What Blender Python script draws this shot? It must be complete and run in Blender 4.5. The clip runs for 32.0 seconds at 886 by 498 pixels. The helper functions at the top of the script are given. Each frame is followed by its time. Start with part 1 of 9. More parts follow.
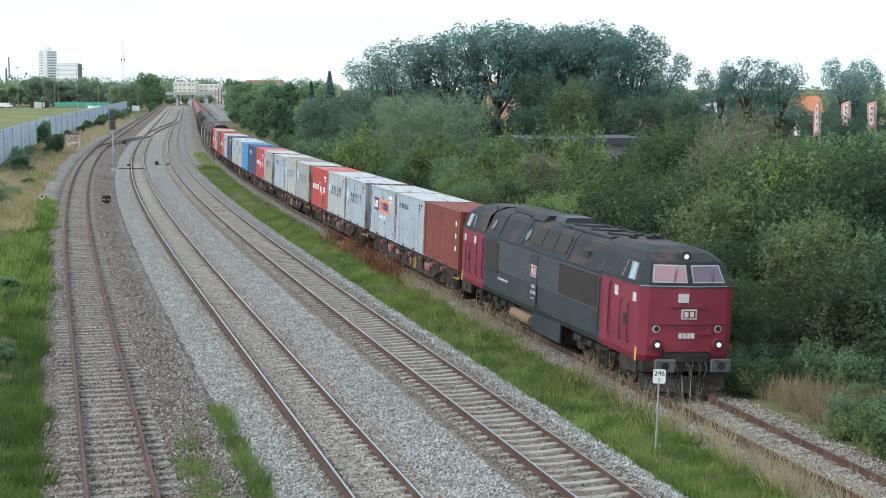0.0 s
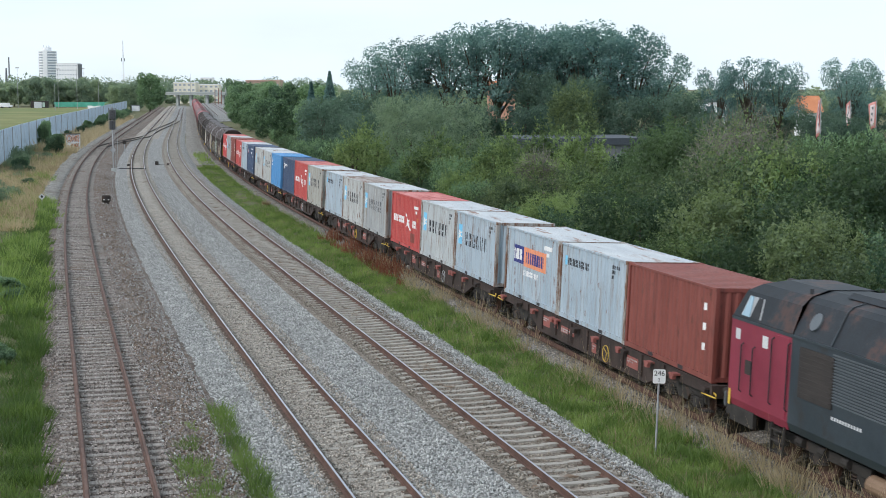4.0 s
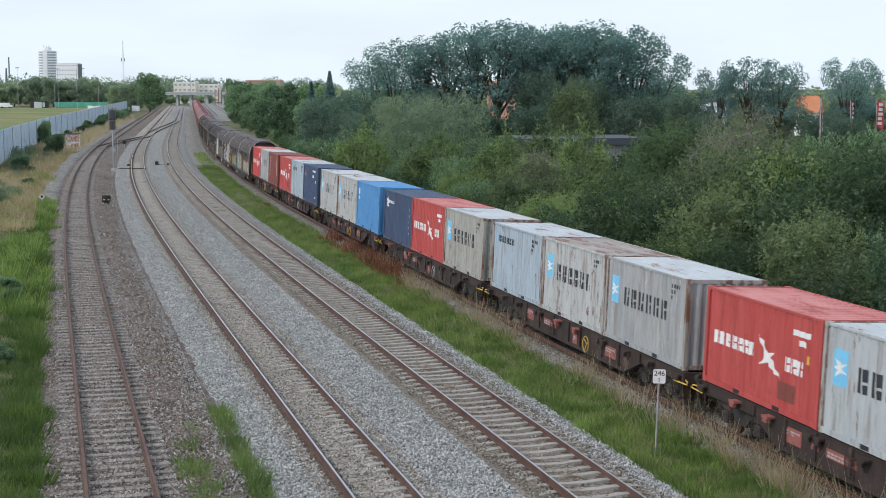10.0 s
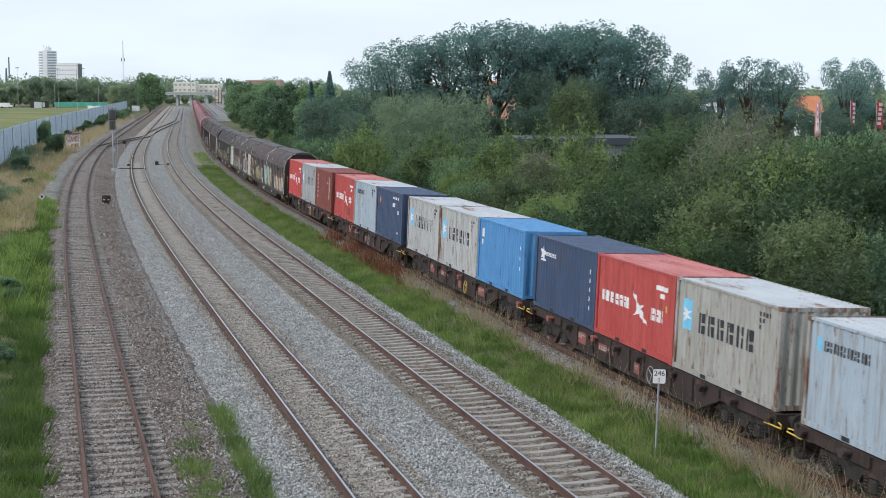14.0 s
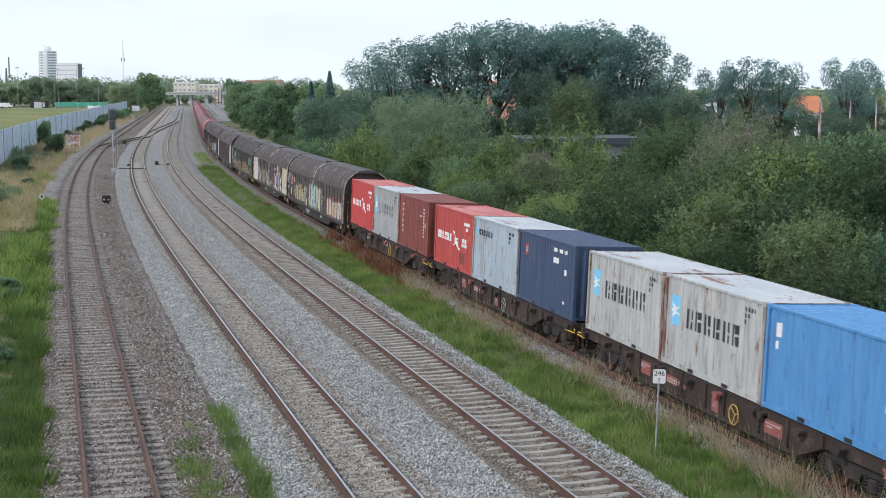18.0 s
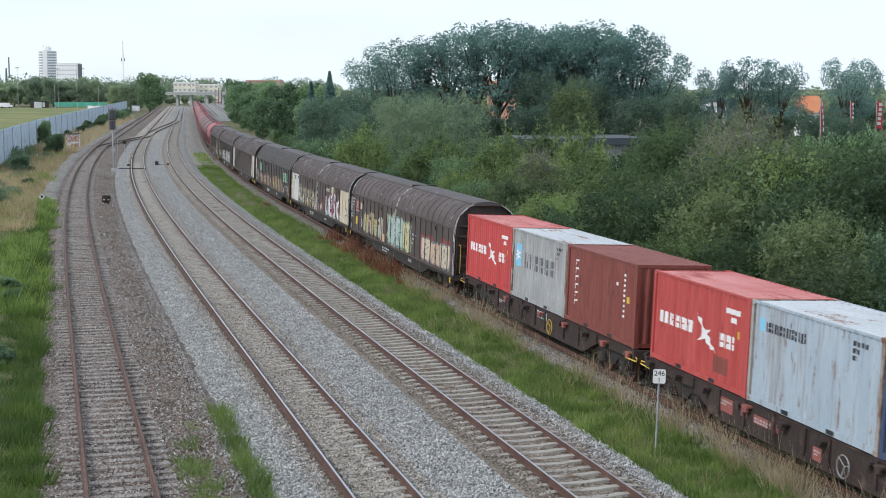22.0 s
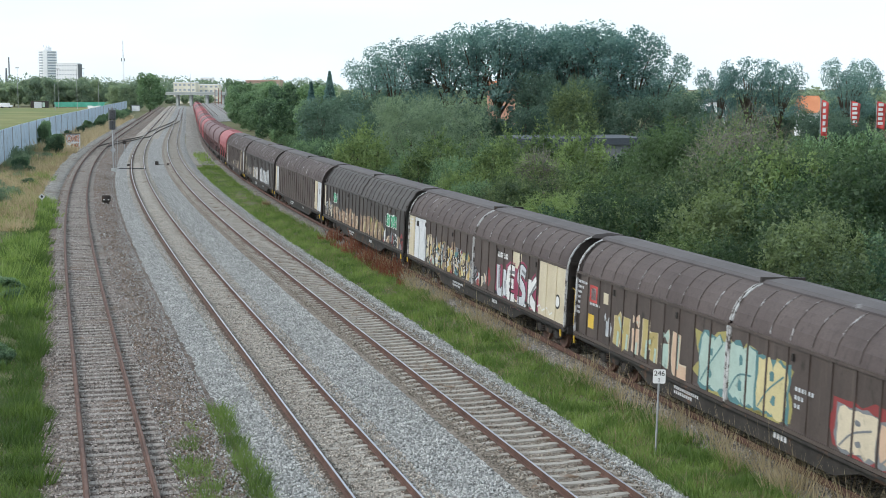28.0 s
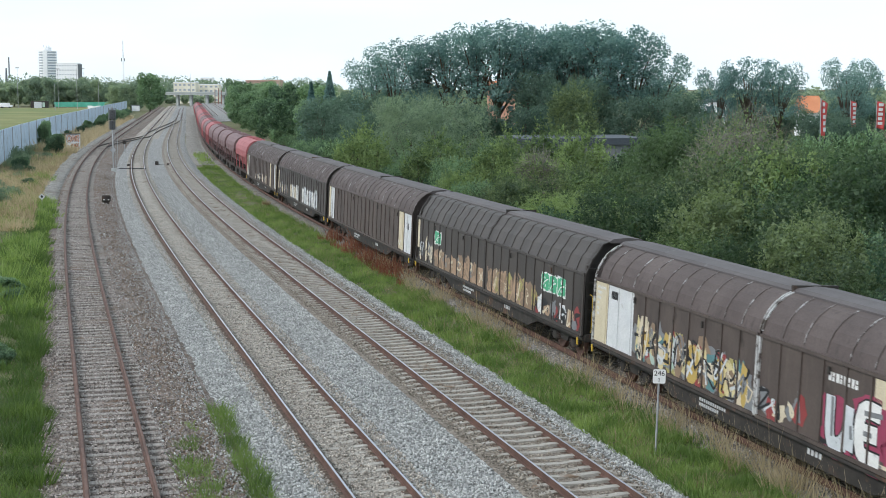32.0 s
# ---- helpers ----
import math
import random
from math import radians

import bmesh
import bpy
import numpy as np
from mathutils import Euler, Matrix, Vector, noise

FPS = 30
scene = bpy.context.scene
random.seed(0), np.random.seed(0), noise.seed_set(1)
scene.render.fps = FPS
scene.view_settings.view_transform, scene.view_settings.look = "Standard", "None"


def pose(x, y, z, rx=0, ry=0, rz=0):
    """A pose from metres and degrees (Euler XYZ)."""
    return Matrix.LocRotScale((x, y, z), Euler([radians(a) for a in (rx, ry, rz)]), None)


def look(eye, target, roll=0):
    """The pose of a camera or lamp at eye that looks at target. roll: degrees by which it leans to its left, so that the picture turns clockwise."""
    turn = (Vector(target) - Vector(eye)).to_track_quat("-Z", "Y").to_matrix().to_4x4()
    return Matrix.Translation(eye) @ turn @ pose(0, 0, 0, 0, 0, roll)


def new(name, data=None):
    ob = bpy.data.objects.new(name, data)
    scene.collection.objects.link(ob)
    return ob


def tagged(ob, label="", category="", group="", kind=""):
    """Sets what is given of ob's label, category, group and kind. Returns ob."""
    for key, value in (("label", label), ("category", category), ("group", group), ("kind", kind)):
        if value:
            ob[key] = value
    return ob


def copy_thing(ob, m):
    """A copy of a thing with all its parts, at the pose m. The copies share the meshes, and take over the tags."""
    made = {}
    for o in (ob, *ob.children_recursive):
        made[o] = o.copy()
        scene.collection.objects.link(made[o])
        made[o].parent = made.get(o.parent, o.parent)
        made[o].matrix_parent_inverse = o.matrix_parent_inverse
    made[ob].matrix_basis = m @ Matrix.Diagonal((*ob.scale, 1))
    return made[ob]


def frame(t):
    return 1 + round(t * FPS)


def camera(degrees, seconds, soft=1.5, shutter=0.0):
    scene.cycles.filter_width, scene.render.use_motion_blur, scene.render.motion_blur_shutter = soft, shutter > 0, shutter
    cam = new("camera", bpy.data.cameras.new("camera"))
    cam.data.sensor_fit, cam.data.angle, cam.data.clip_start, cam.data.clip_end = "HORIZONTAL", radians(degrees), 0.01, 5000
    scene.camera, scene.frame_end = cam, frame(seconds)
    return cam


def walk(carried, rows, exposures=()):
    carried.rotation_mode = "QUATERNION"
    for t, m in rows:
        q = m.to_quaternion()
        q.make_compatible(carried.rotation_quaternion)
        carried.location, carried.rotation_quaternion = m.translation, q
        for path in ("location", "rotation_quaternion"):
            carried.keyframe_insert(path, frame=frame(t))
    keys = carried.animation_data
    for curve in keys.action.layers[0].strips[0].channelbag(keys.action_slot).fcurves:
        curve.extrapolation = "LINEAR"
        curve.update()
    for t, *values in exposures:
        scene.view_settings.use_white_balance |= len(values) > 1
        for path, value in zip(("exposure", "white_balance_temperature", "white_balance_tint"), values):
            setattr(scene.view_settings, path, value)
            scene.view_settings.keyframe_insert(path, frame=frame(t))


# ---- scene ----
# The camera stands still on a road bridge nine metres above the rails.
cam = camera(34.23, 32.0, soft=0.6, shutter=0.35)
EYE = pose(0, 0, 9.14, 90 - 6.3755, 0, 0)
walk(cam, [(0.0, EYE), (32.0, EYE)], [(0.0, 0.27, 6450, 12), (2.0, 0.26, 6450, 12), (3.0, 0.17, 6450, 12), (3.5, 0.13, 6450, 13), (5.5, 0.00, 6450, 17), (9.0, -0.03, 6450, 17), (14.5, -0.02, 6450, 17), (17.0, 0.05, 6450, 19), (19.0, 0.06, 6450, 18), (23.0, 0.10, 6450, 17), (25.5, 0.15, 6450, 16), (28.0, 0.22, 6450, 13), (32.0, 0.22, 6450, 13)])

# ---- world and sun ----
SUN_ELEVATION, SUN_AZIMUTH = 38.0, 235.0   # azimuth clockwise from +y
world = bpy.data.worlds.new("world")
scene.world = world
world.use_nodes = True
wt = world.node_tree
wt.nodes.clear()
w_out = wt.nodes.new("ShaderNodeOutputWorld")
w_mix = wt.nodes.new("ShaderNodeMixShader")
w_sky = wt.nodes.new("ShaderNodeTexSky")
w_sky.sky_type, w_sky.sun_disc = "NISHITA", False
w_sky.sun_elevation, w_sky.sun_rotation = radians(SUN_ELEVATION), radians(SUN_AZIMUTH)
w_bg = wt.nodes.new("ShaderNodeBackground")
w_bg.inputs["Strength"].default_value = 0.13
w_cloud = wt.nodes.new("ShaderNodeBackground")
w_cloud.inputs["Color"].default_value = (0.81, 0.955, 1.03, 1)
w_cloud.inputs["Strength"].default_value = 1.05
w_tc = wt.nodes.new("ShaderNodeTexCoord")
w_map = wt.nodes.new("ShaderNodeMapping")
w_map.inputs["Scale"].default_value = (2.2, 2.2, 9.0)
w_noise = wt.nodes.new("ShaderNodeTexNoise")
w_noise.inputs["Scale"].default_value = 1.6
w_noise.inputs["Detail"].default_value = 6
w_ramp = wt.nodes.new("ShaderNodeValToRGB")
w_ramp.color_ramp.elements[0].position, w_ramp.color_ramp.elements[0].color = 0.36, (0.72, 0.72, 0.72, 1)
w_ramp.color_ramp.elements[1].position, w_ramp.color_ramp.elements[1].color = 0.56, (0.98, 0.98, 0.98, 1)
wl = wt.links.new
wl(w_tc.outputs["Generated"], w_map.inputs["Vector"])
wl(w_map.outputs["Vector"], w_noise.inputs["Vector"])
wl(w_noise.outputs["Fac"], w_ramp.inputs["Fac"])
wl(w_ramp.outputs["Color"], w_mix.inputs["Fac"])
wl(w_sky.outputs["Color"], w_bg.inputs["Color"])
wl(w_bg.outputs["Background"], w_mix.inputs[1])
wl(w_cloud.outputs["Background"], w_mix.inputs[2])
wl(w_mix.outputs["Shader"], w_out.inputs["Surface"])

sun = new("sun", bpy.data.lights.new("sun", "SUN"))
sun.data.energy, sun.data.angle, sun.data.color = 1.7, radians(12), (1.0, 0.975, 0.93)
_a, _e = radians(SUN_AZIMUTH), radians(SUN_ELEVATION)
sun.matrix_world = look((60 * math.sin(_a) * math.cos(_e), 60 * math.cos(_a) * math.cos(_e), 60 * math.sin(_e)), (0, 0, 0))

# ---- the line: all tracks run beside one centreline ----
CO = (-3.997, -16.288, 0.3755, 0.3889, -0.0953, 0.00676)
Y_NEAR, Y_FAR, FAR_SLOPE = 14.0, 215.0, -0.1765


def line_poly(y):
    u = (y - 60) / 60
    return sum(c * u ** k for k, c in enumerate(CO))


def line_slope(y):
    if y > Y_FAR:
        s0 = sum(k * CO[k] * ((Y_FAR - 60) / 60) ** (k - 1) for k in range(1, 6)) / 60
        w = min(1.0, (y - Y_FAR) / 60)
        return s0 + (FAR_SLOPE - s0) * w
    u = (max(y, Y_NEAR) - 60) / 60
    return sum(k * CO[k] * u ** (k - 1) for k in range(1, 6)) / 60


_ys = np.arange(-240.0, 1101.0, 0.5)
_xs = np.zeros_like(_ys)
_k0 = int(np.argmin(abs(_ys - 60)))
_xs[_k0] = line_poly(60)
for _k in range(_k0 + 1, len(_ys)):
    _xs[_k] = _xs[_k - 1] + 0.5 * line_slope(_ys[_k] - 0.25)
for _k in range(_k0 - 1, -1, -1):
    _xs[_k] = _xs[_k + 1] - 0.5 * line_slope(_ys[_k] + 0.25)
_sl = np.array([line_slope(y) for y in _ys])
_n = np.sqrt(1 + _sl ** 2)


def spot(y, lat, z=0.0):
    """The world point at lateral distance lat (to the east) of the centreline's point at y."""
    x, s = float(np.interp(y, _ys, _xs)), float(np.interp(y, _ys, _sl))
    n = math.sqrt(1 + s * s)
    return Vector((x + lat / n, y - lat * s / n, z))


def heading(y):
    """Direction along the line, away from the camera, in degrees about z from +x."""
    return math.degrees(math.atan2(1.0, float(np.interp(y, _ys, _sl))))


LAT_A, LAT_B, LAT_C, LAT_D = -10.62, -4.82, 0.0, 6.176
Z_A = 0.3
CANT = {"A": 0.0, "B": 0.018, "C": 0.012, "D": 0.044}

# arc length along the freight track
_dx, _dy = _xs + LAT_D / _n, _ys - LAT_D * _sl / _n
_ds = np.concatenate([[0], np.cumsum(np.hypot(np.diff(_dx), np.diff(_dy)))])
_ds -= np.interp(8.0, _dy, _ds)


def on_d(s, z=0.0):
    return Vector((float(np.interp(s, _ds, _dx)), float(np.interp(s, _ds, _dy)), z))


SPEED = 6.22


def ride(s12, wheelbase, t):
    """Pose on the freight track at t for a thing whose middle is at arc s12 at 12 s; x points ahead."""
    s = s12 - SPEED * (t - 12.0)
    a, b = on_d(s - wheelbase / 2), on_d(s + wheelbase / 2)
    ahead = math.degrees(math.atan2(a.y - b.y, a.x - b.x))
    m = (a + b) / 2
    return pose(m.x, m.y, 0.0, 0, 0, ahead) @ pose(0, 0, 0, -math.degrees(CANT["D"]), 0, 0)


MOVERS = []     # (thing, arc at 12 s, wheelbase)
WHEELS = []     # (wheelset, its rest pose, radius)


# ---- helpers ----
def part(name, bm, material, parent=None, label="", smooth=False):
    me = bpy.data.meshes.new(name)
    if isinstance(bm, tuple):
        me.from_pydata(bm[0], [], bm[1])
    else:
        bm.normal_update()
        bm.to_mesh(me)
        bm.free()
    me.materials.append(material)
    if smooth:
        me.shade_smooth()
    ob = new(name, me)
    ob.parent = parent
    if label:
        ob["label"] = label
    return ob


def again(ob, parent, m=None):
    """Another object on the same mesh."""
    o = new(ob.name.split(".")[0], ob.data)
    o.parent = parent
    if m is not None:
        o.matrix_basis = m
    if "label" in ob:
        o["label"] = ob["label"]
    return o


def empty(name, m=None, **tags):
    ob = new(name)
    ob.empty_display_size = 0.3
    if m is not None:
        ob.matrix_basis = m
    return tagged(ob, **tags)


def box(bm, x0, x1, y0, y1, z0, z1, bevel=0.0):
    vs = [bm.verts.new((x, y, z)) for x in (x0, x1) for y in (y0, y1) for z in (z0, z1)]
    fs = [bm.faces.new([vs[i] for i in f]) for f in ((0, 1, 3, 2), (4, 6, 7, 5), (0, 4, 5, 1), (2, 3, 7, 6), (0, 2, 6, 4), (1, 5, 7, 3))]
    if bevel:
        bmesh.ops.bevel(bm, geom=list({e for f in fs for e in f.edges}), offset=bevel, segments=1, affect="EDGES")
    return bm


def boxes(*rows, bevel=0.0):
    bm = bmesh.new()
    for r in rows:
        box(bm, *r, bevel=bevel)
    return bm


def tube(bm, pts, r, n=8, r2=None, caps=True):
    """A round bar through points."""
    pts = [Vector(p) for p in pts]
    rings = []
    for i, p in enumerate(pts):
        d = (pts[min(i + 1, len(pts) - 1)] - pts[max(i - 1, 0)]).normalized()
        u = d.orthogonal().normalized()
        v = d.cross(u)
        rr = r if r2 is None else r + (r2 - r) * i / (len(pts) - 1)
        if rings:
            q = rings[-1][1]
            u = (q - d * q.dot(d)).normalized()
            v = d.cross(u)
        rings.append(([bm.verts.new(p + (u * math.cos(2 * math.pi * k / n) + v * math.sin(2 * math.pi * k / n)) * rr) for k in range(n)], u))
    for (a, _), (b, _) in zip(rings, rings[1:]):
        for k in range(n):
            bm.faces.new((a[k], a[(k + 1) % n], b[(k + 1) % n], b[k]))
    if caps:
        bm.faces.new(rings[0][0][::-1])
        bm.faces.new(rings[-1][0])
    return bm


def bar(p, q, r, n=8):
    return tube(bmesh.new(), (p, q), r, n)


def prism(bm, outline, x0, x1):
    """A y-z outline pushed along x."""
    a = [bm.verts.new((x0, y, z)) for y, z in outline]
    b = [bm.verts.new((x1, y, z)) for y, z in outline]
    n = len(outline)
    for i in range(n):
        bm.faces.new((a[i], a[(i + 1) % n], b[(i + 1) % n], b[i]))
    bm.faces.new(a[::-1])
    bm.faces.new(b)
    bmesh.ops.recalc_face_normals(bm, faces=bm.faces[:])
    return bm


def plate(bm, outline, y0, y1):
    """An x-z outline pushed along y."""
    a = [bm.verts.new((x, y0, z)) for x, z in outline]
    b = [bm.verts.new((x, y1, z)) for x, z in outline]
    n = len(outline)
    for i in range(n):
        bm.faces.new((a[i], a[(i + 1) % n], b[(i + 1) % n], b[i]))
    bm.faces.new(a[::-1])
    bm.faces.new(b)
    bmesh.ops.recalc_face_normals(bm, faces=bm.faces[:])
    return bm


def sweep(outline, y0, y1, step, lat, z=0.0, cant=0.0, closed=True, rough=0.0):
    """A lat-z outline carried along the line, heaved by noise where rough; gives vertices and faces."""
    ys = np.arange(y0, y1 + step * 0.5, step)
    vs, fs, n = [], [], len(outline)
    for y in ys:
        for l, h in outline:
            p = spot(float(y), lat + l, z + h - l * cant)
            if rough:
                p.z += rough * (noise.noise((p.x * 0.55, p.y * 0.55, 1.0)) + 0.8 * noise.noise((p.x * 1.6, p.y * 1.6, 6.0)))
            vs.append(p[:])
    for i in range(len(ys) - 1):
        for k in range(n if closed else n - 1):
            a, b = i * n + k, i * n + (k + 1) % n
            fs.append((a, b, b + n, a + n))
    if closed:
        fs.append(tuple(range(n))[::-1])
        fs.append(tuple((len(ys) - 1) * n + k for k in range(n)))
    return vs, fs


# ---- materials ----
def surface(name, c1, c2, scale=3.0, rough=0.7, metal=0.0, bump=0.15, fine=40.0, stain=None, stain_scale=0.6, stain_at=0.62, vary=0.12, stretch=(1, 1, 1), spec=0.4, bump_size=0.01, island=0.0, cells=False, streak=None, streak_at=0.6):
    m = bpy.data.materials.new(name)
    m.use_nodes = True
    nt = m.node_tree
    nd, ln = nt.nodes, nt.links.new
    b = nd["Principled BSDF"]
    b.inputs["Roughness"].default_value, b.inputs["Metallic"].default_value = rough, metal
    b.inputs["Specular IOR Level"].default_value = spec
    tc, mp = nd.new("ShaderNodeTexCoord"), nd.new("ShaderNodeMapping")
    mp.inputs["Scale"].default_value = stretch
    ln(tc.outputs["Object"], mp.inputs["Vector"])
    info = nd.new("ShaderNodeObjectInfo")
    ad = nd.new("ShaderNodeVectorMath")
    ad.operation = "ADD"
    sc = nd.new("ShaderNodeVectorMath")
    sc.operation = "SCALE"
    sc.inputs[0].default_value = (37.0, 19.0, 11.0)
    ln(info.outputs["Random"], sc.inputs["Scale"])
    ln(mp.outputs["Vector"], ad.inputs[0])
    ln(sc.outputs["Vector"], ad.inputs[1])
    n1, n2 = nd.new("ShaderNodeTexNoise"), nd.new("ShaderNodeTexNoise")
    n1.inputs["Scale"].default_value, n1.inputs["Detail"].default_value = scale, 5
    n1.inputs["Roughness"].default_value = 0.6
    n2.inputs["Scale"].default_value, n2.inputs["Detail"].default_value = fine, 3
    if cells:
        n2 = nd.new("ShaderNodeTexVoronoi")
        n2.inputs["Scale"].default_value = fine
    for n in (n1, n2):
        ln(ad.outputs["Vector"], n.inputs["Vector"])
    fine_out = n2.outputs["Distance"] if cells else n2.outputs["Fac"]
    ramp = nd.new("ShaderNodeValToRGB")
    ramp.color_ramp.elements[0].position, ramp.color_ramp.elements[1].position = 0.3, 0.7
    ramp.color_ramp.elements[0].color, ramp.color_ramp.elements[1].color = (*c1, 1), (*c2, 1)
    ln(n1.outputs["Fac"], ramp.inputs["Fac"])
    col = ramp.outputs["Color"]
    fm = nd.new("ShaderNodeMix")
    fm.data_type, fm.blend_type = "RGBA", "MULTIPLY"
    fm.inputs["Factor"].default_value = 1.0
    fr = nd.new("ShaderNodeMapRange")
    fr.inputs["From Min"].default_value, fr.inputs["From Max"].default_value = 0.3, 0.7
    fr.inputs["To Min"].default_value, fr.inputs["To Max"].default_value = 1 - vary, 1 + vary
    if cells:
        fr.inputs["From Min"].default_value = 0.0
        sep = nd.new("ShaderNodeSeparateColor")
        ln(n2.outputs["Color"], sep.inputs["Color"])
        fr.inputs["From Max"].default_value = 1.0
        ln(sep.outputs["Red"], fr.inputs["Value"])
    else:
        ln(fine_out, fr.inputs["Value"])
    cmb = nd.new("ShaderNodeCombineColor")
    for k in ("Red", "Green", "Blue"):
        ln(fr.outputs["Result"], cmb.inputs[k])
    ln(col, fm.inputs["A"])
    ln(cmb.outputs["Color"], fm.inputs["B"])
    col = fm.outputs["Result"]
    if stain:
        n3 = nd.new("ShaderNodeTexNoise")
        n3.inputs["Scale"].default_value, n3.inputs["Detail"].default_value = stain_scale, 8
        n3.inputs["Roughness"].default_value = 0.7
        ln(ad.outputs["Vector"], n3.inputs["Vector"])
        sr = nd.new("ShaderNodeMapRange")
        sr.inputs["From Min"].default_value, sr.inputs["From Max"].default_value = stain_at - 0.03, stain_at + 0.06
        ln(n3.outputs["Fac"], sr.inputs["Value"])
        sm = nd.new("ShaderNodeMix")
        sm.data_type = "RGBA"
        sm.inputs["B"].default_value = (*stain, 1)
        ln(sr.outputs["Result"], sm.inputs["Factor"])
        ln(col, sm.inputs["A"])
        col = sm.outputs["Result"]
    if streak:
        sp = nd.new("ShaderNodeMapping")
        sp.inputs["Scale"].default_value = (5.5, 5.5, 0.42)
        ln(tc.outputs["Object"], sp.inputs["Vector"])
        sa = nd.new("ShaderNodeVectorMath")
        sa.operation = "ADD"
        ln(sp.outputs["Vector"], sa.inputs[0])
        ln(sc.outputs["Vector"], sa.inputs[1])
        n4 = nd.new("ShaderNodeTexNoise")
        n4.inputs["Scale"].default_value, n4.inputs["Detail"].default_value = 1.3, 7
        n4.inputs["Roughness"].default_value = 0.65
        ln(sa.outputs["Vector"], n4.inputs["Vector"])
        kr = nd.new("ShaderNodeMapRange")
        kr.inputs["From Min"].default_value, kr.inputs["From Max"].default_value = streak_at - 0.06, streak_at + 0.1
        kr.inputs["To Max"].default_value = 0.75
        ln(n4.outputs["Fac"], kr.inputs["Value"])
        km = nd.new("ShaderNodeMix")
        km.data_type = "RGBA"
        km.inputs["B"].default_value = (*streak, 1)
        ln(kr.outputs["Result"], km.inputs["Factor"])
        ln(col, km.inputs["A"])
        col = km.outputs["Result"]
    if island:
        geo = nd.new("ShaderNodeNewGeometry")
        hs = nd.new("ShaderNodeHueSaturation")
        ir = nd.new("ShaderNodeMapRange")
        ir.inputs["To Min"].default_value, ir.inputs["To Max"].default_value = 1 - island, 1 + island
        ln(geo.outputs["Random Per Island"], ir.inputs["Value"])
        ln(ir.outputs["Result"], hs.inputs["Value"])
        ln(col, hs.inputs["Color"])
        col = hs.outputs["Color"]
    ln(col, b.inputs["Base Color"])
    if bump:
        bp = nd.new("ShaderNodeBump")
        bp.inputs["Strength"].default_value, bp.inputs["Distance"].default_value = bump, bump_size
        ln(fine_out, bp.inputs["Height"])
        ln(bp.outputs["Normal"], b.inputs["Normal"])
    return m


def leaf_material(name, c1, c2, through_c, vary=0.35, scale=0.5):
    """Leaves: a mix of diffuse and light let through, each leaf a little different."""
    m = bpy.data.materials.new(name)
    m.use_nodes = True
    nt = m.node_tree
    nd, ln = nt.nodes, nt.links.new
    out = nd["Material Output"]
    b = nd["Principled BSDF"]
    b.inputs["Roughness"].default_value = 0.55
    b.inputs["Specular IOR Level"].default_value = 0.3
    geo, tc, no = nd.new("ShaderNodeNewGeometry"), nd.new("ShaderNodeTexCoord"), nd.new("ShaderNodeTexNoise")
    no.inputs["Scale"].default_value, no.inputs["Detail"].default_value = scale, 3
    ln(tc.outputs["Object"], no.inputs["Vector"])
    add = nd.new("ShaderNodeMath")
    add.operation = "MULTIPLY_ADD"
    add.inputs[1].default_value = 0.5
    info = nd.new("ShaderNodeObjectInfo")
    m2 = nd.new("ShaderNodeMath")
    m2.operation = "MULTIPLY_ADD"
    m2.inputs[1].default_value, m2.inputs[2].default_value = 0.6, -0.3
    ln(info.outputs["Random"], m2.inputs[0])
    m3 = nd.new("ShaderNodeMath")
    m3.operation = "MULTIPLY_ADD"
    m3.inputs[1].default_value = 2.1
    ln(no.outputs["Fac"], m3.inputs[0])
    ln(m2.outputs["Value"], m3.inputs[2])
    ln(geo.outputs["Random Per Island"], add.inputs[0])
    sub = nd.new("ShaderNodeMath")
    sub.operation = "SUBTRACT"
    sub.inputs[1].default_value = 0.8
    ln(m3.outputs["Value"], sub.inputs[0])
    ln(sub.outputs["Value"], add.inputs[2])
    ramp = nd.new("ShaderNodeValToRGB")
    ramp.color_ramp.elements[0].position, ramp.color_ramp.elements[1].position = 0.1, 0.9
    ramp.color_ramp.elements[0].color, ramp.color_ramp.elements[1].color = (*c1, 1), (*c2, 1)
    ln(add.outputs["Value"], ramp.inputs["Fac"])
    ln(ramp.outputs["Color"], b.inputs["Base Color"])
    tr = nd.new("ShaderNodeBsdfTranslucent")
    tm = nd.new("ShaderNodeMix")
    tm.data_type, tm.blend_type = "RGBA", "MULTIPLY"
    tm.inputs["Factor"].default_value = 1.0
    tm.inputs["B"].default_value = (*through_c, 1)
    ln(ramp.outputs["Color"], tm.inputs["A"])
    ln(tm.outputs["Result"], tr.inputs["Color"])
    mx = nd.new("ShaderNodeMixShader")
    mx.inputs["Fac"].default_value = 0.5
    ln(b.outputs["BSDF"], mx.inputs[1])
    ln(tr.outputs["BSDF"], mx.inputs[2])
    ln(mx.outputs["Shader"], out.inputs["Surface"])
    return m


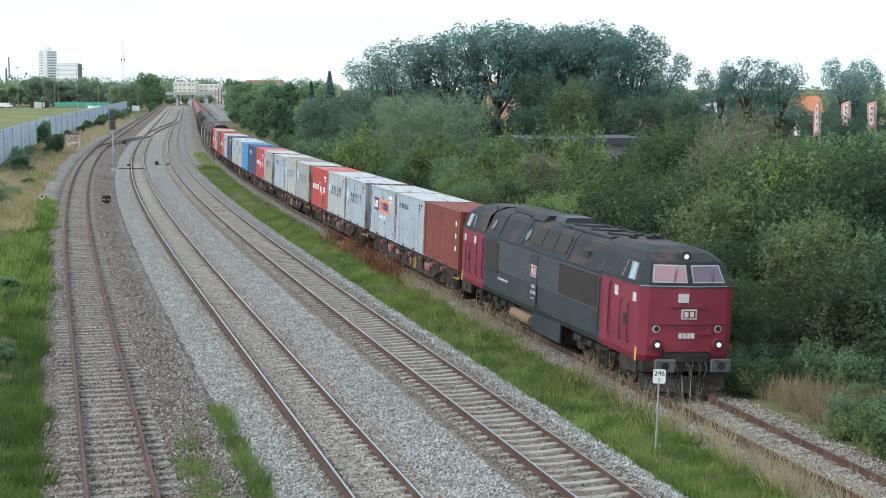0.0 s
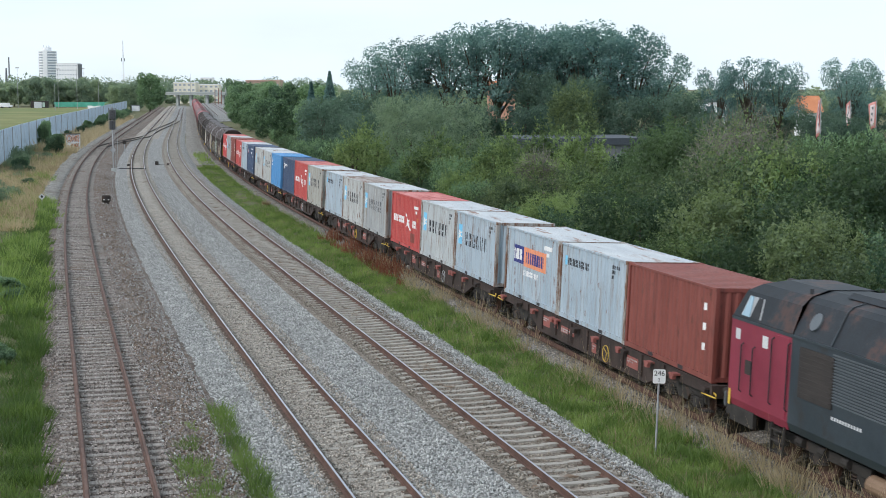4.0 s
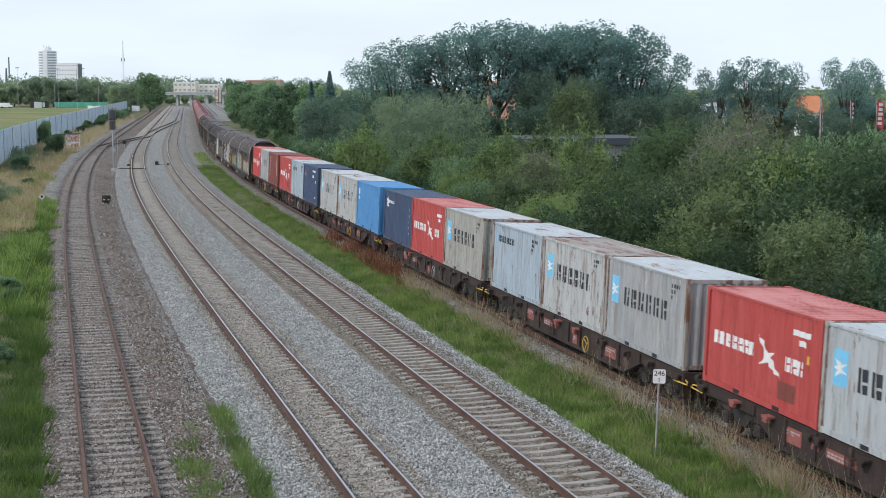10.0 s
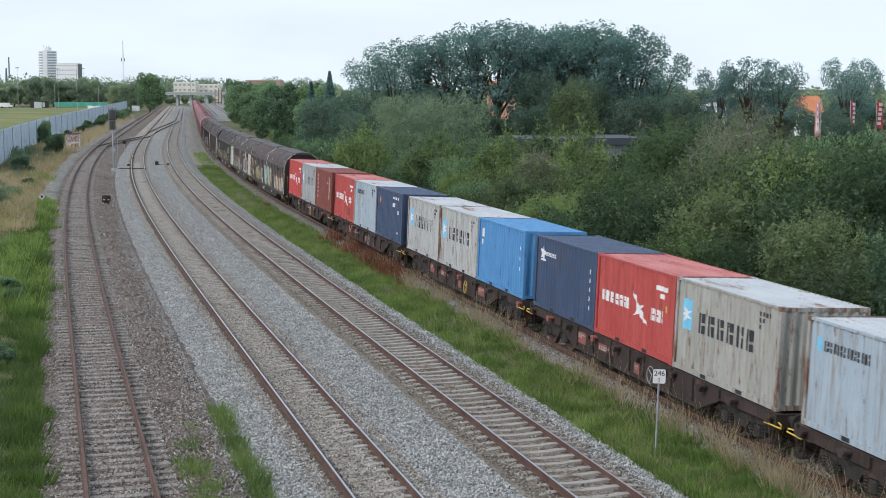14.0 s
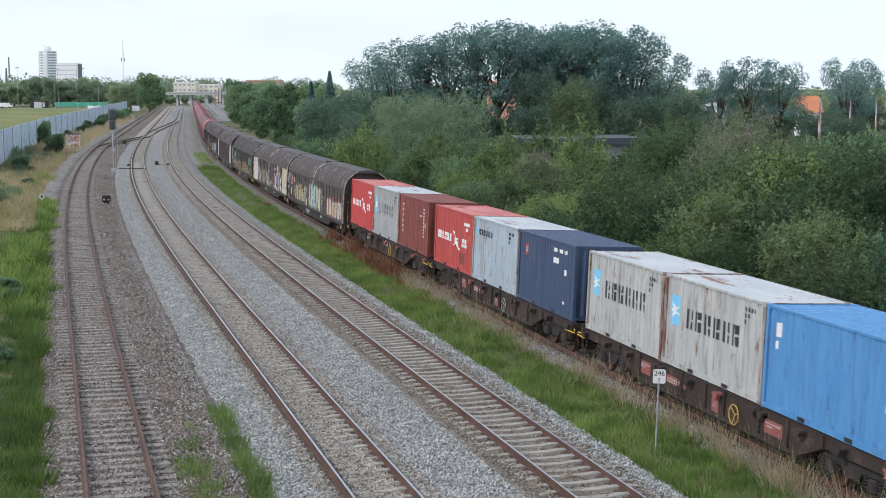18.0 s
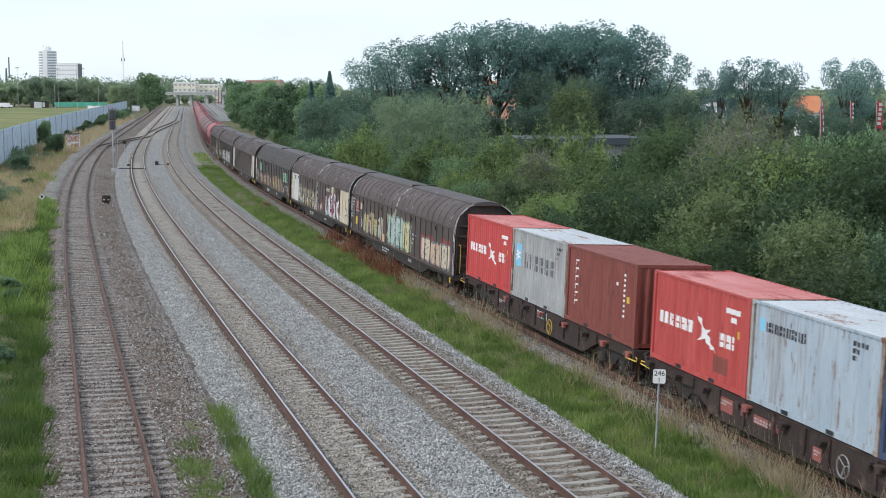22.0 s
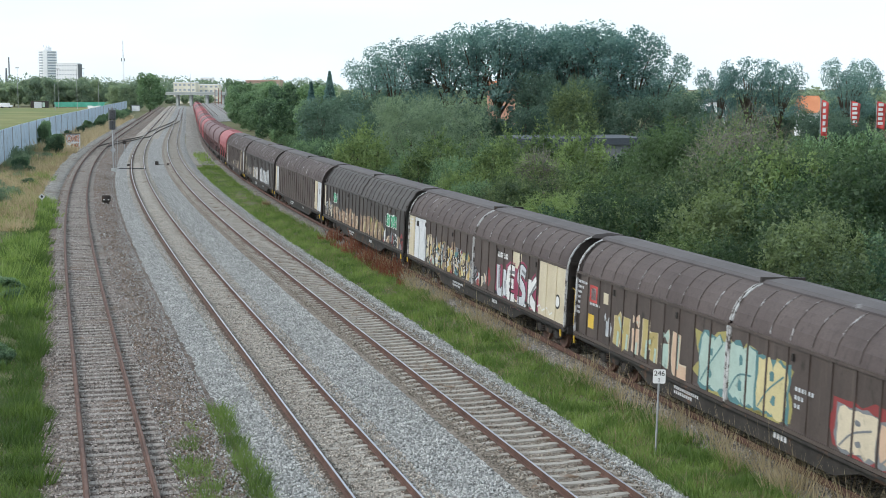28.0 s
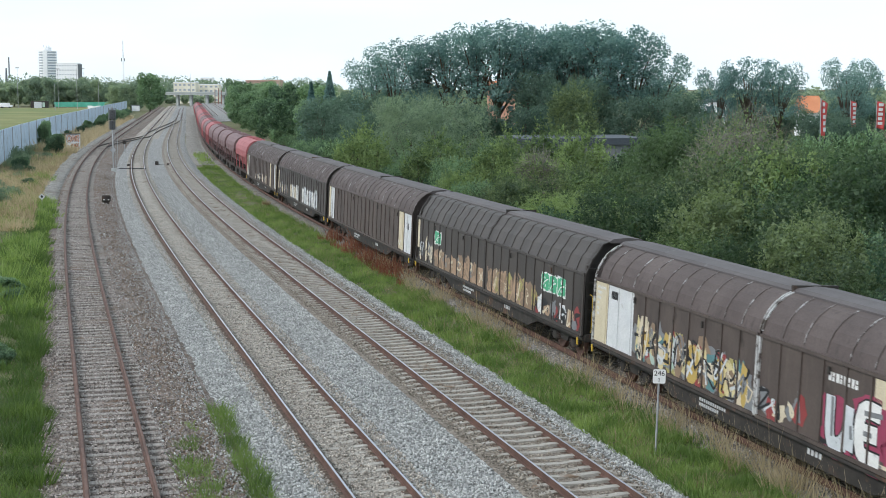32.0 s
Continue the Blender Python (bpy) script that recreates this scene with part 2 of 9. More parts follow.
def glass(name, color, rough=0.06):
    m = bpy.data.materials.new(name)
    m.use_nodes = True
    b = m.node_tree.nodes["Principled BSDF"]
    b.inputs["Base Color"].default_value = (*color, 1)
    b.inputs["Roughness"].default_value = rough
    b.inputs["Specular IOR Level"].default_value = 0.8
    b.inputs["Coat Weight"].default_value = 0.5
    return m
M_BALLAST = surface("granite_ballast", (0.165, 0.167, 0.162), (0.325, 0.324, 0.314), 3.2, 0.9, bump=1.0, fine=17, vary=0.6, cells=True, bump_size=0.05, stain=(0.2, 0.17, 0.13), stain_scale=0.35, stain_at=0.66)
M_BALLAST_OLD = surface("old_ballast", (0.115, 0.092, 0.078), (0.23, 0.195, 0.17), 0.6, 0.95, bump=0.9, fine=19, vary=0.6, cells=True, bump_size=0.05, stain=(0.115, 0.072, 0.048), stain_scale=0.5, stain_at=0.55)
M_BALLAST_D = surface("weedy_ballast", (0.17, 0.155, 0.135), (0.30, 0.29, 0.27), 0.9, 0.95, bump=0.9, fine=16, vary=0.5, cells=True, bump_size=0.05, stain=(0.12, 0.075, 0.045), stain_scale=0.5, stain_at=0.6)
M_STONE = surface("loose_granite_stone", (0.28, 0.285, 0.278), (0.44, 0.445, 0.432), 1.5, 0.9, bump=0.2, fine=60, vary=0.1, island=0.48)
M_STONE_OLD = surface("loose_dark_stone", (0.165, 0.140, 0.128), (0.345, 0.308, 0.285), 1.5, 0.9, bump=0.2, fine=60, vary=0.1, island=0.62)
M_STONE_RUST = surface("rust_dusted_stone", (0.255, 0.23, 0.20), (0.42, 0.385, 0.34), 1.5, 0.9, bump=0.2, fine=60, vary=0.1, island=0.5)
M_STONE_EARTH = surface("earthy_brown_stone", (0.115, 0.082, 0.06), (0.24, 0.185, 0.145), 1.5, 0.9, bump=0.2, fine=60, vary=0.1, island=0.6)
# rust dust, darkened to carry the shade at the rail foot as well
M_RUSTDUST = surface("rust_dust_beside_rail", (0.085, 0.06, 0.046), (0.15, 0.11, 0.085), 0.9, 0.95, bump=0.8, fine=17, vary=0.5, cells=True, bump_size=0.04)
M_GRASS_LUSH = leaf_material("lush_verge_grass", (0.066, 0.115, 0.036), (0.19, 0.265, 0.095), (1.0, 1.1, 0.5), scale=0.5)
M_STAINED = surface("rust_dusted_ballast", (0.235, 0.21, 0.18), (0.34, 0.31, 0.27), 0.8, 0.9, bump=0.9, fine=17, vary=0.5, cells=True, bump_size=0.05)
M_EARTH = surface("meadow_soil", (0.075, 0.09, 0.035), (0.14, 0.135, 0.065), 0.35, 1.0, bump=0.6, fine=9, vary=0.3, stain=(0.16, 0.13, 0.075), stain_scale=0.12, stain_at=0.56)
M_FIELD = surface("mown_field", (0.12, 0.14, 0.04), (0.24, 0.23, 0.09), 0.05, 1.0, bump=0.3, fine=3, vary=0.15, stain=(0.12, 0.16, 0.05), stain_scale=0.02, stain_at=0.5)
M_RAIL = surface("rusty_rail", (0.075, 0.042, 0.033), (0.145, 0.08, 0.06), 1.5, 0.75, 0.0, fine=60, vary=0.25)
M_RAIL_TOP = surface("polished_rail_head", (0.36, 0.37, 0.42), (0.48, 0.49, 0.54), 0.8, 0.32, 0.85, bump=0.03, fine=50)
M_CONCRETE = surface("sleeper_concrete", (0.25, 0.235, 0.205), (0.38, 0.36, 0.325), 1.4, 0.9, bump=0.3, fine=40, stain=(0.17, 0.12, 0.085), stain_scale=1.3, stain_at=0.57)
M_WOOD = surface("weathered_sleeper_wood", (0.15, 0.133, 0.118), (0.34, 0.315, 0.29), 1.5, 0.95, bump=0.5, fine=25, stretch=(1, 9, 9), vary=0.25, stain=(0.09, 0.07, 0.055), stain_scale=0.9, stain_at=0.56)
M_GRASS = leaf_material("meadow_grass", (0.120, 0.196, 0.060), (0.315, 0.405, 0.152), (1.0, 1.1, 0.5), scale=0.9)
M_STRAW = leaf_material("dry_grass", (0.29, 0.245, 0.152), (0.54, 0.465, 0.32), (1.0, 0.9, 0.7), scale=0.6)
M_SORREL = leaf_material("rusty_sorrel", (0.20, 0.082, 0.05), (0.40, 0.19, 0.115), (1.0, 0.7, 0.6), scale=0.6)
M_LEAF = leaf_material("bush_leaf", (0.060, 0.113, 0.077), (0.260, 0.381, 0.232), (1.05, 1.15, 0.75), scale=1.3)
M_LEAF_LIGHT = leaf_material("yellow_green_bush_leaf", (0.078, 0.129, 0.065), (0.297, 0.392, 0.182), (1.05, 1.1, 0.65), scale=1.4)
M_LEAF_OLIVE = leaf_material("olive_bush_leaf", (0.070, 0.113, 0.070), (0.237, 0.308, 0.162), (1.05, 1.05, 0.65), scale=1.3)
M_LEAF_DEEP = leaf_material("deep_green_bush_leaf", (0.044, 0.082, 0.048), (0.135, 0.2, 0.105), (1.0, 1.1, 0.7), scale=1.0)
M_LEAF_GREY = leaf_material("grey_green_willow_leaf", (0.116, 0.176, 0.133), (0.286, 0.374, 0.260), (1.05, 1.1, 0.8), scale=1.2)
# bluish: haze over the tall trees is mixed into the leaf colour
M_LEAF_DARK = leaf_material("tree_leaf", (0.115, 0.211, 0.210), (0.244, 0.377, 0.347), (1.0, 1.1, 0.95), scale=0.8)
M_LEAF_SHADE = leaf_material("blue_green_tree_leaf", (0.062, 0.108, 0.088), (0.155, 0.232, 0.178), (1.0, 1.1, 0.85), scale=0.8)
# pale and greyed: distance haze is put into the leaf colour
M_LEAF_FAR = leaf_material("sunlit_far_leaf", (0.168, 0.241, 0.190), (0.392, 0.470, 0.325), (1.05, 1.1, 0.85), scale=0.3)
M_BARK = surface("bark", (0.07, 0.055, 0.042), (0.16, 0.13, 0.10), 4, 0.95, bump=0.6, fine=30, stretch=(1, 1, 0.2))
M_DARK = surface("blackened_steel", (0.018, 0.016, 0.015), (0.05, 0.043, 0.038), 2.0, 0.75, 0.0, fine=30, stain=(0.10, 0.055, 0.035), stain_scale=1.2, stain_at=0.6)
M_STEEL = surface("galvanised_steel", (0.32, 0.33, 0.34), (0.45, 0.46, 0.47), 3, 0.5, 0.5, fine=40)
M_WHITE = surface("white_paint", (0.68, 0.68, 0.67), (0.8, 0.8, 0.79), 2.0, 0.5, fine=40, vary=0.05)
M_BLACK = surface("black_paint", (0.012, 0.013, 0.016), (0.03, 0.03, 0.034), 2.0, 0.6, fine=40)
M_YELLOW = surface("yellow_paint", (0.55, 0.36, 0.04), (0.68, 0.47, 0.08), 2.0, 0.6, fine=40)
M_WAGON = surface("brown_wagon_frame", (0.032, 0.022, 0.019), (0.066, 0.044, 0.038), 0.9, 0.8, fine=25, vary=0.2, stain=(0.14, 0.09, 0.068), stain_scale=1.1, stain_at=0.62, streak=(0.022, 0.017, 0.015), streak_at=0.55)


# ---- ground ----
def ground_sheet():
    lats = [(-1500, 1.0), (-700, 0.2), (-300, 0.1), (-120, 0.1), (-60, 0.2), (-26, 0.4), (-20.5, 0.55), (-17, 0.5), (-14, 0.25), (-12.4, 0.02), (-11.5, -0.1), (-7.8, -0.5), (-5, -0.6), (0, -0.6), (2.2, -0.42), (3.4, -0.33), (4.8, -0.42), (6.2, -0.6), (8.0, -0.35), (10, -0.1), (14, 0.2), (30, 0.4), (80, 0.5), (300, 0.5), (700, 0.5), (1500, 1.0)]
    ys = list(np.arange(-200, 200, 4.0)) + list(np.arange(200, 1000, 20.0)) + [1090.0]
    vs, fs, n = [], [], len(lats)
    for y in ys:
        for k, (l, z) in enumerate(lats):
            p = spot(float(y), l, z)
            if 6 <= k <= 20:
                p.z += 0.06 * noise.noise((p.x * 0.5, p.y * 0.5, 0)) + 0.05 * noise.noise((p.x * 1.7, p.y * 1.7, 4))
            vs.append(p[:])
    a = len(vs)
    for k, (l, z) in enumerate(lats):
        p = spot(1090.0, l, z)
        vs.append((p.x * 3.6 - 200, 4600.0, 4.0))
    for i in range(len(ys)):
        for k in range(n - 1):
            q = i * n + k
            fs.append((q, q + 1, q + n + 1, q + n))
    me = part("ground", (vs, fs), M_EARTH, smooth=True)
    return tagged(me, "rough meadow soil under grass along the railway", "ground", kind="structure")


ground_sheet()


def strip(name, material, outline, y0, y1, label, step=4.0, rough=0.0):
    ob = part(name, sweep(outline, y0, y1, step, 0.0, rough=rough), material, smooth=rough > 0)
    return tagged(ob, label, "ballast", kind="structure")


strip("ballast_bed_main", M_BALLAST, [(-8.0, -0.75), (-7.3, -0.36), (-6.6, -0.235), (-3.2, -0.215), (-2.5, -0.27), (-1.8, -0.235), (1.55, -0.21), (2.25, -0.4), (2.6, -0.75)], -200, 780, "grey granite ballast bed of the two main tracks")
strip("ballast_bed_siding", M_BALLAST_OLD, [(-13.0, -0.4), (-12.35, 0.06), (-12.0, 0.075), (-11.3, 0.075), (-10.6, 0.075), (-9.9, 0.075), (-9.2, 0.07), (-8.8, 0.03), (-8.4, -0.02), (-8.0, -0.15), (-7.6, -0.29), (-7.1, -0.42), (-6.9, -0.75), (-12.9, -0.75)], -200, 700, "dark weathered ballast bed of the siding", 1.5, 0.06)
strip("gravel_shoulder", M_BALLAST_D, [(-14.2, 0.0), (-13.8, 0.29), (-13.3, 0.26), (-12.8, 0.19), (-12.2, 0.1), (-12.1, -0.3)], 104, 430, "grey gravel shoulder along the siding", 2.0, 0.05)
strip("ballast_bed_freight", M_BALLAST_D, [(4.35, -0.75), (4.75, -0.33), (5.2, -0.235), (7.4, -0.255), (8.2, -0.3), (8.6, -0.75)], -200, 1000, "weedy brownish ballast bed of the freight track")


strip("stained_bed_west", M_STAINED, [(-6.15, -0.4), (-6.1, -0.222), (-3.55, -0.206), (-3.5, -0.4)], -190, 420, "rust-dusted ballast between the rails of the main track")
M_STAINED_DARK = surface("dark_rust_dusted_ballast", (0.155, 0.128, 0.102), (0.255, 0.222, 0.185), 0.8, 0.9, bump=0.9, fine=17, vary=0.5, cells=True, bump_size=0.05)
M_STONE_BROWN = surface("brown_dusted_stone", (0.17, 0.145, 0.12), (0.32, 0.285, 0.24), 1.5, 0.9, bump=0.2, fine=60, vary=0.1, island=0.5)
strip("stained_bed_east", M_STAINED_DARK, [(-1.75, -0.4), (-1.6, -0.232), (1.25, -0.208), (1.3, -0.4)], -190, 420, "rust-dusted ballast between the rails of the main track")


def loose_stones(name, seed, n, y0, y1, lats, bed, size, material, label):
    """Eight-sided stones lying on a bed; lats: stretches across the line, bed: its profile."""
    rng = np.random.default_rng(seed)
    w = np.array([b - a for a, b in lats])
    pick = rng.choice(len(lats), n, p=w / w.sum())
    a = np.array([l[0] for l in lats])[pick]
    lat = a + w[pick] * rng.random(n)
    along = rng.random(n) ** 1.5
    tail = np.maximum(along - 0.6, 0.0) / 0.4  # the stones thin out over the far end
    y = y0 + (y1 - y0) * (along + 0.65 * tail ** 2.6)
    x0, sl = np.interp(y, _ys, _xs), np.interp(y, _ys, _sl)
    nn = np.sqrt(1 + sl * sl)
    c = np.stack([x0 + lat / nn, y - lat * sl / nn, np.interp(lat, [p[0] for p in bed], [p[1] for p in bed]) + rng.uniform(-0.004, 0.04, n)], 1)
    s = size * rng.uniform(0.55, 1.4, n)
    base = np.array([(1, 0, 0), (0, 1, 0), (-1, 0, 0), (0, -1, 0), (0, 0, 0.75), (0, 0, -0.75)])
    rot = rng.normal(0, 1, (n, 3, 3))
    q, _r = np.linalg.qr(rot)
    v = base[None] * rng.uniform(0.6, 1.25, (n, 6, 1))
    v = np.einsum("nij,nkj->nki", q, v) * s[:, None, None] + c[:, None, :]
    tri = np.array([(0, 1, 4), (1, 2, 4), (2, 3, 4), (3, 0, 4), (1, 0, 5), (2, 1, 5), (3, 2, 5), (0, 3, 5)])
    idx = (tri[None] + (np.arange(n) * 6)[:, None, None]).reshape(-1)
    me = bpy.data.meshes.new(name)
    me.vertices.add(n * 6)
    me.vertices.foreach_set("co", v.astype(np.float32).ravel())
    me.loops.add(n * 24)
    me.loops.foreach_set("vertex_index", idx.astype(np.int32))
    me.polygons.add(n * 8)
    me.polygons.foreach_set("loop_start", np.arange(0, n * 24, 3, dtype=np.int32))
    me.polygons.foreach_set("loop_total", np.full(n * 8, 3, dtype=np.int32))
    me.update(calc_edges=True)
    me.materials.append(material)
    tagged(new(name, me), label, "gravel", kind="stuff")


MAIN_BED = [(-8.0, -0.75), (-7.3, -0.36), (-6.6, -0.235), (-3.2, -0.215), (-2.5, -0.27), (-1.8, -0.235), (1.55, -0.21), (2.25, -0.4), (2.6, -0.75)]
OLD_BED = [(-13.0, -0.4), (-12.35, 0.06), (-12.0, 0.075), (-9.2, 0.07), (-8.4, -0.02), (-7.55, -0.3), (-7.35, -0.75)]
loose_stones("ballast_stones", 1, 84000, 27, 105, [(-7.55, -5.75), (-3.9, -1.65), (1.2, 2.35)], MAIN_BED, 0.039, M_STONE, "loose pale granite stones of the ballast shoulders")
loose_stones("ballast_stones_between_rails", 2, 8000, 27, 80, [(-5.4, -4.2)], [(-6, -0.205), (-3, -0.205)], 0.034, M_STONE_RUST, "rust-dusted stones between the main rails")
loose_stones("brown_stones_between_rails", 6, 7000, 27, 80, [(-0.55, 0.55)], [(-2, -0.222), (2, -0.222)], 0.032, M_STONE_BROWN, "brown rust-dusted stones between the main rails")
loose_stones("brown_stones_by_rails", 7, 9000, 27, 100, [(-1.5, -0.9), (0.92, 1.45)], [(-2, -0.205), (2, -0.175)], 0.034, M_STONE_BROWN, "brown rust-dusted stones over the sleeper ends")
loose_stones("ballast_stones_by_rails", 5, 9000, 27, 100, [(LAT_B - 1.36, LAT_B - 0.92), (LAT_B + 0.9, LAT_B + 1.36)], [(-7, -0.19), (-3, -0.17), (-2, -0.205), (2, -0.175)], 0.036, M_STONE_RUST, "rust-dusted stones over the sleeper ends")
loose_stones("siding_stones", 3, 30000, 27, 90, [(-12.4, -7.4)], OLD_BED, 0.038, M_STONE_OLD, "loose dark stones of the siding bed")
loose_stones("brown_siding_stones", 9, 12000, 27, 105, [(-9.3, -7.6), (-8.9, -7.9)], OLD_BED, 0.036, M_STONE_EARTH, "earthy brown stones between the siding and the main line")
loose_stones("strewn_pale_stones", 8, 11000, 27, 110, [(-9.4, -7.35), (-8.3, -7.35), (-7.9, -7.35), (-7.7, -7.35)], OLD_BED, 0.034, M_STONE, "pale stones strewn over the edge of the old bed")
loose_stones("freight_track_stones", 4, 20000, 27, 72, [(4.75, 8.3)], [(4.75, -0.33), (5.2, -0.235), (7.4, -0.255), (8.2, -0.3)], 0.036, M_STONE_RUST, "loose stones of the freight track")

for _lat, _cant, _lift in ((LAT_B, CANT["B"], -0.196), (LAT_C, CANT["C"], -0.202)):
    for _side in (-0.7535, 0.7535):
        _o = part("rust_band", sweep([(_side - 0.24, -0.3), (_side - 0.2, _lift), (_side + 0.2, _lift), (_side + 0.24, -0.3)], -190, 700, 5.0, _lat, 0.0, _cant), M_RUSTDUST)
        tagged(_o, "dark rust dust and painted rail shade on the ballast beside a rail", "ballast", kind="structure")
strip("ballast_bed_old_stretch", M_STAINED, [(-8.1, -0.75), (-7.5, -0.3), (-6.6, -0.2), (-3.1, -0.185), (-2.7, -0.24), (-2.6, -0.75)], 268, 770, "dark old ballast of the far main track")
strip("gravel_path", M_BALLAST_D, [(2.2, -0.7), (2.3, -0.36), (3.4, -0.29), (4.7, -0.36), (4.8, -0.7)], 178, 760, "grey-brown gravel between the main line and the freight track")

# ---- tracks ----
RAIL = [(-0.07, -0.172), (0.07, -0.172), (0.07, -0.16), (0.012, -0.145), (0.012, -0.045), (0.036, -0.036), (0.036, -0.006), (0.03, 0), (-0.03, 0), (-0.036, -0.006), (-0.036, -0.036), (-0.012, -0.045), (-0.012, -0.145), (-0.07, -0.16)]


def sleeper_mesh(kind):
    bm = bmesh.new()
    if kind == "wood":
        box(bm, -0.125, 0.125, -1.28, 1.28, -0.15, 0.0, bevel=0.012)
    else:
        pts = [(-1.25, -0.015), (-0.95, 0.02), (-0.5, 0.02), (-0.25, 0.0), (0.25, 0.0), (0.5, 0.02), (0.95, 0.02), (1.25, -0.015)]
        for (y0, a), (y1, b) in zip(pts, pts[1:]):
            vs = [bm.verts.new((x, y, z)) for y, z, in ((y0, a), (y1, b)) for x in (-0.105, 0.105)]
            lo = [bm.verts.new((x * 1.2, y, -0.18)) for y in (y0, y1) for x in (-0.105, 0.105)]
            bm.faces.new((vs[0], vs[1], vs[3], vs[2]))
            bm.faces.new((vs[0], vs[2], lo[2], lo[0]))
            bm.faces.new((vs[1], lo[1], lo[3], vs[3]))
        for y in (-1.25, 1.25):
            bm.faces.new([bm.verts.new(v) for v in ((-0.105, y, -0.015), (0.105, y, -0.015), (0.126, y, -0.18), (-0.126, y, -0.18))])
        bmesh.ops.remove_doubles(bm, verts=bm.verts[:], dist=0.0005)
    me = bpy.data.meshes.new("sleeper")
    bm.normal_update()
    bm.to_mesh(me)
    bm.free()
    me.materials.append(M_WOOD if kind == "wood" else M_CONCRETE)
    return me


def track(lat, z, cant, kind, gap, label, y_end, shiny, sink, near_n=270):
    root = empty("railway_track", label=label, category="railway track", group="parallel tracks")
    for side in (-0.7535, 0.7535):
        r = part("rail", sweep([(side + l, h) for l, h in RAIL], -190, y_end, 5.0, lat, z, cant), M_RAIL, root)
        if shiny:
            part("running_surface", sweep([(side - 0.027, 0.0), (side - 0.027, 0.004), (side + 0.027, 0.004), (side + 0.027, 0.0)], -190, y_end, 5.0, lat, z, cant), M_RAIL_TOP, r, "bright worn rail head")
    me = sleeper_mesh(kind)
    rnd = random.Random(int(abs(lat) * 100) + 3)
    y = 27.0
    dy = gap / 1.035
    k = 0
    while k < near_n:
        p = spot(y, lat, z - 0.172 - 0.02 - sink + rnd.uniform(-0.012, 0.012))
        o = new("sleeper", me)
        o.parent = root
        o.matrix_basis = pose(p.x, p.y, p.z, 0, 0, heading(y) + rnd.uniform(-0.8, 0.8) * (2 if kind == "wood" else 0.6)) @ pose(0, 0, 0, math.degrees(-cant), 0, 0)
        y += dy * (1 + rnd.uniform(-0.05, 0.05))
        k += 1
    # the far sleepers, joined
    vs, fs = [], []
    while y < min(y_end, 420):
        h = radians(heading(y))
        ax, ay = Vector((math.cos(h), math.sin(h), 0)), Vector((-math.sin(h), math.cos(h), 0))
        p = spot(y, lat, z - 0.17 - sink)
        b = len(vs)
        for z2 in (0.0, -0.15):
            for i, j in ((-1, -1), (1, -1), (1, 1), (-1, 1)):
                vs.append((p + ax * 0.11 * i + ay * 1.25 * j + Vector((0, 0, z2)))[:])
        fs += [(b, b + 1, b + 2, b + 3), (b, b + 4, b + 5, b + 1), (b + 1, b + 5, b + 6, b + 2), (b + 3, b + 2, b + 6, b + 7), (b, b + 3, b + 7, b + 4)]
        y += dy * 1.0
    far = part("sleeper_course", (vs, fs), M_WOOD if kind == "wood" else M_CONCRETE, root)
    tagged(far, kind="stuff")
    return root


track(LAT_A, Z_A, 0.0, "wood", 0.66, "siding track with rusty rails on weathered grey timber sleepers", 780, False, 0.004)
track(LAT_B, 0.0, CANT["B"], "concrete", 0.6, "main track with polished rails on half-buried concrete sleepers", 900, True, 0.016)
track(LAT_C, 0.0, CANT["C"], "concrete", 0.6, "main track with polished rails on pale concrete sleepers", 900, True, -0.012)
track(LAT_D, 0.0, CANT["D"], "wood", 0.62, "rusty freight track on dark sleepers beside the hedge", 1000, False, 0.04)


def crossover(y0, y1, lat0, lat1, label):
    root = empty("crossover_track", label=label, category="railway track")
    for side in (-0.7535, 0.7535):
        vs, fs = [], []
        ys = np.linspace(y0, y1, 24)
        for i, y in enumerate(ys):
            u = i / (len(ys) - 1)
            w = u * u * (3 - 2 * u) * 0.6 + u * 0.4
            lat = lat0 + (lat1 - lat0) * w
            zz = Z_A * max(0.0, (-lat - 4.8) / 5.8)
            for l, h in ((-0.05, -0.16), (-0.036, 0.008), (0.036, 0.008), (0.05, -0.16)):
                vs.append(spot(float(y), lat + side + l, zz + h)[:])
        for i in range(len(ys) - 1):
            for k in range(3):
                a = i * 4 + k
                fs.append((a, a + 1, a + 5, a + 4))
        part("rail", (vs, fs), M_DARK, root)


crossover(222, 285, LAT_A, LAT_B, "dark crossover rails between the siding and the main line")
crossover(292, 420, LAT_B, LAT_C, "dark crossover rails between the two main tracks")


# ---- leaves and grass ----
def quads_mesh(name, quads, material, parent=None, label=""):
    """quads: array (n, 4, 3)."""
    n = len(quads)
    me = bpy.data.meshes.new(name)
    me.vertices.add(n * 4)
    me.vertices.foreach_set("co", np.ascontiguousarray(quads, dtype=np.float32).ravel())
    me.loops.add(n * 4)
    me.loops.foreach_set("vertex_index", np.arange(n * 4, dtype=np.int32))
    me.polygons.add(n)
    me.polygons.foreach_set("loop_start", np.arange(0, n * 4, 4, dtype=np.int32))
    me.polygons.foreach_set("loop_total", np.full(n, 4, dtype=np.int32))
    me.update(calc_edges=True)
    me.materials.append(material)
    ob = new(name, me)
    ob.parent = parent
    if label:
        ob["label"] = label
    return ob


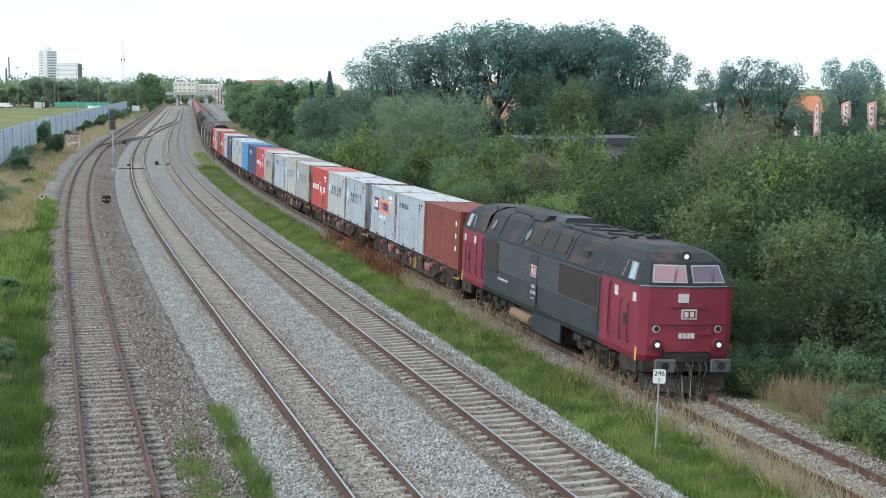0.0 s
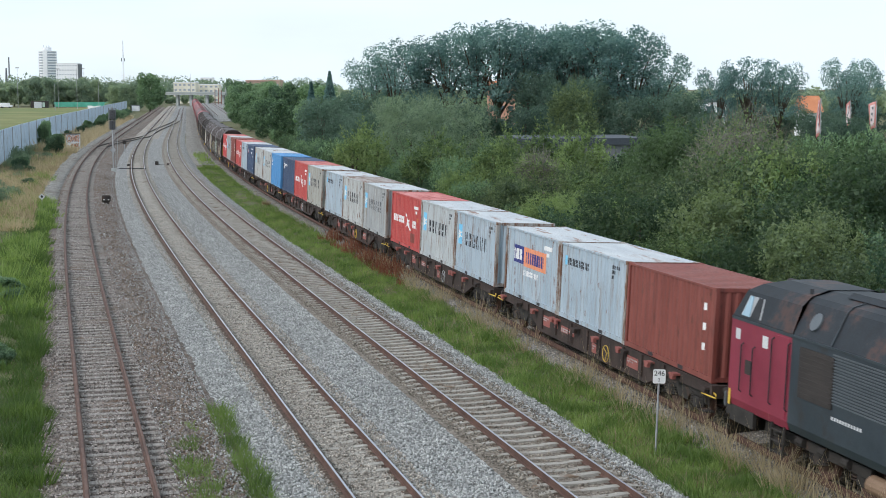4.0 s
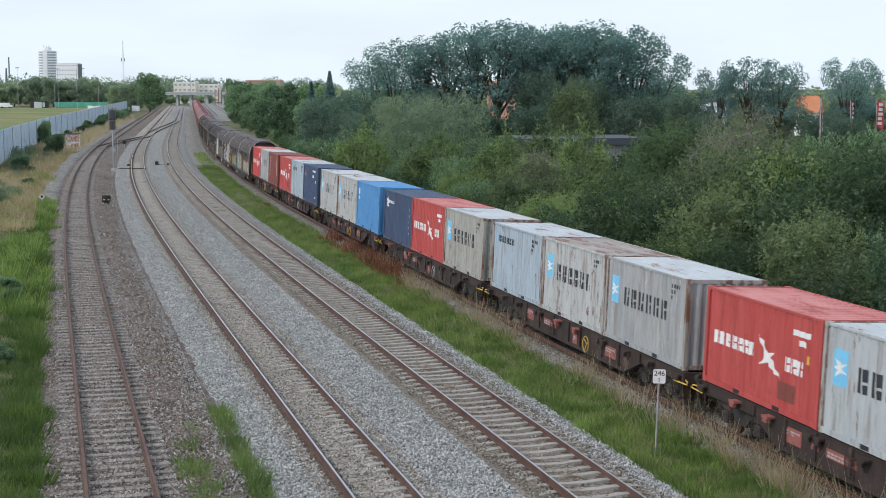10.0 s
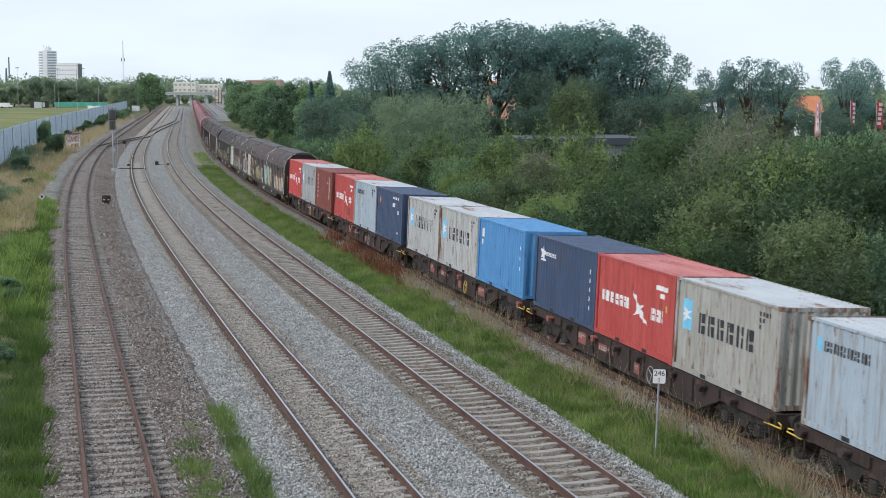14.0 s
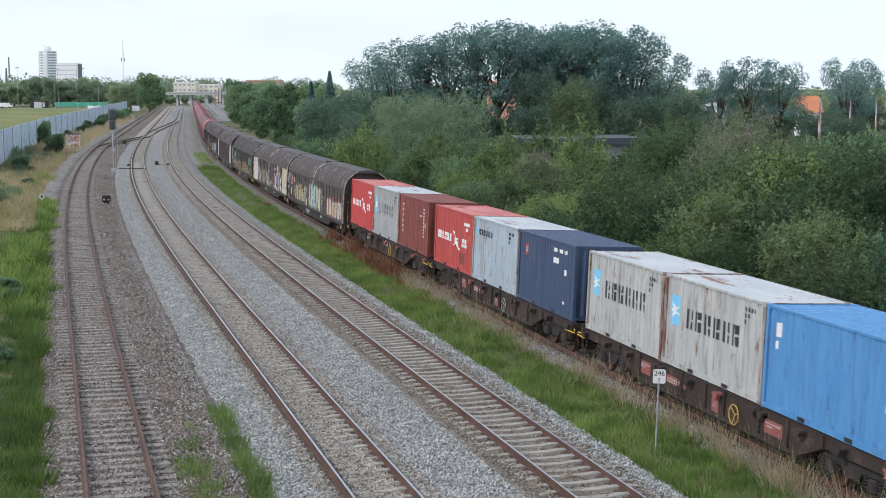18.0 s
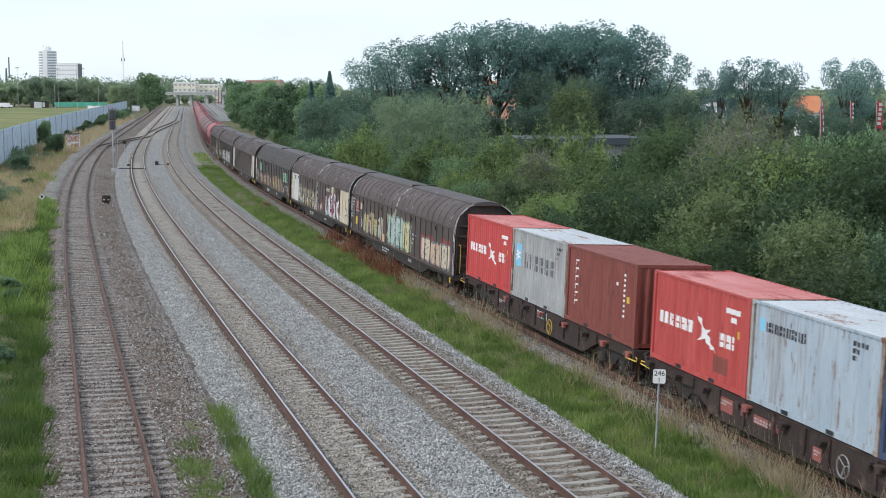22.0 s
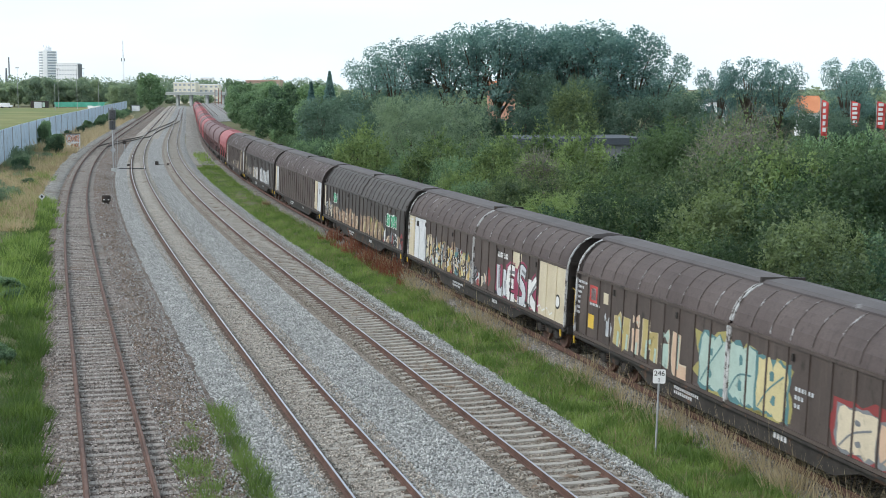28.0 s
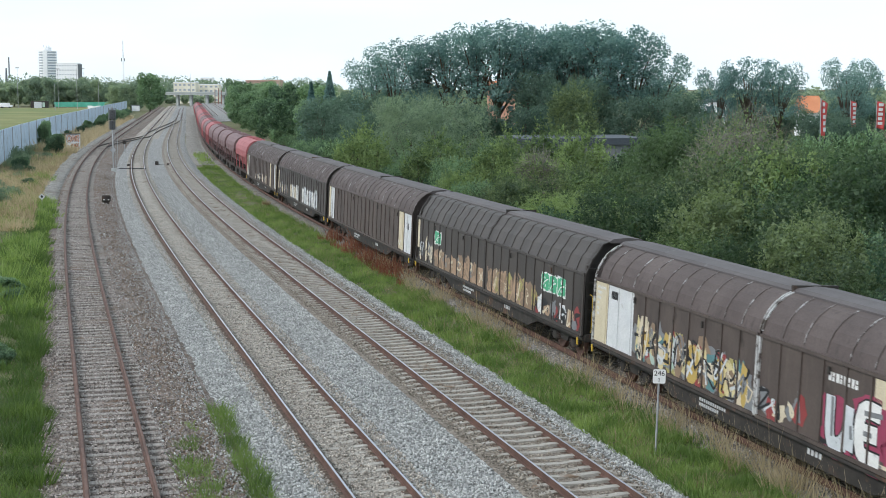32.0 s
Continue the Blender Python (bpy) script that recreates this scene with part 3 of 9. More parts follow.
def leaves(rng, pts, out, size, droop=0.3):
    """Diamond leaves at points, loosely facing out."""
    n = len(pts)
    d = out + rng.normal(0, 1.0, (n, 3))
    d[:, 2] += 0.35
    d /= np.linalg.norm(d, axis=1, keepdims=True) + 1e-9
    r = rng.normal(0, 1, (n, 3))
    r[:, 2] -= droop
    u = np.cross(d, r)
    u /= np.linalg.norm(u, axis=1, keepdims=True) + 1e-9
    v = np.cross(d, u)
    s = (size * rng.uniform(0.6, 1.35, n))[:, None]
    return np.stack([pts - u * s * 0.6, pts - v * s * 0.38 + d * s * 0.1, pts + u * s * 0.6, pts + v * s * 0.38 + d * s * 0.1], axis=1)


def crown_points(rng, blobs, n, shell=0.25):
    """Points in the outer shell of a heap of lumps; lumps are (x, y, z, rx, ry, rz)."""
    b = np.array(blobs, float)
    area = b[:, 3] * b[:, 4] + b[:, 3] * b[:, 5] + b[:, 4] * b[:, 5]
    pick = rng.choice(len(b), n, p=area / area.sum())
    d = rng.normal(0, 1, (n, 3))
    d /= np.linalg.norm(d, axis=1, keepdims=True)
    rad = 1 - shell * rng.random(n) ** 1.3 + 0.035 * rng.normal(0, 1, n)
    p = b[pick, :3] + d * b[pick, 3:] * rad[:, None]
    keep = np.ones(n, bool)
    for k in range(len(b)):
        q = (p - b[k, :3]) / b[k, 3:]
        keep &= (np.einsum("ij,ij->i", q, q) > 0.5) | (pick == k)
    keep &= p[:, 2] > 0.02
    return p[keep], d[keep]


def lumps(rng, r, h, n, base=0.1, small=0.42, core=0.72):
    """A heap of lumps that fills a crown of radius r between base and h."""
    out = [(0, 0, base + (h - base) * 0.5, r * core, r * core, (h - base) * 0.64 * core)]
    for k in range(n):
        a = rng.uniform(0, 2 * math.pi)
        z = base + (h - base) * rng.uniform(0.15, 0.86)
        f = math.sqrt(max(0.05, 1 - ((z - base) / (h - base) * 1.25 - 0.5) ** 2))
        q = r * f * rng.uniform(0.45, 0.8)
        s = r * small * rng.uniform(0.6, 1.15)
        out.append((q * math.cos(a), q * math.sin(a), z, s, s, s * rng.uniform(0.75, 1.1)))
    return out


def plant(name, seed, r, h, n_leaf, leaf, material, label, category, base=0.0, trunk=0.0, lump_n=14, small=0.42, inner=0.3, limbs=5, shell=0.3, limb_reach=0.75, core=0.72):
    rng = np.random.default_rng(seed)
    root = empty(name, label=label, category=category)
    bl = lumps(rng, r, h, lump_n, base, small, core)
    tr = max(0.05, h * 0.018) if not trunk else trunk
    bm = bmesh.new()
    top = Vector((rng.normal(0, 0.1), rng.normal(0, 0.1), base + (h - base) * 0.6))
    tube(bm, [(0, 0, -0.3), (0.03, 0.0, top.z * 0.3), (top.x * 0.6, top.y * 0.6, top.z * 0.7), top], tr, 7, tr * 0.35)
    part("trunk", bm, M_BARK, root, smooth=True)
    for k in range(limbs):
        c = Vector(bl[1 + k % (len(bl) - 1)][:3])
        z0 = (base * 0.7 + 0.15 * h * rng.uniform(0.2, 1.0))
        bm = bmesh.new()
        st = Vector((0, 0, z0))
        mid = st.lerp(c, 0.5) + Vector((0, 0, 0.08 * h))
        tube(bm, [st, mid, st.lerp(c, limb_reach * 1.15)], tr * 0.5, 5, tr * 0.12)
        part("limb", bm, M_BARK, root, smooth=True)
    p, d = crown_points(rng, bl, n_leaf, shell)
    q = leaves(rng, p, d, leaf)
    if inner:
        p2, d2 = crown_points(rng, [(x, y, z, a * 0.75, b * 0.75, c * 0.75) for x, y, z, a, b, c in bl], int(n_leaf * inner), 0.5)
        q = np.concatenate([q, leaves(rng, p2, d2, leaf * 1.7)])
    crown = quads_mesh("crown", q, material, root)
    return root


def shrub(name, seed, r, h, sprigs, per, leaf, material, label, category, base=0.0, lump_n=30, small=0.3, core=0.55, reach=(0.2, 0.65), rise=0.7, limbs=3, trunk=0.0, shell=0.45, inner=0.2):
    """A bush of leafy shoots that stand out of a heap of lumps, each shoot lined with leaves."""
    rng = np.random.default_rng(seed)
    root = empty(name, label=label, category=category)
    bl = lumps(rng, r, h, lump_n, base, small, core)
    tr = trunk or max(0.05, h * 0.016)
    top = Vector((rng.normal(0, 0.1), rng.normal(0, 0.1), base + (h - base) * 0.6))
    part("trunk", tube(bmesh.new(), [(0, 0, -0.3), (0.03, 0.0, top.z * 0.3), (top.x * 0.6, top.y * 0.6, top.z * 0.7), top], tr, 7, tr * 0.35), M_BARK, root, smooth=True)
    for k in range(limbs):
        c = Vector(bl[1 + k % (len(bl) - 1)][:3])
        st = Vector((0, 0, base * 0.7 + 0.15 * h * rng.uniform(0.2, 1.0)))
        part("limb", tube(bmesh.new(), [st, st.lerp(c, 0.5) + Vector((0, 0, 0.08 * h)), st.lerp(c, 0.9)], tr * 0.5, 5, tr * 0.12), M_BARK, root, smooth=True)
    p, d = crown_points(rng, bl, sprigs, shell)
    n = len(p)
    way = d * 0.75 + rng.normal(0, 0.45, (n, 3))
    way[:, 2] += rise
    way /= np.linalg.norm(way, axis=1, keepdims=True)
    length = rng.uniform(*reach, n) * (1 + 0.5 * (rng.random(n) < 0.12))
    u = rng.random((n, per)) ** 0.8
    q = p[:, None, :] + way[:, None, :] * (u * length[:, None])[:, :, None] + rng.normal(0, 0.07, (n, per, 3)) * (1.15 - u)[:, :, None]
    face = np.repeat(d[:, None, :] * 0.7 + way[:, None, :] * 0.3, per, 1)
    quads = [leaves(rng, q.reshape(-1, 3), face.reshape(-1, 3), leaf)]
    if inner:
        p2, d2 = crown_points(rng, [(x, y, z, a * 0.75, b * 0.75, c * 0.75) for x, y, z, a, b, c in bl], int(n * per * inner), 0.5)
        quads.append(leaves(rng, p2, d2, leaf * 1.6))
    quads_mesh("crown", np.concatenate(quads), material, root)
    return root


def scatter_grass(name, seed, spots, material, h, width, lean, label, kind="stuff"):
    """Blades standing at spots (n, 3); each a narrow bent quad."""
    rng = np.random.default_rng(seed)
    p = np.array(spots)
    n = len(p)
    a = rng.uniform(0, 2 * math.pi, n)
    u = np.stack([np.cos(a), np.sin(a), np.zeros(n)], 1) * (width * rng.uniform(0.6, 1.4, n))[:, None]
    lump = np.array([noise.noise((a * 0.9, b * 0.9, 3.0)) + 0.6 * noise.noise((a * 0.3, b * 0.3, 9.0)) for a, b, _c in p])
    hh = h * rng.uniform(0.45, 1.25, n) * np.clip(1 + 1.3 * lump, 0.35, 2.2)
    tip = np.stack([rng.normal(0, lean, n) * hh, rng.normal(0, lean, n) * hh, hh], 1)
    q = np.stack([p - u, p + u, p + tip + u * 0.25, p + tip - u * 0.25], 1)
    ob = quads_mesh(name, q, material)
    return tagged(ob, label, "grass", kind=kind)


def line_points(rng, n, y0, y1, l0, l1, z, clump=0.0, thresh=-1.0, scale=0.4, near=1.6, wobble=0.0):
    """Random points along the line, denser near the camera; optionally only where a noise field is high."""
    out = []
    tries = 0
    while len(out) < n and tries < n * 12:
        tries += 1
        y = y0 + (y1 - y0) * rng.random() ** near
        l = rng.uniform(l0, l1)
        if wobble:
            l += wobble * (noise.noise((y * 0.35, 1.0, 0)) + 0.6 * noise.noise((y * 1.1, 5.0, 0)))
        p = spot(y, l)
        if thresh > -1 and noise.noise((p.x * scale, p.y * scale, 7.0)) < thresh:
            continue
        out.append((p.x, p.y, z))
    return out
# ---- the freight train ----
# Things on the track: x points ahead, -y is the side towards the camera, z = 0 is the top of the rails.
FLOOR = 1.2


def ring_bm(x0, x1, y, z, r, n=20):
    return tube(bmesh.new(), ((x0, y, z), (x1, y, z)), r, n)


def wheelset(parent, x, r=0.46, keyed=False):
    bm = bmesh.new()
    tube(bm, ((0, -0.95, 0), (0, 0.95, 0)), 0.08, 8)
    ax = part("wheelset", bm, M_DARK, parent)
    rest = pose(x, 0, r)
    ax.matrix_basis = rest
    for s in (-1, 1):
        w = bmesh.new()
        tube(w, ((0, s * 0.69, 0), (0, s * 0.80, 0)), r, 24)
        tube(w, ((0, s * 0.675, 0), (0, s * 0.69, 0)), r + 0.03, 24)
        tube(w, ((0, s * 0.80, 0), (0, s * 0.86, 0)), r * 0.32, 12)
        part("wheel", w, M_RAIL, ax, "worn steel wheel")
    if keyed:
        WHEELS.append((ax, rest, r))
    return ax


def bogie(parent, x, half=0.9, axles=(-0.9, 0.9), r=0.46, keyed=False, mat=None):
    mat = mat or M_DARK
    for s in (-1, 1):
        bm = bmesh.new()
        y0, y1 = (0.93, 1.05) if s > 0 else (-1.05, -0.93)
        plate(bm, [(x - half - 0.55, 0.5), (x - half - 0.3, 0.66), (x - 0.45, 0.62), (x - 0.3, 0.4), (x + 0.3, 0.4), (x + 0.45, 0.62), (x + half + 0.3, 0.66), (x + half + 0.55, 0.5), (x + half + 0.45, 0.78), (x + 0.4, 0.88), (x - 0.4, 0.88), (x - half - 0.45, 0.78)], y0, y1)
        fr = part("bogie_frame", bm, mat, parent)
        for a in axles:
            bm = bmesh.new()
            box(bm, x + a - 0.17, x + a + 0.17, min(y0, y1) - 0.05, max(y0, y1) + 0.05, r - 0.16, r + 0.16, bevel=0.04)
            part("axle_box", bm, mat, fr)
            for dx in (-0.3, 0.3):
                bm = bmesh.new()
                for k in range(5):
                    tube(bm, ((x + a + dx, s * 1.0, r - 0.08 + k * 0.07), (x + a + dx, s * 1.0, r - 0.04 + k * 0.07)), 0.095, 8)
                part("spring", bm, M_DARK, fr)
    part("bolster", boxes((x - 0.25, x + 0.25, -0.95, 0.95, 0.55, 0.85)), mat, parent)
    for a in axles:
        wheelset(parent, x + a, r, keyed)


def buffers(parent, x, s, mat=None, y=0.875, z=1.05):
    for q in (-1, 1):
        bm = bmesh.new()
        tube(bm, ((x, q * y, z), (x + s * 0.4, q * y, z)), 0.1, 10)
        b = part("buffer", bm, mat or M_DARK, parent)
        part("buffer_plate", bar((x + s * 0.4, q * y, z), (x + s * 0.46, q * y, z), 0.23, 16), M_DARK, b)
    bm = bmesh.new()
    tube(bm, ((x - s * 0.1, 0, z), (x + s * 0.25, 0, z - 0.05), (x + s * 0.3, 0, z - 0.35)), 0.035, 6)
    part("screw_coupling", bm, M_DARK, parent)
    bm = bmesh.new()
    tube(bm, ((x, 0.35, z - 0.1), (x + s * 0.18, 0.36, z - 0.35), (x + s * 0.34, 0.33, z - 0.42)), 0.022, 5)
    part("brake_hose", bm, M_BLACK, parent)


# ---- containers ----
C_L, C_W, C_H = 6.058, 2.438, 2.591
PITCH = 0.278


def ripple(x):
    """How far the corrugated wall is set back at x."""
    u = ((x + 50 * PITCH) % PITCH) / PITCH
    if u < 0.25:
        return 0.0
    if u < 0.5:
        return 0.042 * (u - 0.25) / 0.25
    if u < 0.75:
        return 0.042
    return 0.042 * (1 - (u - 0.75) / 0.25)


def ripple_xs(x0, x1):
    k = math.ceil(x0 / (PITCH / 4))
    out = [x0]
    while k * PITCH / 4 < x1 - 1e-6:
        if k * PITCH / 4 > x0 + 1e-6:
            out.append(k * PITCH / 4)
        k += 1
    return out + [x1]


def wave_wall(x0, x1, z0, z1, face, sign):
    """A corrugated wall along x; face(u) gives the outer y."""
    vs, fs = [], []
    for i, x in enumerate(ripple_xs(x0, x1)):
        y = sign * (face - ripple(x))
        vs += [(x, y, z0), (x, y, z1)]
        if i:
            a = 2 * i
            fs.append((a - 2, a, a + 1, a - 1) if sign < 0 else (a - 2, a - 1, a + 1, a))
    return vs, fs


def cuts(poly, x):
    """Heights at which the upright at x crosses an outline."""
    out = []
    for (xa, za), (xb, zb) in zip(poly, poly[1:] + poly[:1]):
        if (xa <= x) != (xb <= x):
            out.append(za + (zb - za) * (x - xa) / (xb - xa))
    return sorted(out)


def painted(name, shapes, material, parent, surf, lift=0.004, step=0.05, label="", overlap=False):
    """Paint on a wall: outlines in x-z laid a hair off the surface, following its ripples. surf(x, z) gives y."""
    vs, fs = [], []
    for turn, poly in enumerate(shapes):
        poly = [tuple(p) for p in poly]
        rise = lift + (0.0002 * (turn % 12) if overlap else 0.0)
        x0, x1 = min(p[0] for p in poly), max(p[0] for p in poly)
        xs = sorted(set([round(x, 4) for x in np.arange(x0, x1, step)] + [round(x, 4) for x in ripple_xs(x0, x1)] + [p[0] for p in poly if x0 < p[0] < x1] + [x1]))
        for a, b in zip(xs, xs[1:]):
            if b - a < 1e-4:
                continue
            ca, cb = cuts(poly, a + 1e-5), cuts(poly, b - 1e-5)
            if len(ca) != len(cb):
                ca = cb = cuts(poly, (a + b) / 2)
            for k in range(0, len(ca) - 1, 2):
                zs0 = np.linspace(ca[k], ca[k + 1], 2)
                zs1 = np.linspace(cb[k], cb[k + 1], 2)
                n = len(vs)
                vs += [(a, surf(a, zs0[0]) - rise, zs0[0]), (b, surf(b, zs1[0]) - rise, zs1[0]), (b, surf(b, zs1[1]) - rise, zs1[1]), (a, surf(a, zs0[1]) - rise, zs0[1])]
                fs.append((n, n + 1, n + 2, n + 3))
    if not vs:
        return None
    seen, order, remap = {}, [], []
    for v in vs:
        key = (round(v[0], 3), round(v[1], 4), round(v[2], 3))
        if key not in seen:
            seen[key] = len(order)
            order.append(v)
        remap.append(seen[key])
    fs = [f for f in (tuple(dict.fromkeys(remap[i] for i in f)) for f in fs) if len(f) > 2]
    vs = order
    return part(name, (vs, fs), material, parent, label)


def side_of_container(x, z):
    return -(C_W / 2 - 0.012 - ripple(x))


def rect(x0, z0, x1, z1, slant=0.0):
    return [(x0, z0), (x1, z0), (x1 + slant, z1), (x0 + slant, z1)]


def star(cx, cz, r, n=7, inner=0.36):
    return [(cx + (r if k % 2 == 0 else r * inner) * math.sin(math.pi * k / n + 0.2), cz + (r if k % 2 == 0 else r * inner) * math.cos(math.pi * k / n + 0.2)) for k in range(2 * n)]


def block_marks(x0, z0, w, h, n, stroke=0.28, seed=1, lean=0.0):
    """Plain bars and slabs in the rhythm of a line of bold writing; they spell nothing."""
    rnd = random.Random(seed)
    out = []
    cw = w / n
    for k in range(n):
        a = x0 + k * cw
        b = a + cw * 0.8
        cut = rnd.uniform(0.38, 0.6)
        tip = cw * rnd.uniform(-0.12, 0.12)
        mid = a + (b - a) * rnd.uniform(0.4, 0.6)
        gap = cw * 0.055
        out.append([(a, z0), (mid - gap, z0), (mid - gap + tip, z0 + h), (a, z0 + h)])
        out.append([(mid + gap, z0), (b, z0), (b, z0 + h * (cut - 0.06)), (mid + gap + tip * 0.4, z0 + h * (cut - 0.06))])
        out.append([(mid + gap + tip * 0.6, z0 + h * (cut + 0.06)), (b, z0 + h * (cut + 0.06)), (b, z0 + h), (mid + gap + tip, z0 + h)])
    return out


def small_bars(x0, z0, w, h, n, rows=1, row_gap=1.5):
    out = []
    for r in range(rows):
        m = n if r == 0 else max(2, n - 2 - r)
        for k in range(m):
            a = x0 + k * w / n
            out.append(rect(a, z0 - r * h * row_gap, a + w / n * 0.66, z0 - r * h * row_gap + h))
    return out


def paint_set(name, c, c2, rust=(0.16, 0.075, 0.04), at=0.66, rough=0.55, streak=(0.24, 0.195, 0.16), streak_at=0.57):
    return surface(name, c, c2, 0.9, rough, fine=35, vary=0.06, stain=rust, stain_scale=2.6, stain_at=at, stretch=(2.2, 2.2, 0.5), bump=0.05, streak=streak, streak_at=streak_at)


P_GREY = paint_set("pale_grey_paint", (0.37, 0.405, 0.42), (0.48, 0.51, 0.515), at=0.605)
P_GREY2 = paint_set("worn_grey_paint", (0.36, 0.38, 0.38), (0.50, 0.51, 0.49), at=0.60)
P_RUSTY = paint_set("rust_spotted_grey_paint", (0.40, 0.42, 0.415), (0.50, 0.515, 0.505), (0.14, 0.065, 0.035), at=0.575)
P_ROOF_RUST = surface("rust_brown_roof", (0.27, 0.235, 0.215), (0.40, 0.365, 0.345), 0.8, 0.6, fine=25, stain=(0.20, 0.115, 0.085), stain_scale=0.9, stain_at=0.52, stretch=(0.5, 1.8, 1))
P_BARE = paint_set("bare_grey_worn_paint", (0.27, 0.285, 0.29), (0.40, 0.415, 0.415), (0.5, 0.5, 0.47), at=0.60)
P_KHAKI = paint_set("stained_grey_paint", (0.30, 0.30, 0.27), (0.43, 0.43, 0.39), at=0.585)
P_BLUEGREY = paint_set("blue_grey_paint", (0.31, 0.39, 0.455), (0.41, 0.485, 0.54), at=0.61)
P_RED = paint_set("bright_red_paint", (0.42, 0.058, 0.052), (0.51, 0.095, 0.085), (0.28, 0.05, 0.04), at=0.61, streak=(0.33, 0.05, 0.045))
P_RED2 = paint_set("vivid_red_paint", (0.46, 0.052, 0.05), (0.54, 0.08, 0.075), (0.3, 0.06, 0.04), at=0.63, streak=(0.36, 0.055, 0.05))
P_BROWN = paint_set("oxide_brown_paint", (0.19, 0.05, 0.038), (0.25, 0.075, 0.06), (0.11, 0.04, 0.03), at=0.6, streak=(0.13, 0.04, 0.032))
P_NAVY = paint_set("navy_blue_paint", (0.038, 0.066, 0.13), (0.058, 0.092, 0.165), (0.075, 0.07, 0.08), at=0.6, streak=(0.05, 0.06, 0.085))
P_BLUE = paint_set("sky_blue_paint", (0.065, 0.24, 0.50), (0.10, 0.30, 0.56), (0.06, 0.14, 0.3), at=0.61, streak=(0.07, 0.18, 0.36))
P_POST = surface("rust_streaked_post", (0.30, 0.27, 0.24), (0.40, 0.39, 0.37), 1.5, 0.7, fine=30, stain=(0.17, 0.085, 0.05), stain_scale=1.6, stain_at=0.5, stretch=(2, 2, 0.5))
P_ROOF_PALE = surface("pale_rusted_roof", (0.41, 0.44, 0.47), (0.53, 0.555, 0.57), 0.8, 0.55, fine=25, stain=(0.24, 0.13, 0.09), stain_scale=0.9, stain_at=0.585, stretch=(0.5, 1.8, 1))
# faded paint, made pinker still by sunlight put into the colour
P_ROOF_RED = surface("faded_red_roof", (0.46, 0.13, 0.12), (0.58, 0.24, 0.225), 0.8, 0.6, fine=25, stain=(0.36, 0.08, 0.07), stain_scale=0.9, stain_at=0.56, stretch=(0.5, 1.8, 1))
P_LOGO_BLUE = surface("light_blue_paint", (0.16, 0.50, 0.74), (0.22, 0.57, 0.78), 2, 0.55, fine=40, vary=0.05)
P_LOGO_PALE = surface("pale_blue_spray", (0.42, 0.55, 0.62), (0.52, 0.64, 0.70), 2, 0.55, fine=40, vary=0.05)
P_ORANGE = surface("orange_paint", (0.72, 0.26, 0.13), (0.78, 0.32, 0.18), 2, 0.55, fine=40, vary=0.05)
P_DEEPBLUE = surface("deep_blue_paint", (0.03, 0.04, 0.18), (0.045, 0.055, 0.22), 2, 0.55, fine=40, vary=0.05)
P_TEXT = surface("dark_lettering_paint", (0.022, 0.026, 0.034), (0.045, 0.05, 0.055), 3, 0.6, fine=40, vary=0.1, stain=(0.3, 0.31, 0.31), stain_scale=5, stain_at=0.7)
P_FADED = surface("faded_lettering_paint", (0.07, 0.08, 0.09), (0.16, 0.17, 0.175), 3, 0.6, fine=40, vary=0.1, stain=(0.34, 0.35, 0.35), stain_scale=5, stain_at=0.6)
P_PATCH = surface("grey_patch_paint", (0.25, 0.26, 0.265), (0.31, 0.32, 0.32), 2, 0.6, fine=40, vary=0.05)


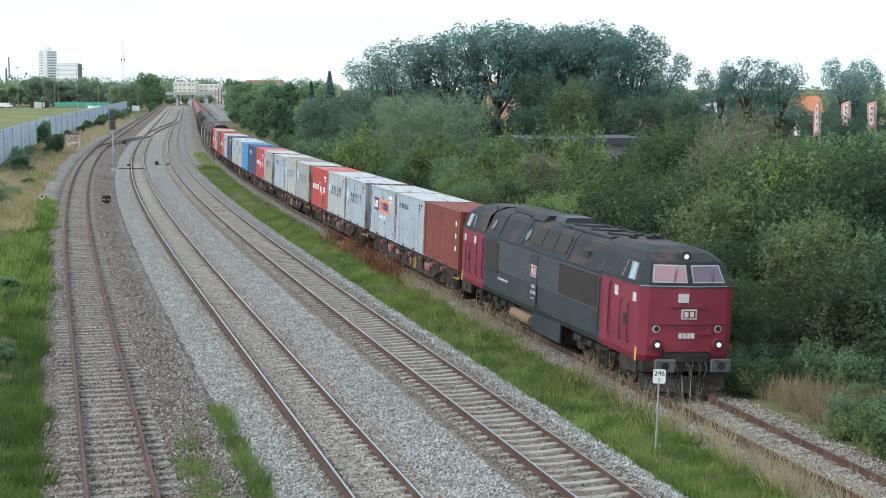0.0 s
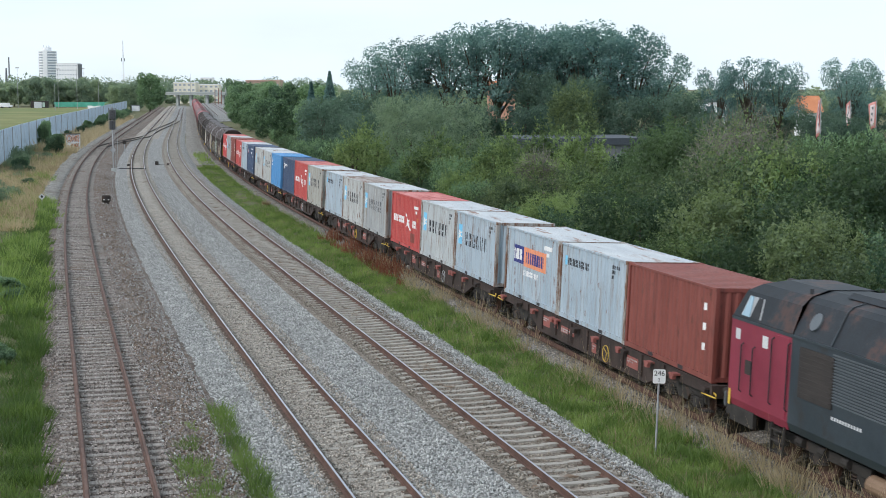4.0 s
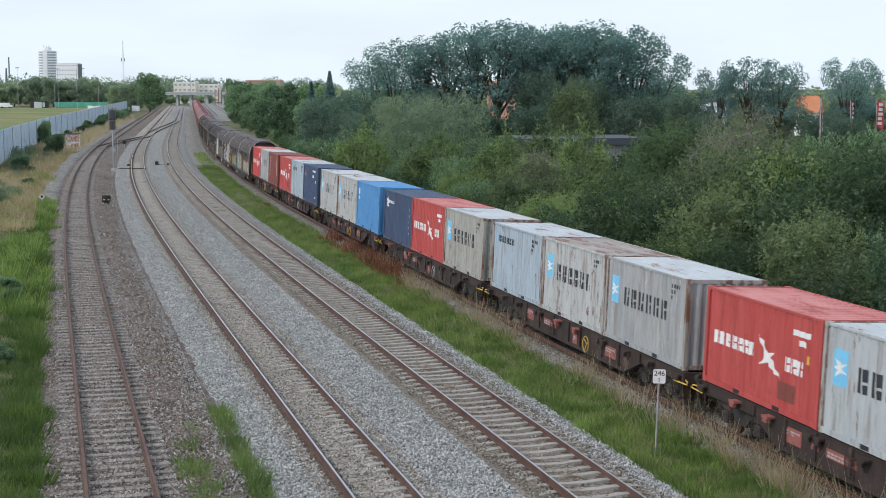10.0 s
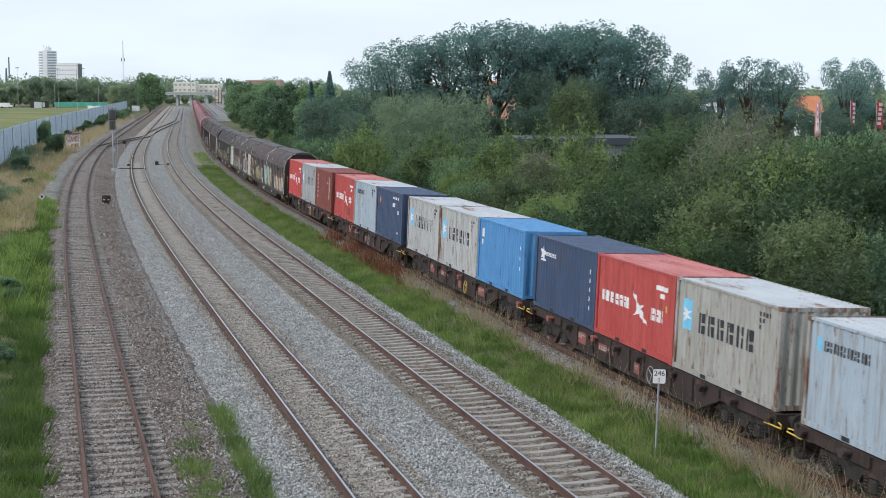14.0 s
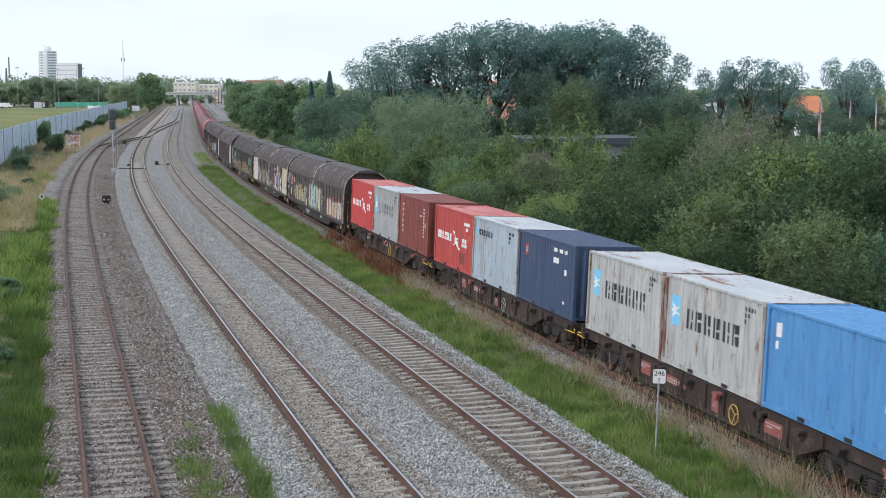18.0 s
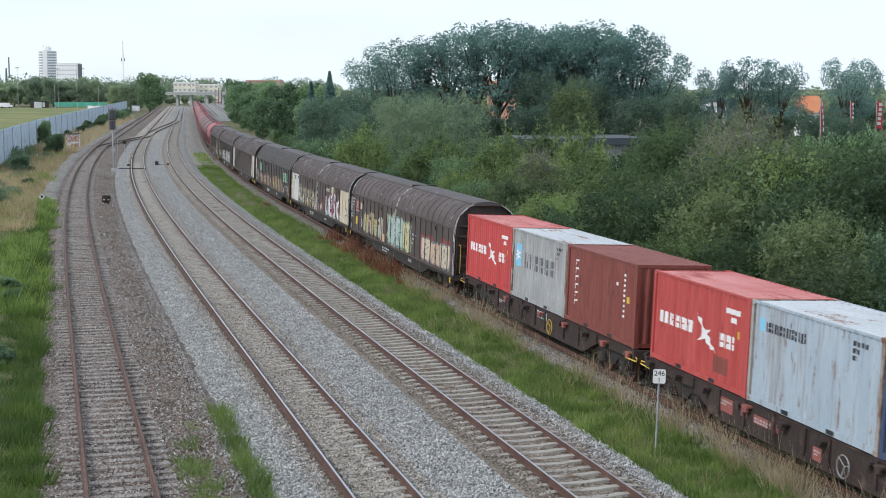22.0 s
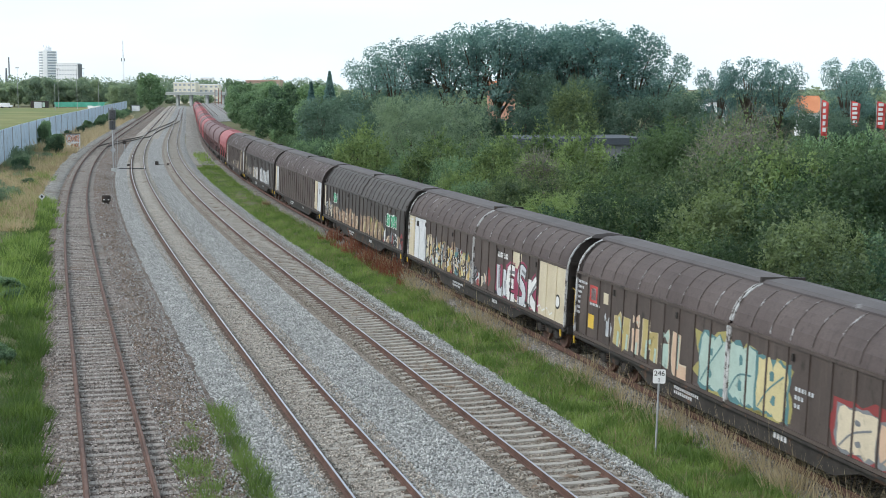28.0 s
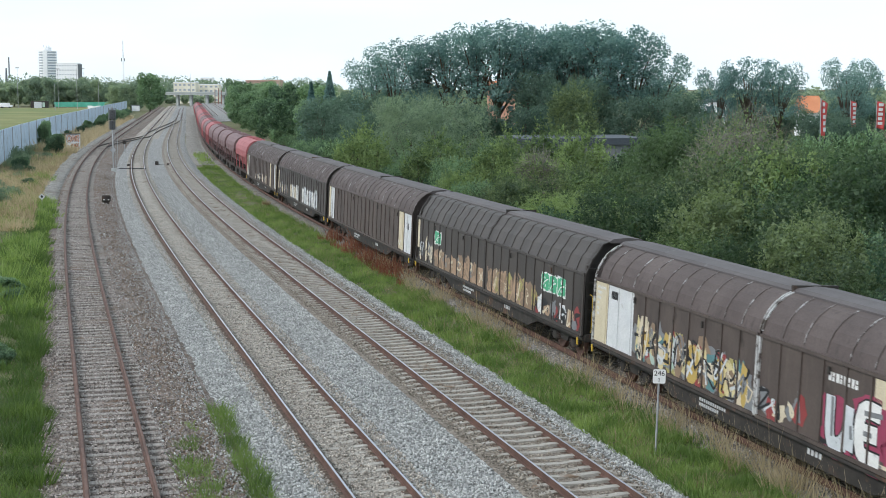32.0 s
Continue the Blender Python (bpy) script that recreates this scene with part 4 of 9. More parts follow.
def container(s12, wagon_mid, paint, post, roof, label, logo, seed):
    root = empty("shipping_container", label=label, category="shipping container", group="containers on the train")
    hw, e = C_W / 2, C_L / 2
    base = FLOOR
    T = Matrix.Translation((0, 0, base))
    kids = []

    def put(name, bm, mat, lab="", parent=None):
        o = part(name, bm, mat, parent or root, lab)
        kids.append(o)
        return o

    for sgn, nm in ((-1, "side_wall"), (1, "side_wall")):
        put(nm, wave_wall(-e + 0.12, e - 0.12, 0.14, C_H - 0.07, hw - 0.012, sgn), paint)
        put("top_rail", boxes((-e + 0.1, e - 0.1, sgn * hw - (0.06 if sgn > 0 else 0), sgn * hw + (0.06 if sgn < 0 else 0), C_H - 0.075, C_H - 0.012)), paint)
        bm = boxes((-e + 0.1, e - 0.1, sgn * hw - (0.05 if sgn > 0 else 0), sgn * hw + (0.05 if sgn < 0 else 0), 0.02, 0.16))
        rail = put("bottom_rail", bm, paint)
        for px in (-1.05, 1.05):
            put("fork_pocket", boxes((px - 0.17, px + 0.17, sgn * hw - 0.003, sgn * hw + 0.003, 0.035, 0.145)), M_BLACK, "dark forklift pocket", rail)
    for sx in (-1, 1):
        for sy in (-1, 1):
            x0, x1 = sorted((sx * e, sx * (e - 0.13)))
            y0, y1 = sorted((sy * (hw + 0.001), sy * (hw - 0.11)))
            p = put("corner_post", boxes((x0, x1, y0, y1, 0.1, C_H - 0.1)), post)
            x0, x1 = sorted((sx * (e + 0.002), sx * (e - 0.178)))
            y0, y1 = sorted((sy * (hw + 0.003), sy * (hw - 0.16)))
            for z in (0.0, C_H - 0.118):
                put("corner_casting", boxes((x0, x1, y0, y1, z, z + 0.118), bevel=0.008), post, "", p)
    # roof, lightly ribbed across
    vs, fs = [], []
    xs = ripple_xs(-e + 0.14, e - 0.14)
    for i, x in enumerate(xs):
        z = C_H - 0.012 - ripple(x) * 0.55
        vs += [(x, -hw + 0.05, z), (x, hw - 0.05, z)]
        if i:
            a = 2 * i
            fs.append((a - 2, a, a + 1, a - 1))
    put("roof", (vs, fs), roof)
    # closed end behind, doors ahead
    for sx in (-1, 1):
        x = sx * (e - 0.03)
        x0, x1 = sorted((x, x - sx * 0.04))
        if sx < 0:
            vs, fs = [], []
            for i, y in enumerate(ripple_xs(-hw + 0.1, hw - 0.1)):
                xx = x + ripple(y)
                vs += [(xx, y, 0.14), (xx, y, C_H - 0.1)]
                if i:
                    a = 2 * i
                    fs.append((a - 2, a - 1, a + 1, a))
            put("end_wall", (vs, fs), paint)
        else:
            vs, fs = [], []
            for i, y in enumerate(ripple_xs(-hw + 0.1, hw - 0.1)):
                xx = x - ripple(y)
                vs += [(xx, y, 0.14), (xx, y, C_H - 0.1)]
                if i:
                    a = 2 * i
                    fs.append((a - 2, a, a + 1, a - 1))
            d = put("front_wall", (vs, fs), paint)
        put("end_sill", boxes((x0, x1, -hw + 0.1, hw - 0.1, 0.02, 0.15)), post)
        put("end_header", boxes((x0, x1, -hw + 0.1, hw - 0.1, C_H - 0.12, C_H - 0.01)), post)
    S = side_of_container

    def mark(name, shapes, mat, lab=""):
        o = painted(name, shapes, mat, root, S, label=lab)
        if o:
            if name == "number_code":
                tagged(o, kind="stuff")
            kids.append(o)

    code_mat = P_TEXT
    if logo == "star" or logo == "star_faded":
        mark("emblem", [rect(-2.62, 1.2, -1.98, 2.05)], P_LOGO_BLUE, "light blue square emblem")
        o = painted("emblem_star", [star(-2.3, 1.62, 0.3)], M_WHITE, root, S, lift=0.008, label="white star")
        kids.append(o)
        mark("lettering", block_marks(-1.55, 1.22, 3.35, 0.56, 6, 0.34, seed), P_TEXT if logo == "star" else P_FADED, "dark block lettering")
        mark("number_code", small_bars(1.85, 2.22, 0.62, 0.11, 6, 3), P_TEXT)
    elif logo == "line":
        mark("emblem", [rect(-2.62, 1.86, -2.38, 2.18)], P_LOGO_BLUE, "light blue square emblem")
        mark("lettering", block_marks(-2.22, 1.88, 1.9, 0.24, 10, 0.34, seed), P_TEXT, "small dark lettering")
        mark("number_code", small_bars(1.75, 2.22, 0.62, 0.11, 6, 3), P_TEXT)
    elif logo == "red":
        code_mat = M_WHITE
        mark("lettering", block_marks(-2.5, 1.15, 2.3, 0.34, 7, 0.26, seed), M_WHITE, "white lettering")
        mark("emblem", [[(-0.12, 1.75), (0.22, 1.62), (0.42, 1.36), (0.75, 1.42), (0.62, 1.28), (0.95, 1.0), (1.18, 0.86), (0.8, 0.92), (0.45, 1.12), (0.05, 1.02), (0.3, 1.28), (0.1, 1.52)]], M_WHITE, "white pennant emblem")
        mark("lettering", block_marks(1.3, 1.08, 0.95, 0.36, 3, 0.28, seed + 1), M_WHITE, "white lettering")
        mark("number_code", [rect(1.62, 2.02, 2.5, 2.16), rect(1.98, 1.8, 2.3, 1.94)], M_WHITE)
        mark("label_patch", [rect(2.34, 1.42, 2.48, 1.62)], M_YELLOW)
        if seed % 2:
            mark("faded_patch", [rect(1.0, 0.35, 1.85, 0.8)], P_BROWN)
    elif logo == "two_tone":
        mark("emblem", [rect(-2.1, 1.32, -0.85, 1.98)], P_DEEPBLUE, "deep blue panel")
        mark("emblem", [rect(-0.84, 1.26, 1.55, 1.98)], P_ORANGE, "orange panel")
        o = painted("lettering", block_marks(-1.98, 1.45, 1.0, 0.4, 3, 0.3, seed), M_WHITE, root, S, lift=0.008, label="white lettering")
        kids.append(o)
        o = painted("lettering", block_marks(-0.7, 1.4, 2.1, 0.42, 8, 0.28, seed), P_DEEPBLUE, root, S, lift=0.008, label="deep blue lettering")
        kids.append(o)
        mark("lettering", block_marks(-0.9, 0.92, 1.7, 0.2, 8, 0.34, seed), M_WHITE)
        mark("number_code", [rect(1.3, 2.1, 2.2, 2.26), rect(1.6, 1.88, 1.85, 2.02)], M_WHITE)
    elif logo == "brown":
        mark("lettering", [q for k in range(6) for q in (rect(-2.28, 2.1 - k * 0.27, -2.02, 2.16 - k * 0.27), rect(-2.28, 1.98 - k * 0.27, -2.18, 2.10 - k * 0.27))], M_WHITE, "white upright lettering")
        mark("number_code", [q for k in range(9) for q in (rect(2.0, 2.1 - k * 0.16, 2.07, 2.18 - k * 0.16),)] + [rect(1.3, 1.75, 1.5, 1.85)], M_WHITE)
        mark("label_patch", [rect(2.28, 1.3, 2.42, 1.5)], M_YELLOW)
    elif logo == "plain_brown":
        mark("number_code", [rect(2.3, 1.9 - 0.55 * k, 2.42, 2.1 - 0.55 * k) for k in range(3)], M_WHITE)
    elif logo == "navy_flower":
        mark("emblem", [star(-2.25, 2.0, 0.27, 5, 0.55), rect(-2.45, 1.72, -2.0, 1.8)], M_WHITE, "white flower emblem")
        mark("lettering", block_marks(-1.9, 1.93, 0.95, 0.14, 7, 0.34, seed), M_WHITE)
        mark("number_code", [rect(2.35, 0.6 + 0.3 * k, 2.44, 0.75 + 0.3 * k) for k in range(5)], M_WHITE)
    elif logo == "navy_tag":
        mark("emblem", [rect(-2.35, 1.75, -1.95, 2.15)], P_RED2, "small red emblem")
        mark("lettering", [rect(-2.25, 1.85, -2.05, 2.05)], M_WHITE)
        mark("number_code", small_bars(0.7, 2.18, 1.5, 0.13, 8) + [rect(0.85, 1.78, 1.3, 1.98), rect(2.0, 1.45, 2.14, 1.65), rect(1.9, 0.45, 2.06, 0.55)], M_WHITE)
    elif logo == "blue":
        mark("lettering", [rect(-2.55, 1.85, -2.3, 2.2), rect(-2.55, 1.55, -2.4, 1.75)], M_WHITE)
        mark("number_code", [rect(2.35, 1.0 + 0.4 * k, 2.43, 1.15 + 0.4 * k) for k in range(3)], M_WHITE)
    for o in kids:
        if o.parent is root:
            o.matrix_basis = T
    # a container rides on its wagon: same pivots, shifted along
    MOVERS.append((root, s12, wagon_mid, 14.2))
    return root


# ---- container wagons ----
M_OFFMARK = surface("dusty_white_marking", (0.38, 0.36, 0.35), (0.52, 0.50, 0.48), 2, 0.7, fine=30, stain=(0.14, 0.09, 0.08), stain_scale=4, stain_at=0.56)
M_RED_MARK = surface("faded_red_paint", (0.24, 0.075, 0.065), (0.36, 0.12, 0.10), 2, 0.7, fine=30, stain=(0.10, 0.06, 0.05), stain_scale=2, stain_at=0.6)


def container_wagon(s12, label, seed, red=False):
    rnd = random.Random(seed)
    root = empty("container_wagon", label=label, category="railway wagon", group="container wagons")
    body = M_WAGON
    e = 9.22
    for s in (-1, 1):
        y0, y1 = sorted((s * 1.20, s * 1.08))
        bm = bmesh.new()
        plate(bm, [(-e, 1.16), (e, 1.16), (e, 0.88), (6.15, 0.86), (4.85, 0.36), (-4.85, 0.36), (-6.15, 0.86), (-e, 0.88)], y0, y1)
        sill = part("side_sill", bm, body, root)
        part("top_flange", boxes((-e, e, min(y0, y1) - 0.03, max(y0, y1) + 0.03, 1.162, 1.185)), body, sill)
        for x in (-6.12, -4.5, -3.06, -1.53, 0.0, 1.1, 3.06, 4.5, 6.12):
            part("stiffener", boxes((x - 0.05, x + 0.05, *sorted((s * 1.26, s * 1.202)), 0.5 if abs(x) < 4.6 else 0.9, 1.16)), body, sill)
        for k in (-1, 0, 1):
            for q in (-2.85, -0.9, 0.9, 2.85):
                x = k * 6.12 + q
                bm = bmesh.new()
                yo = s * 1.2
                a, b = sorted((yo, s * 1.42 if abs(q) < 1 else s * 1.36))
                box(bm, x - 0.16, x + 0.16, a, b, 1.03, 1.09)
                box(bm, x - 0.1, x + 0.1, a, (a + b) / 2, 0.92, 1.03)
                part("lock_bracket", bm, M_RED_MARK if ((red and rnd.random() < 0.6) or rnd.random() < 0.12) else body, sill)
        if s < 0:
            face = lambda x, z: -1.2
            def note(x0, z0, x1, z1, w=True):
                o = painted("marking_panel", [rect(x0, z0, x1, z1)], M_RED_MARK, root, face, 0.006)
                if w:
                    painted("marking_bars", small_bars(x0 + 0.06, z1 - 0.12, (x1 - x0) - 0.12, 0.05, 8, 2), M_OFFMARK, root, face, 0.010)
            if seed == 7:
                painted("graffiti_tag", small_bars(0.2, 0.82, 1.1, 0.26, 5), P_LOGO_PALE, root, face, 0.010)
                painted("marking_bars", small_bars(-4.4, 0.8, 0.8, 0.05, 6, 2), M_OFFMARK, root, face, 0.010)
            else:
                note(-4.6, 0.62, -3.75, 1.0)
                note(-3.3, 0.72, -2.95, 1.02)
                note(-2.6, 0.7, -1.3, 0.92)
                note(0.35, 0.5, 0.75, 0.82)
            if seed in (1, 3, 5):
                note(3.3, 0.6, 4.2, 0.95)
            bm = bmesh.new()
            ringp = [(1.9 + 0.26 * math.cos(a), -1.34, 0.72 + 0.26 * math.sin(a)) for a in np.linspace(0, 2 * math.pi, 19)]
            tube(bm, ringp, 0.013, 6, caps=False)
            for a in (0.3, 2.4, 4.5):
                tube(bm, ((1.9, -1.3, 0.72), (1.9 + 0.26 * math.cos(a), -1.34, 0.72 + 0.26 * math.sin(a))), 0.012, 5)
            part("brake_wheel", bm, M_YELLOW if seed % 2 else M_STEEL, root, "brake handwheel on the sill")
            for x in (-1.7, -1.35):
                part("step_rail", bar((x, -1.27, 0.45), (x, -1.27, 1.0), 0.018, 6), body, root)
            for z in (0.55, 0.75, 0.95):
                part("step_rung", bar((-1.7, -1.27, z), (-1.35, -1.27, z), 0.014, 6), body, root)
    part("centre_frame", boxes((-e, e, -0.45, 0.45, 0.72, 1.1)), body, root)
    for x in (-7.1, -3.06, 0, 3.06, 7.1):
        part("cross_beam", boxes((x - 0.12, x + 0.12, -1.08, 1.08, 0.8, 1.12)), body, root)
    for s in (-1, 1):
        x = s * e
        part("headstock", boxes((min(x, x + s * 0.12), max(x, x + s * 0.12), -1.28, 1.28, 0.82, 1.18)), body, root)
        buffers(root, x + s * 0.12, s)
        for q in (-1, 1):
            bm = bmesh.new()
            tube(bm, ((x + s * 0.1, q * 1.2, 0.98), (x + s * 0.38, q * 1.28, 0.98), (x + s * 0.4, q * 1.3, 0.9), (x - s * 0.35, q * 1.34, 0.9)), 0.022, 6)
            part("shunter_handle", bm, M_YELLOW, root, "yellow handle")
            part("step", boxes((x - 0.2 * s - 0.2, x - 0.2 * s + 0.2, *sorted((q * 1.1, q * 1.36)), 0.42, 0.46), (x - 0.2 * s - 0.2, x - 0.2 * s - 0.17, *sorted((q * 1.25, q * 1.28)), 0.46, 0.9), (x - 0.2 * s + 0.17, x - 0.2 * s + 0.2, *sorted((q * 1.25, q * 1.28)), 0.46, 0.9)), M_DARK, root)
    for x in (-7.1, 7.1):
        bogie(root, x, keyed=True)
    part("brake_tank", bar((-2.2, 0.2, 0.55), (-0.7, 0.2, 0.55), 0.2, 12), M_DARK, root)
    MOVERS.append((root, s12, 0.0, 14.2))
    return root


CODES = {
    "brown_plain": (P_BROWN, P_BROWN, P_BROWN, "plain oxide-brown steel shipping container on the first wagon", "plain_brown"),
    "line": (P_BLUEGREY, P_POST, P_ROOF_PALE, "pale blue-grey shipping container with small dark lettering and rust streaks", "line"),
    "two_tone": (P_BLUEGREY, P_POST, P_ROOF_PALE, "pale blue-grey shipping container with deep blue and orange panels", "two_tone"),
    "star": (P_GREY, P_POST, P_ROOF_PALE, "pale grey shipping container with star emblem and bold dark lettering", "star"),
    "star_blue": (P_BLUEGREY, P_POST, P_ROOF_PALE, "light grey shipping container with blue star emblem and dark lettering", "star"),
    "star_worn": (P_BARE, P_POST, P_ROOF_PALE, "rust-spotted grey shipping container with faded dark lettering", "star_faded"),
    "star_bare": (P_BARE, P_POST, P_ROOF_PALE, "bare silver-grey shipping container with dark block lettering", "star"),
    "star_rusty": (P_RUSTY, P_POST, P_ROOF_RUST, "pale grey shipping container spotted with rust along its foot", "star"),
    "star_khaki": (P_KHAKI, P_POST, P_ROOF_PALE, "dirty khaki-grey shipping container with dark lettering", "star"),
    "star_grey2": (P_GREY2, P_POST, P_ROOF_PALE, "light grey shipping container with rusty corner posts", "star"),
    "red": (P_RED, P_RED, P_ROOF_RED, "red corrugated shipping container with white lettering and pennant", "red"),
    "red2": (P_RED2, P_RED2, P_ROOF_RED, "vivid red shipping container with white lettering and pennant", "red"),
    "navy_flower": (P_NAVY, P_NAVY, P_NAVY, "navy blue shipping container with white flower emblem", "navy_flower"),
    "navy_tag": (P_NAVY, P_NAVY, P_NAVY, "navy blue shipping container with small red emblem", "navy_tag"),
    "blue": (P_BLUE, P_BLUE, P_BLUE, "sky blue steel shipping container with small white marks", "blue"),
    "brown": (P_BROWN, P_BROWN, P_BROWN, "oxide-brown shipping container with upright white lettering", "brown"),
}
# loads from the locomotive backwards, front container first
LOADS = [("brown_plain", "line", "two_tone"), ("star_blue", "star", "red"), ("star_bare", "star_rusty", "line"), ("star_khaki", "red", "navy_flower"), ("blue", "star_grey2", "star_grey2"), ("navy_tag", "line", "red"), ("brown", "star_worn", "red2")]
REAR_S, WAGON_GAP = -0.07, 19.55
for _w, _load in enumerate(LOADS):
    _rear = REAR_S + WAGON_GAP * _w
    _mid = _rear - 9.15
    container_wagon(_mid, "brown flat container wagon with a deep side sill", _w + 1, red=_w in (0, 1))
    for _k, _code in enumerate(_load):
        container(_mid, 6.12 * (1 - _k), *CODES[_code], seed=_w * 3 + _k)
TRAIN_S = REAR_S + WAGON_GAP * (len(LOADS) - 1) + 0.75   # buffer face behind the last container wagon
# ---- sliding-wall wagons ----
M_HAB = surface("dull_brown_wagon_paint", (0.058, 0.045, 0.04), (0.10, 0.077, 0.067), 0.6, 0.6, fine=25, vary=0.12, streak=(0.12, 0.095, 0.08), streak_at=0.62, stain=(0.035, 0.028, 0.024), stain_scale=1.1, stain_at=0.6, stretch=(1.4, 1, 0.7))
M_HAB_DARK = surface("dark_grey_brown_wagon_paint", (0.042, 0.037, 0.034), (0.075, 0.064, 0.058), 0.6, 0.6, fine=25, vary=0.1, stain=(0.10, 0.085, 0.075), stain_scale=1.1, stain_at=0.66, stretch=(1.4, 1, 0.7))
M_HAB_ROOF = surface("dusty_brown_roof", (0.066, 0.05, 0.047), (0.108, 0.085, 0.079), 0.5, 0.7, fine=20, vary=0.12, stain=(0.17, 0.145, 0.135), stain_scale=1.3, stain_at=0.68, streak=(0.045, 0.036, 0.034), streak_at=0.6)
M_SCUFF = surface("scuffed_roof_rib", (0.075, 0.06, 0.056), (0.12, 0.10, 0.094), 0.6, 0.7, fine=25, vary=0.15, stain=(0.42, 0.41, 0.41), stain_scale=2.4, stain_at=0.56)
M_RIDGE = surface("grey_brown_roof_ridge", (0.066, 0.057, 0.057), (0.105, 0.093, 0.093), 0.5, 0.68, 0.0, fine=20, stain=(0.26, 0.26, 0.265), stain_scale=0.9, stain_at=0.67)
M_CREAM = surface("cream_panel_paint", (0.50, 0.43, 0.30), (0.60, 0.54, 0.40), 1.2, 0.6, fine=30, stain=(0.3, 0.26, 0.19), stain_scale=2, stain_at=0.66)
M_SEAM = surface("worn_white_edge_paint", (0.34, 0.34, 0.34), (0.55, 0.55, 0.54), 2, 0.6, fine=30, stain=(0.08, 0.065, 0.055), stain_scale=3.5, stain_at=0.52)
M_OFFWHITE = surface("chalky_white_panel", (0.50, 0.52, 0.53), (0.62, 0.63, 0.63), 1.2, 0.6, fine=30, stain=(0.3, 0.28, 0.25), stain_scale=2, stain_at=0.66)


def spray(name, c):
    return surface(name, tuple(v * 0.85 for v in c), c, 2.5, 0.55, fine=30, vary=0.08, stain=tuple(v * 0.55 for v in c), stain_scale=2.2, stain_at=0.62)


SPRAY = {k: spray(k + "_spray_paint", c) for k, c in {
    "pale_yellow": (0.60, 0.52, 0.28), "mint": (0.40, 0.52, 0.46), "cream": (0.62, 0.54, 0.40), "teal": (0.10, 0.22, 0.23), "red": (0.27, 0.05, 0.05), "silver": (0.55, 0.58, 0.60),
    "magenta": (0.30, 0.05, 0.10), "tan": (0.26, 0.18, 0.12), "green": (0.06, 0.38, 0.20), "white": (0.72, 0.72, 0.70), "peach": (0.40, 0.27, 0.18), "olive": (0.36, 0.32, 0.12), "black": (0.02, 0.02, 0.022), "ochre": (0.48, 0.34, 0.10), "salmon": (0.58, 0.41, 0.29), "gold": (0.44, 0.36, 0.15), "grey": (0.20, 0.21, 0.22)}.items()}


def blob(rnd, cx, z0, w, h, rough=0.16, n=16):
    """A wobbly slab of spray paint."""
    out = []
    for k in range(n):
        a = 2 * math.pi * k / n
        ca, sa = math.cos(a), math.sin(a)
        q = max(abs(ca), abs(sa)) ** 0.75
        r = 1 / q * (1 + rnd.uniform(-rough, rough))
        out.append((cx + ca * r * w / 2, z0 + h / 2 + sa * r * h / 2))
    return out


def stroke(path, half):
    """A thick sprayed line along a rounded path, as short overlapping slabs."""
    fine = []
    for i in range(len(path) - 1):
        p0, p1, p2, p3 = path[max(i - 1, 0)], path[i], path[i + 1], path[min(i + 2, len(path) - 1)]
        for q in range(4):
            u = q / 4
            fine.append(tuple(0.5 * (2 * b + (c - a) * u + (2 * a - 5 * b + 4 * c - d) * u * u + (3 * b - a - 3 * c + d) * u ** 3) for a, b, c, d in zip(p0, p1, p2, p3)))
    fine.append(path[-1])
    left, right = [], []
    for i, (x, z) in enumerate(fine):
        a, b = fine[max(i - 1, 0)], fine[min(i + 1, len(fine) - 1)]
        dx, dz = b[0] - a[0], b[1] - a[1]
        n = math.hypot(dx, dz) or 1.0
        left.append((x - dz / n * half, z + dx / n * half))
        right.append((x + dz / n * half, z - dx / n * half))
    out = []
    for i in range(0, len(fine) - 1, 2):
        e = min(i + 3, len(fine))
        out.append(left[i:e] + right[i:e][::-1])
    return out


def squiggle(rnd, cx, z0, w, h, width=0.05, n=7):
    """A thin sprayed stroke that wanders; a closed band."""
    pts = [(cx - w / 2 + w * k / (n - 1), z0 + h * (0.5 + 0.5 * math.sin(k * 2.1 + rnd.uniform(-0.6, 0.6)))) for k in range(n)]
    return pts + [(x + width * 0.4, z - width) for x, z in reversed(pts)]


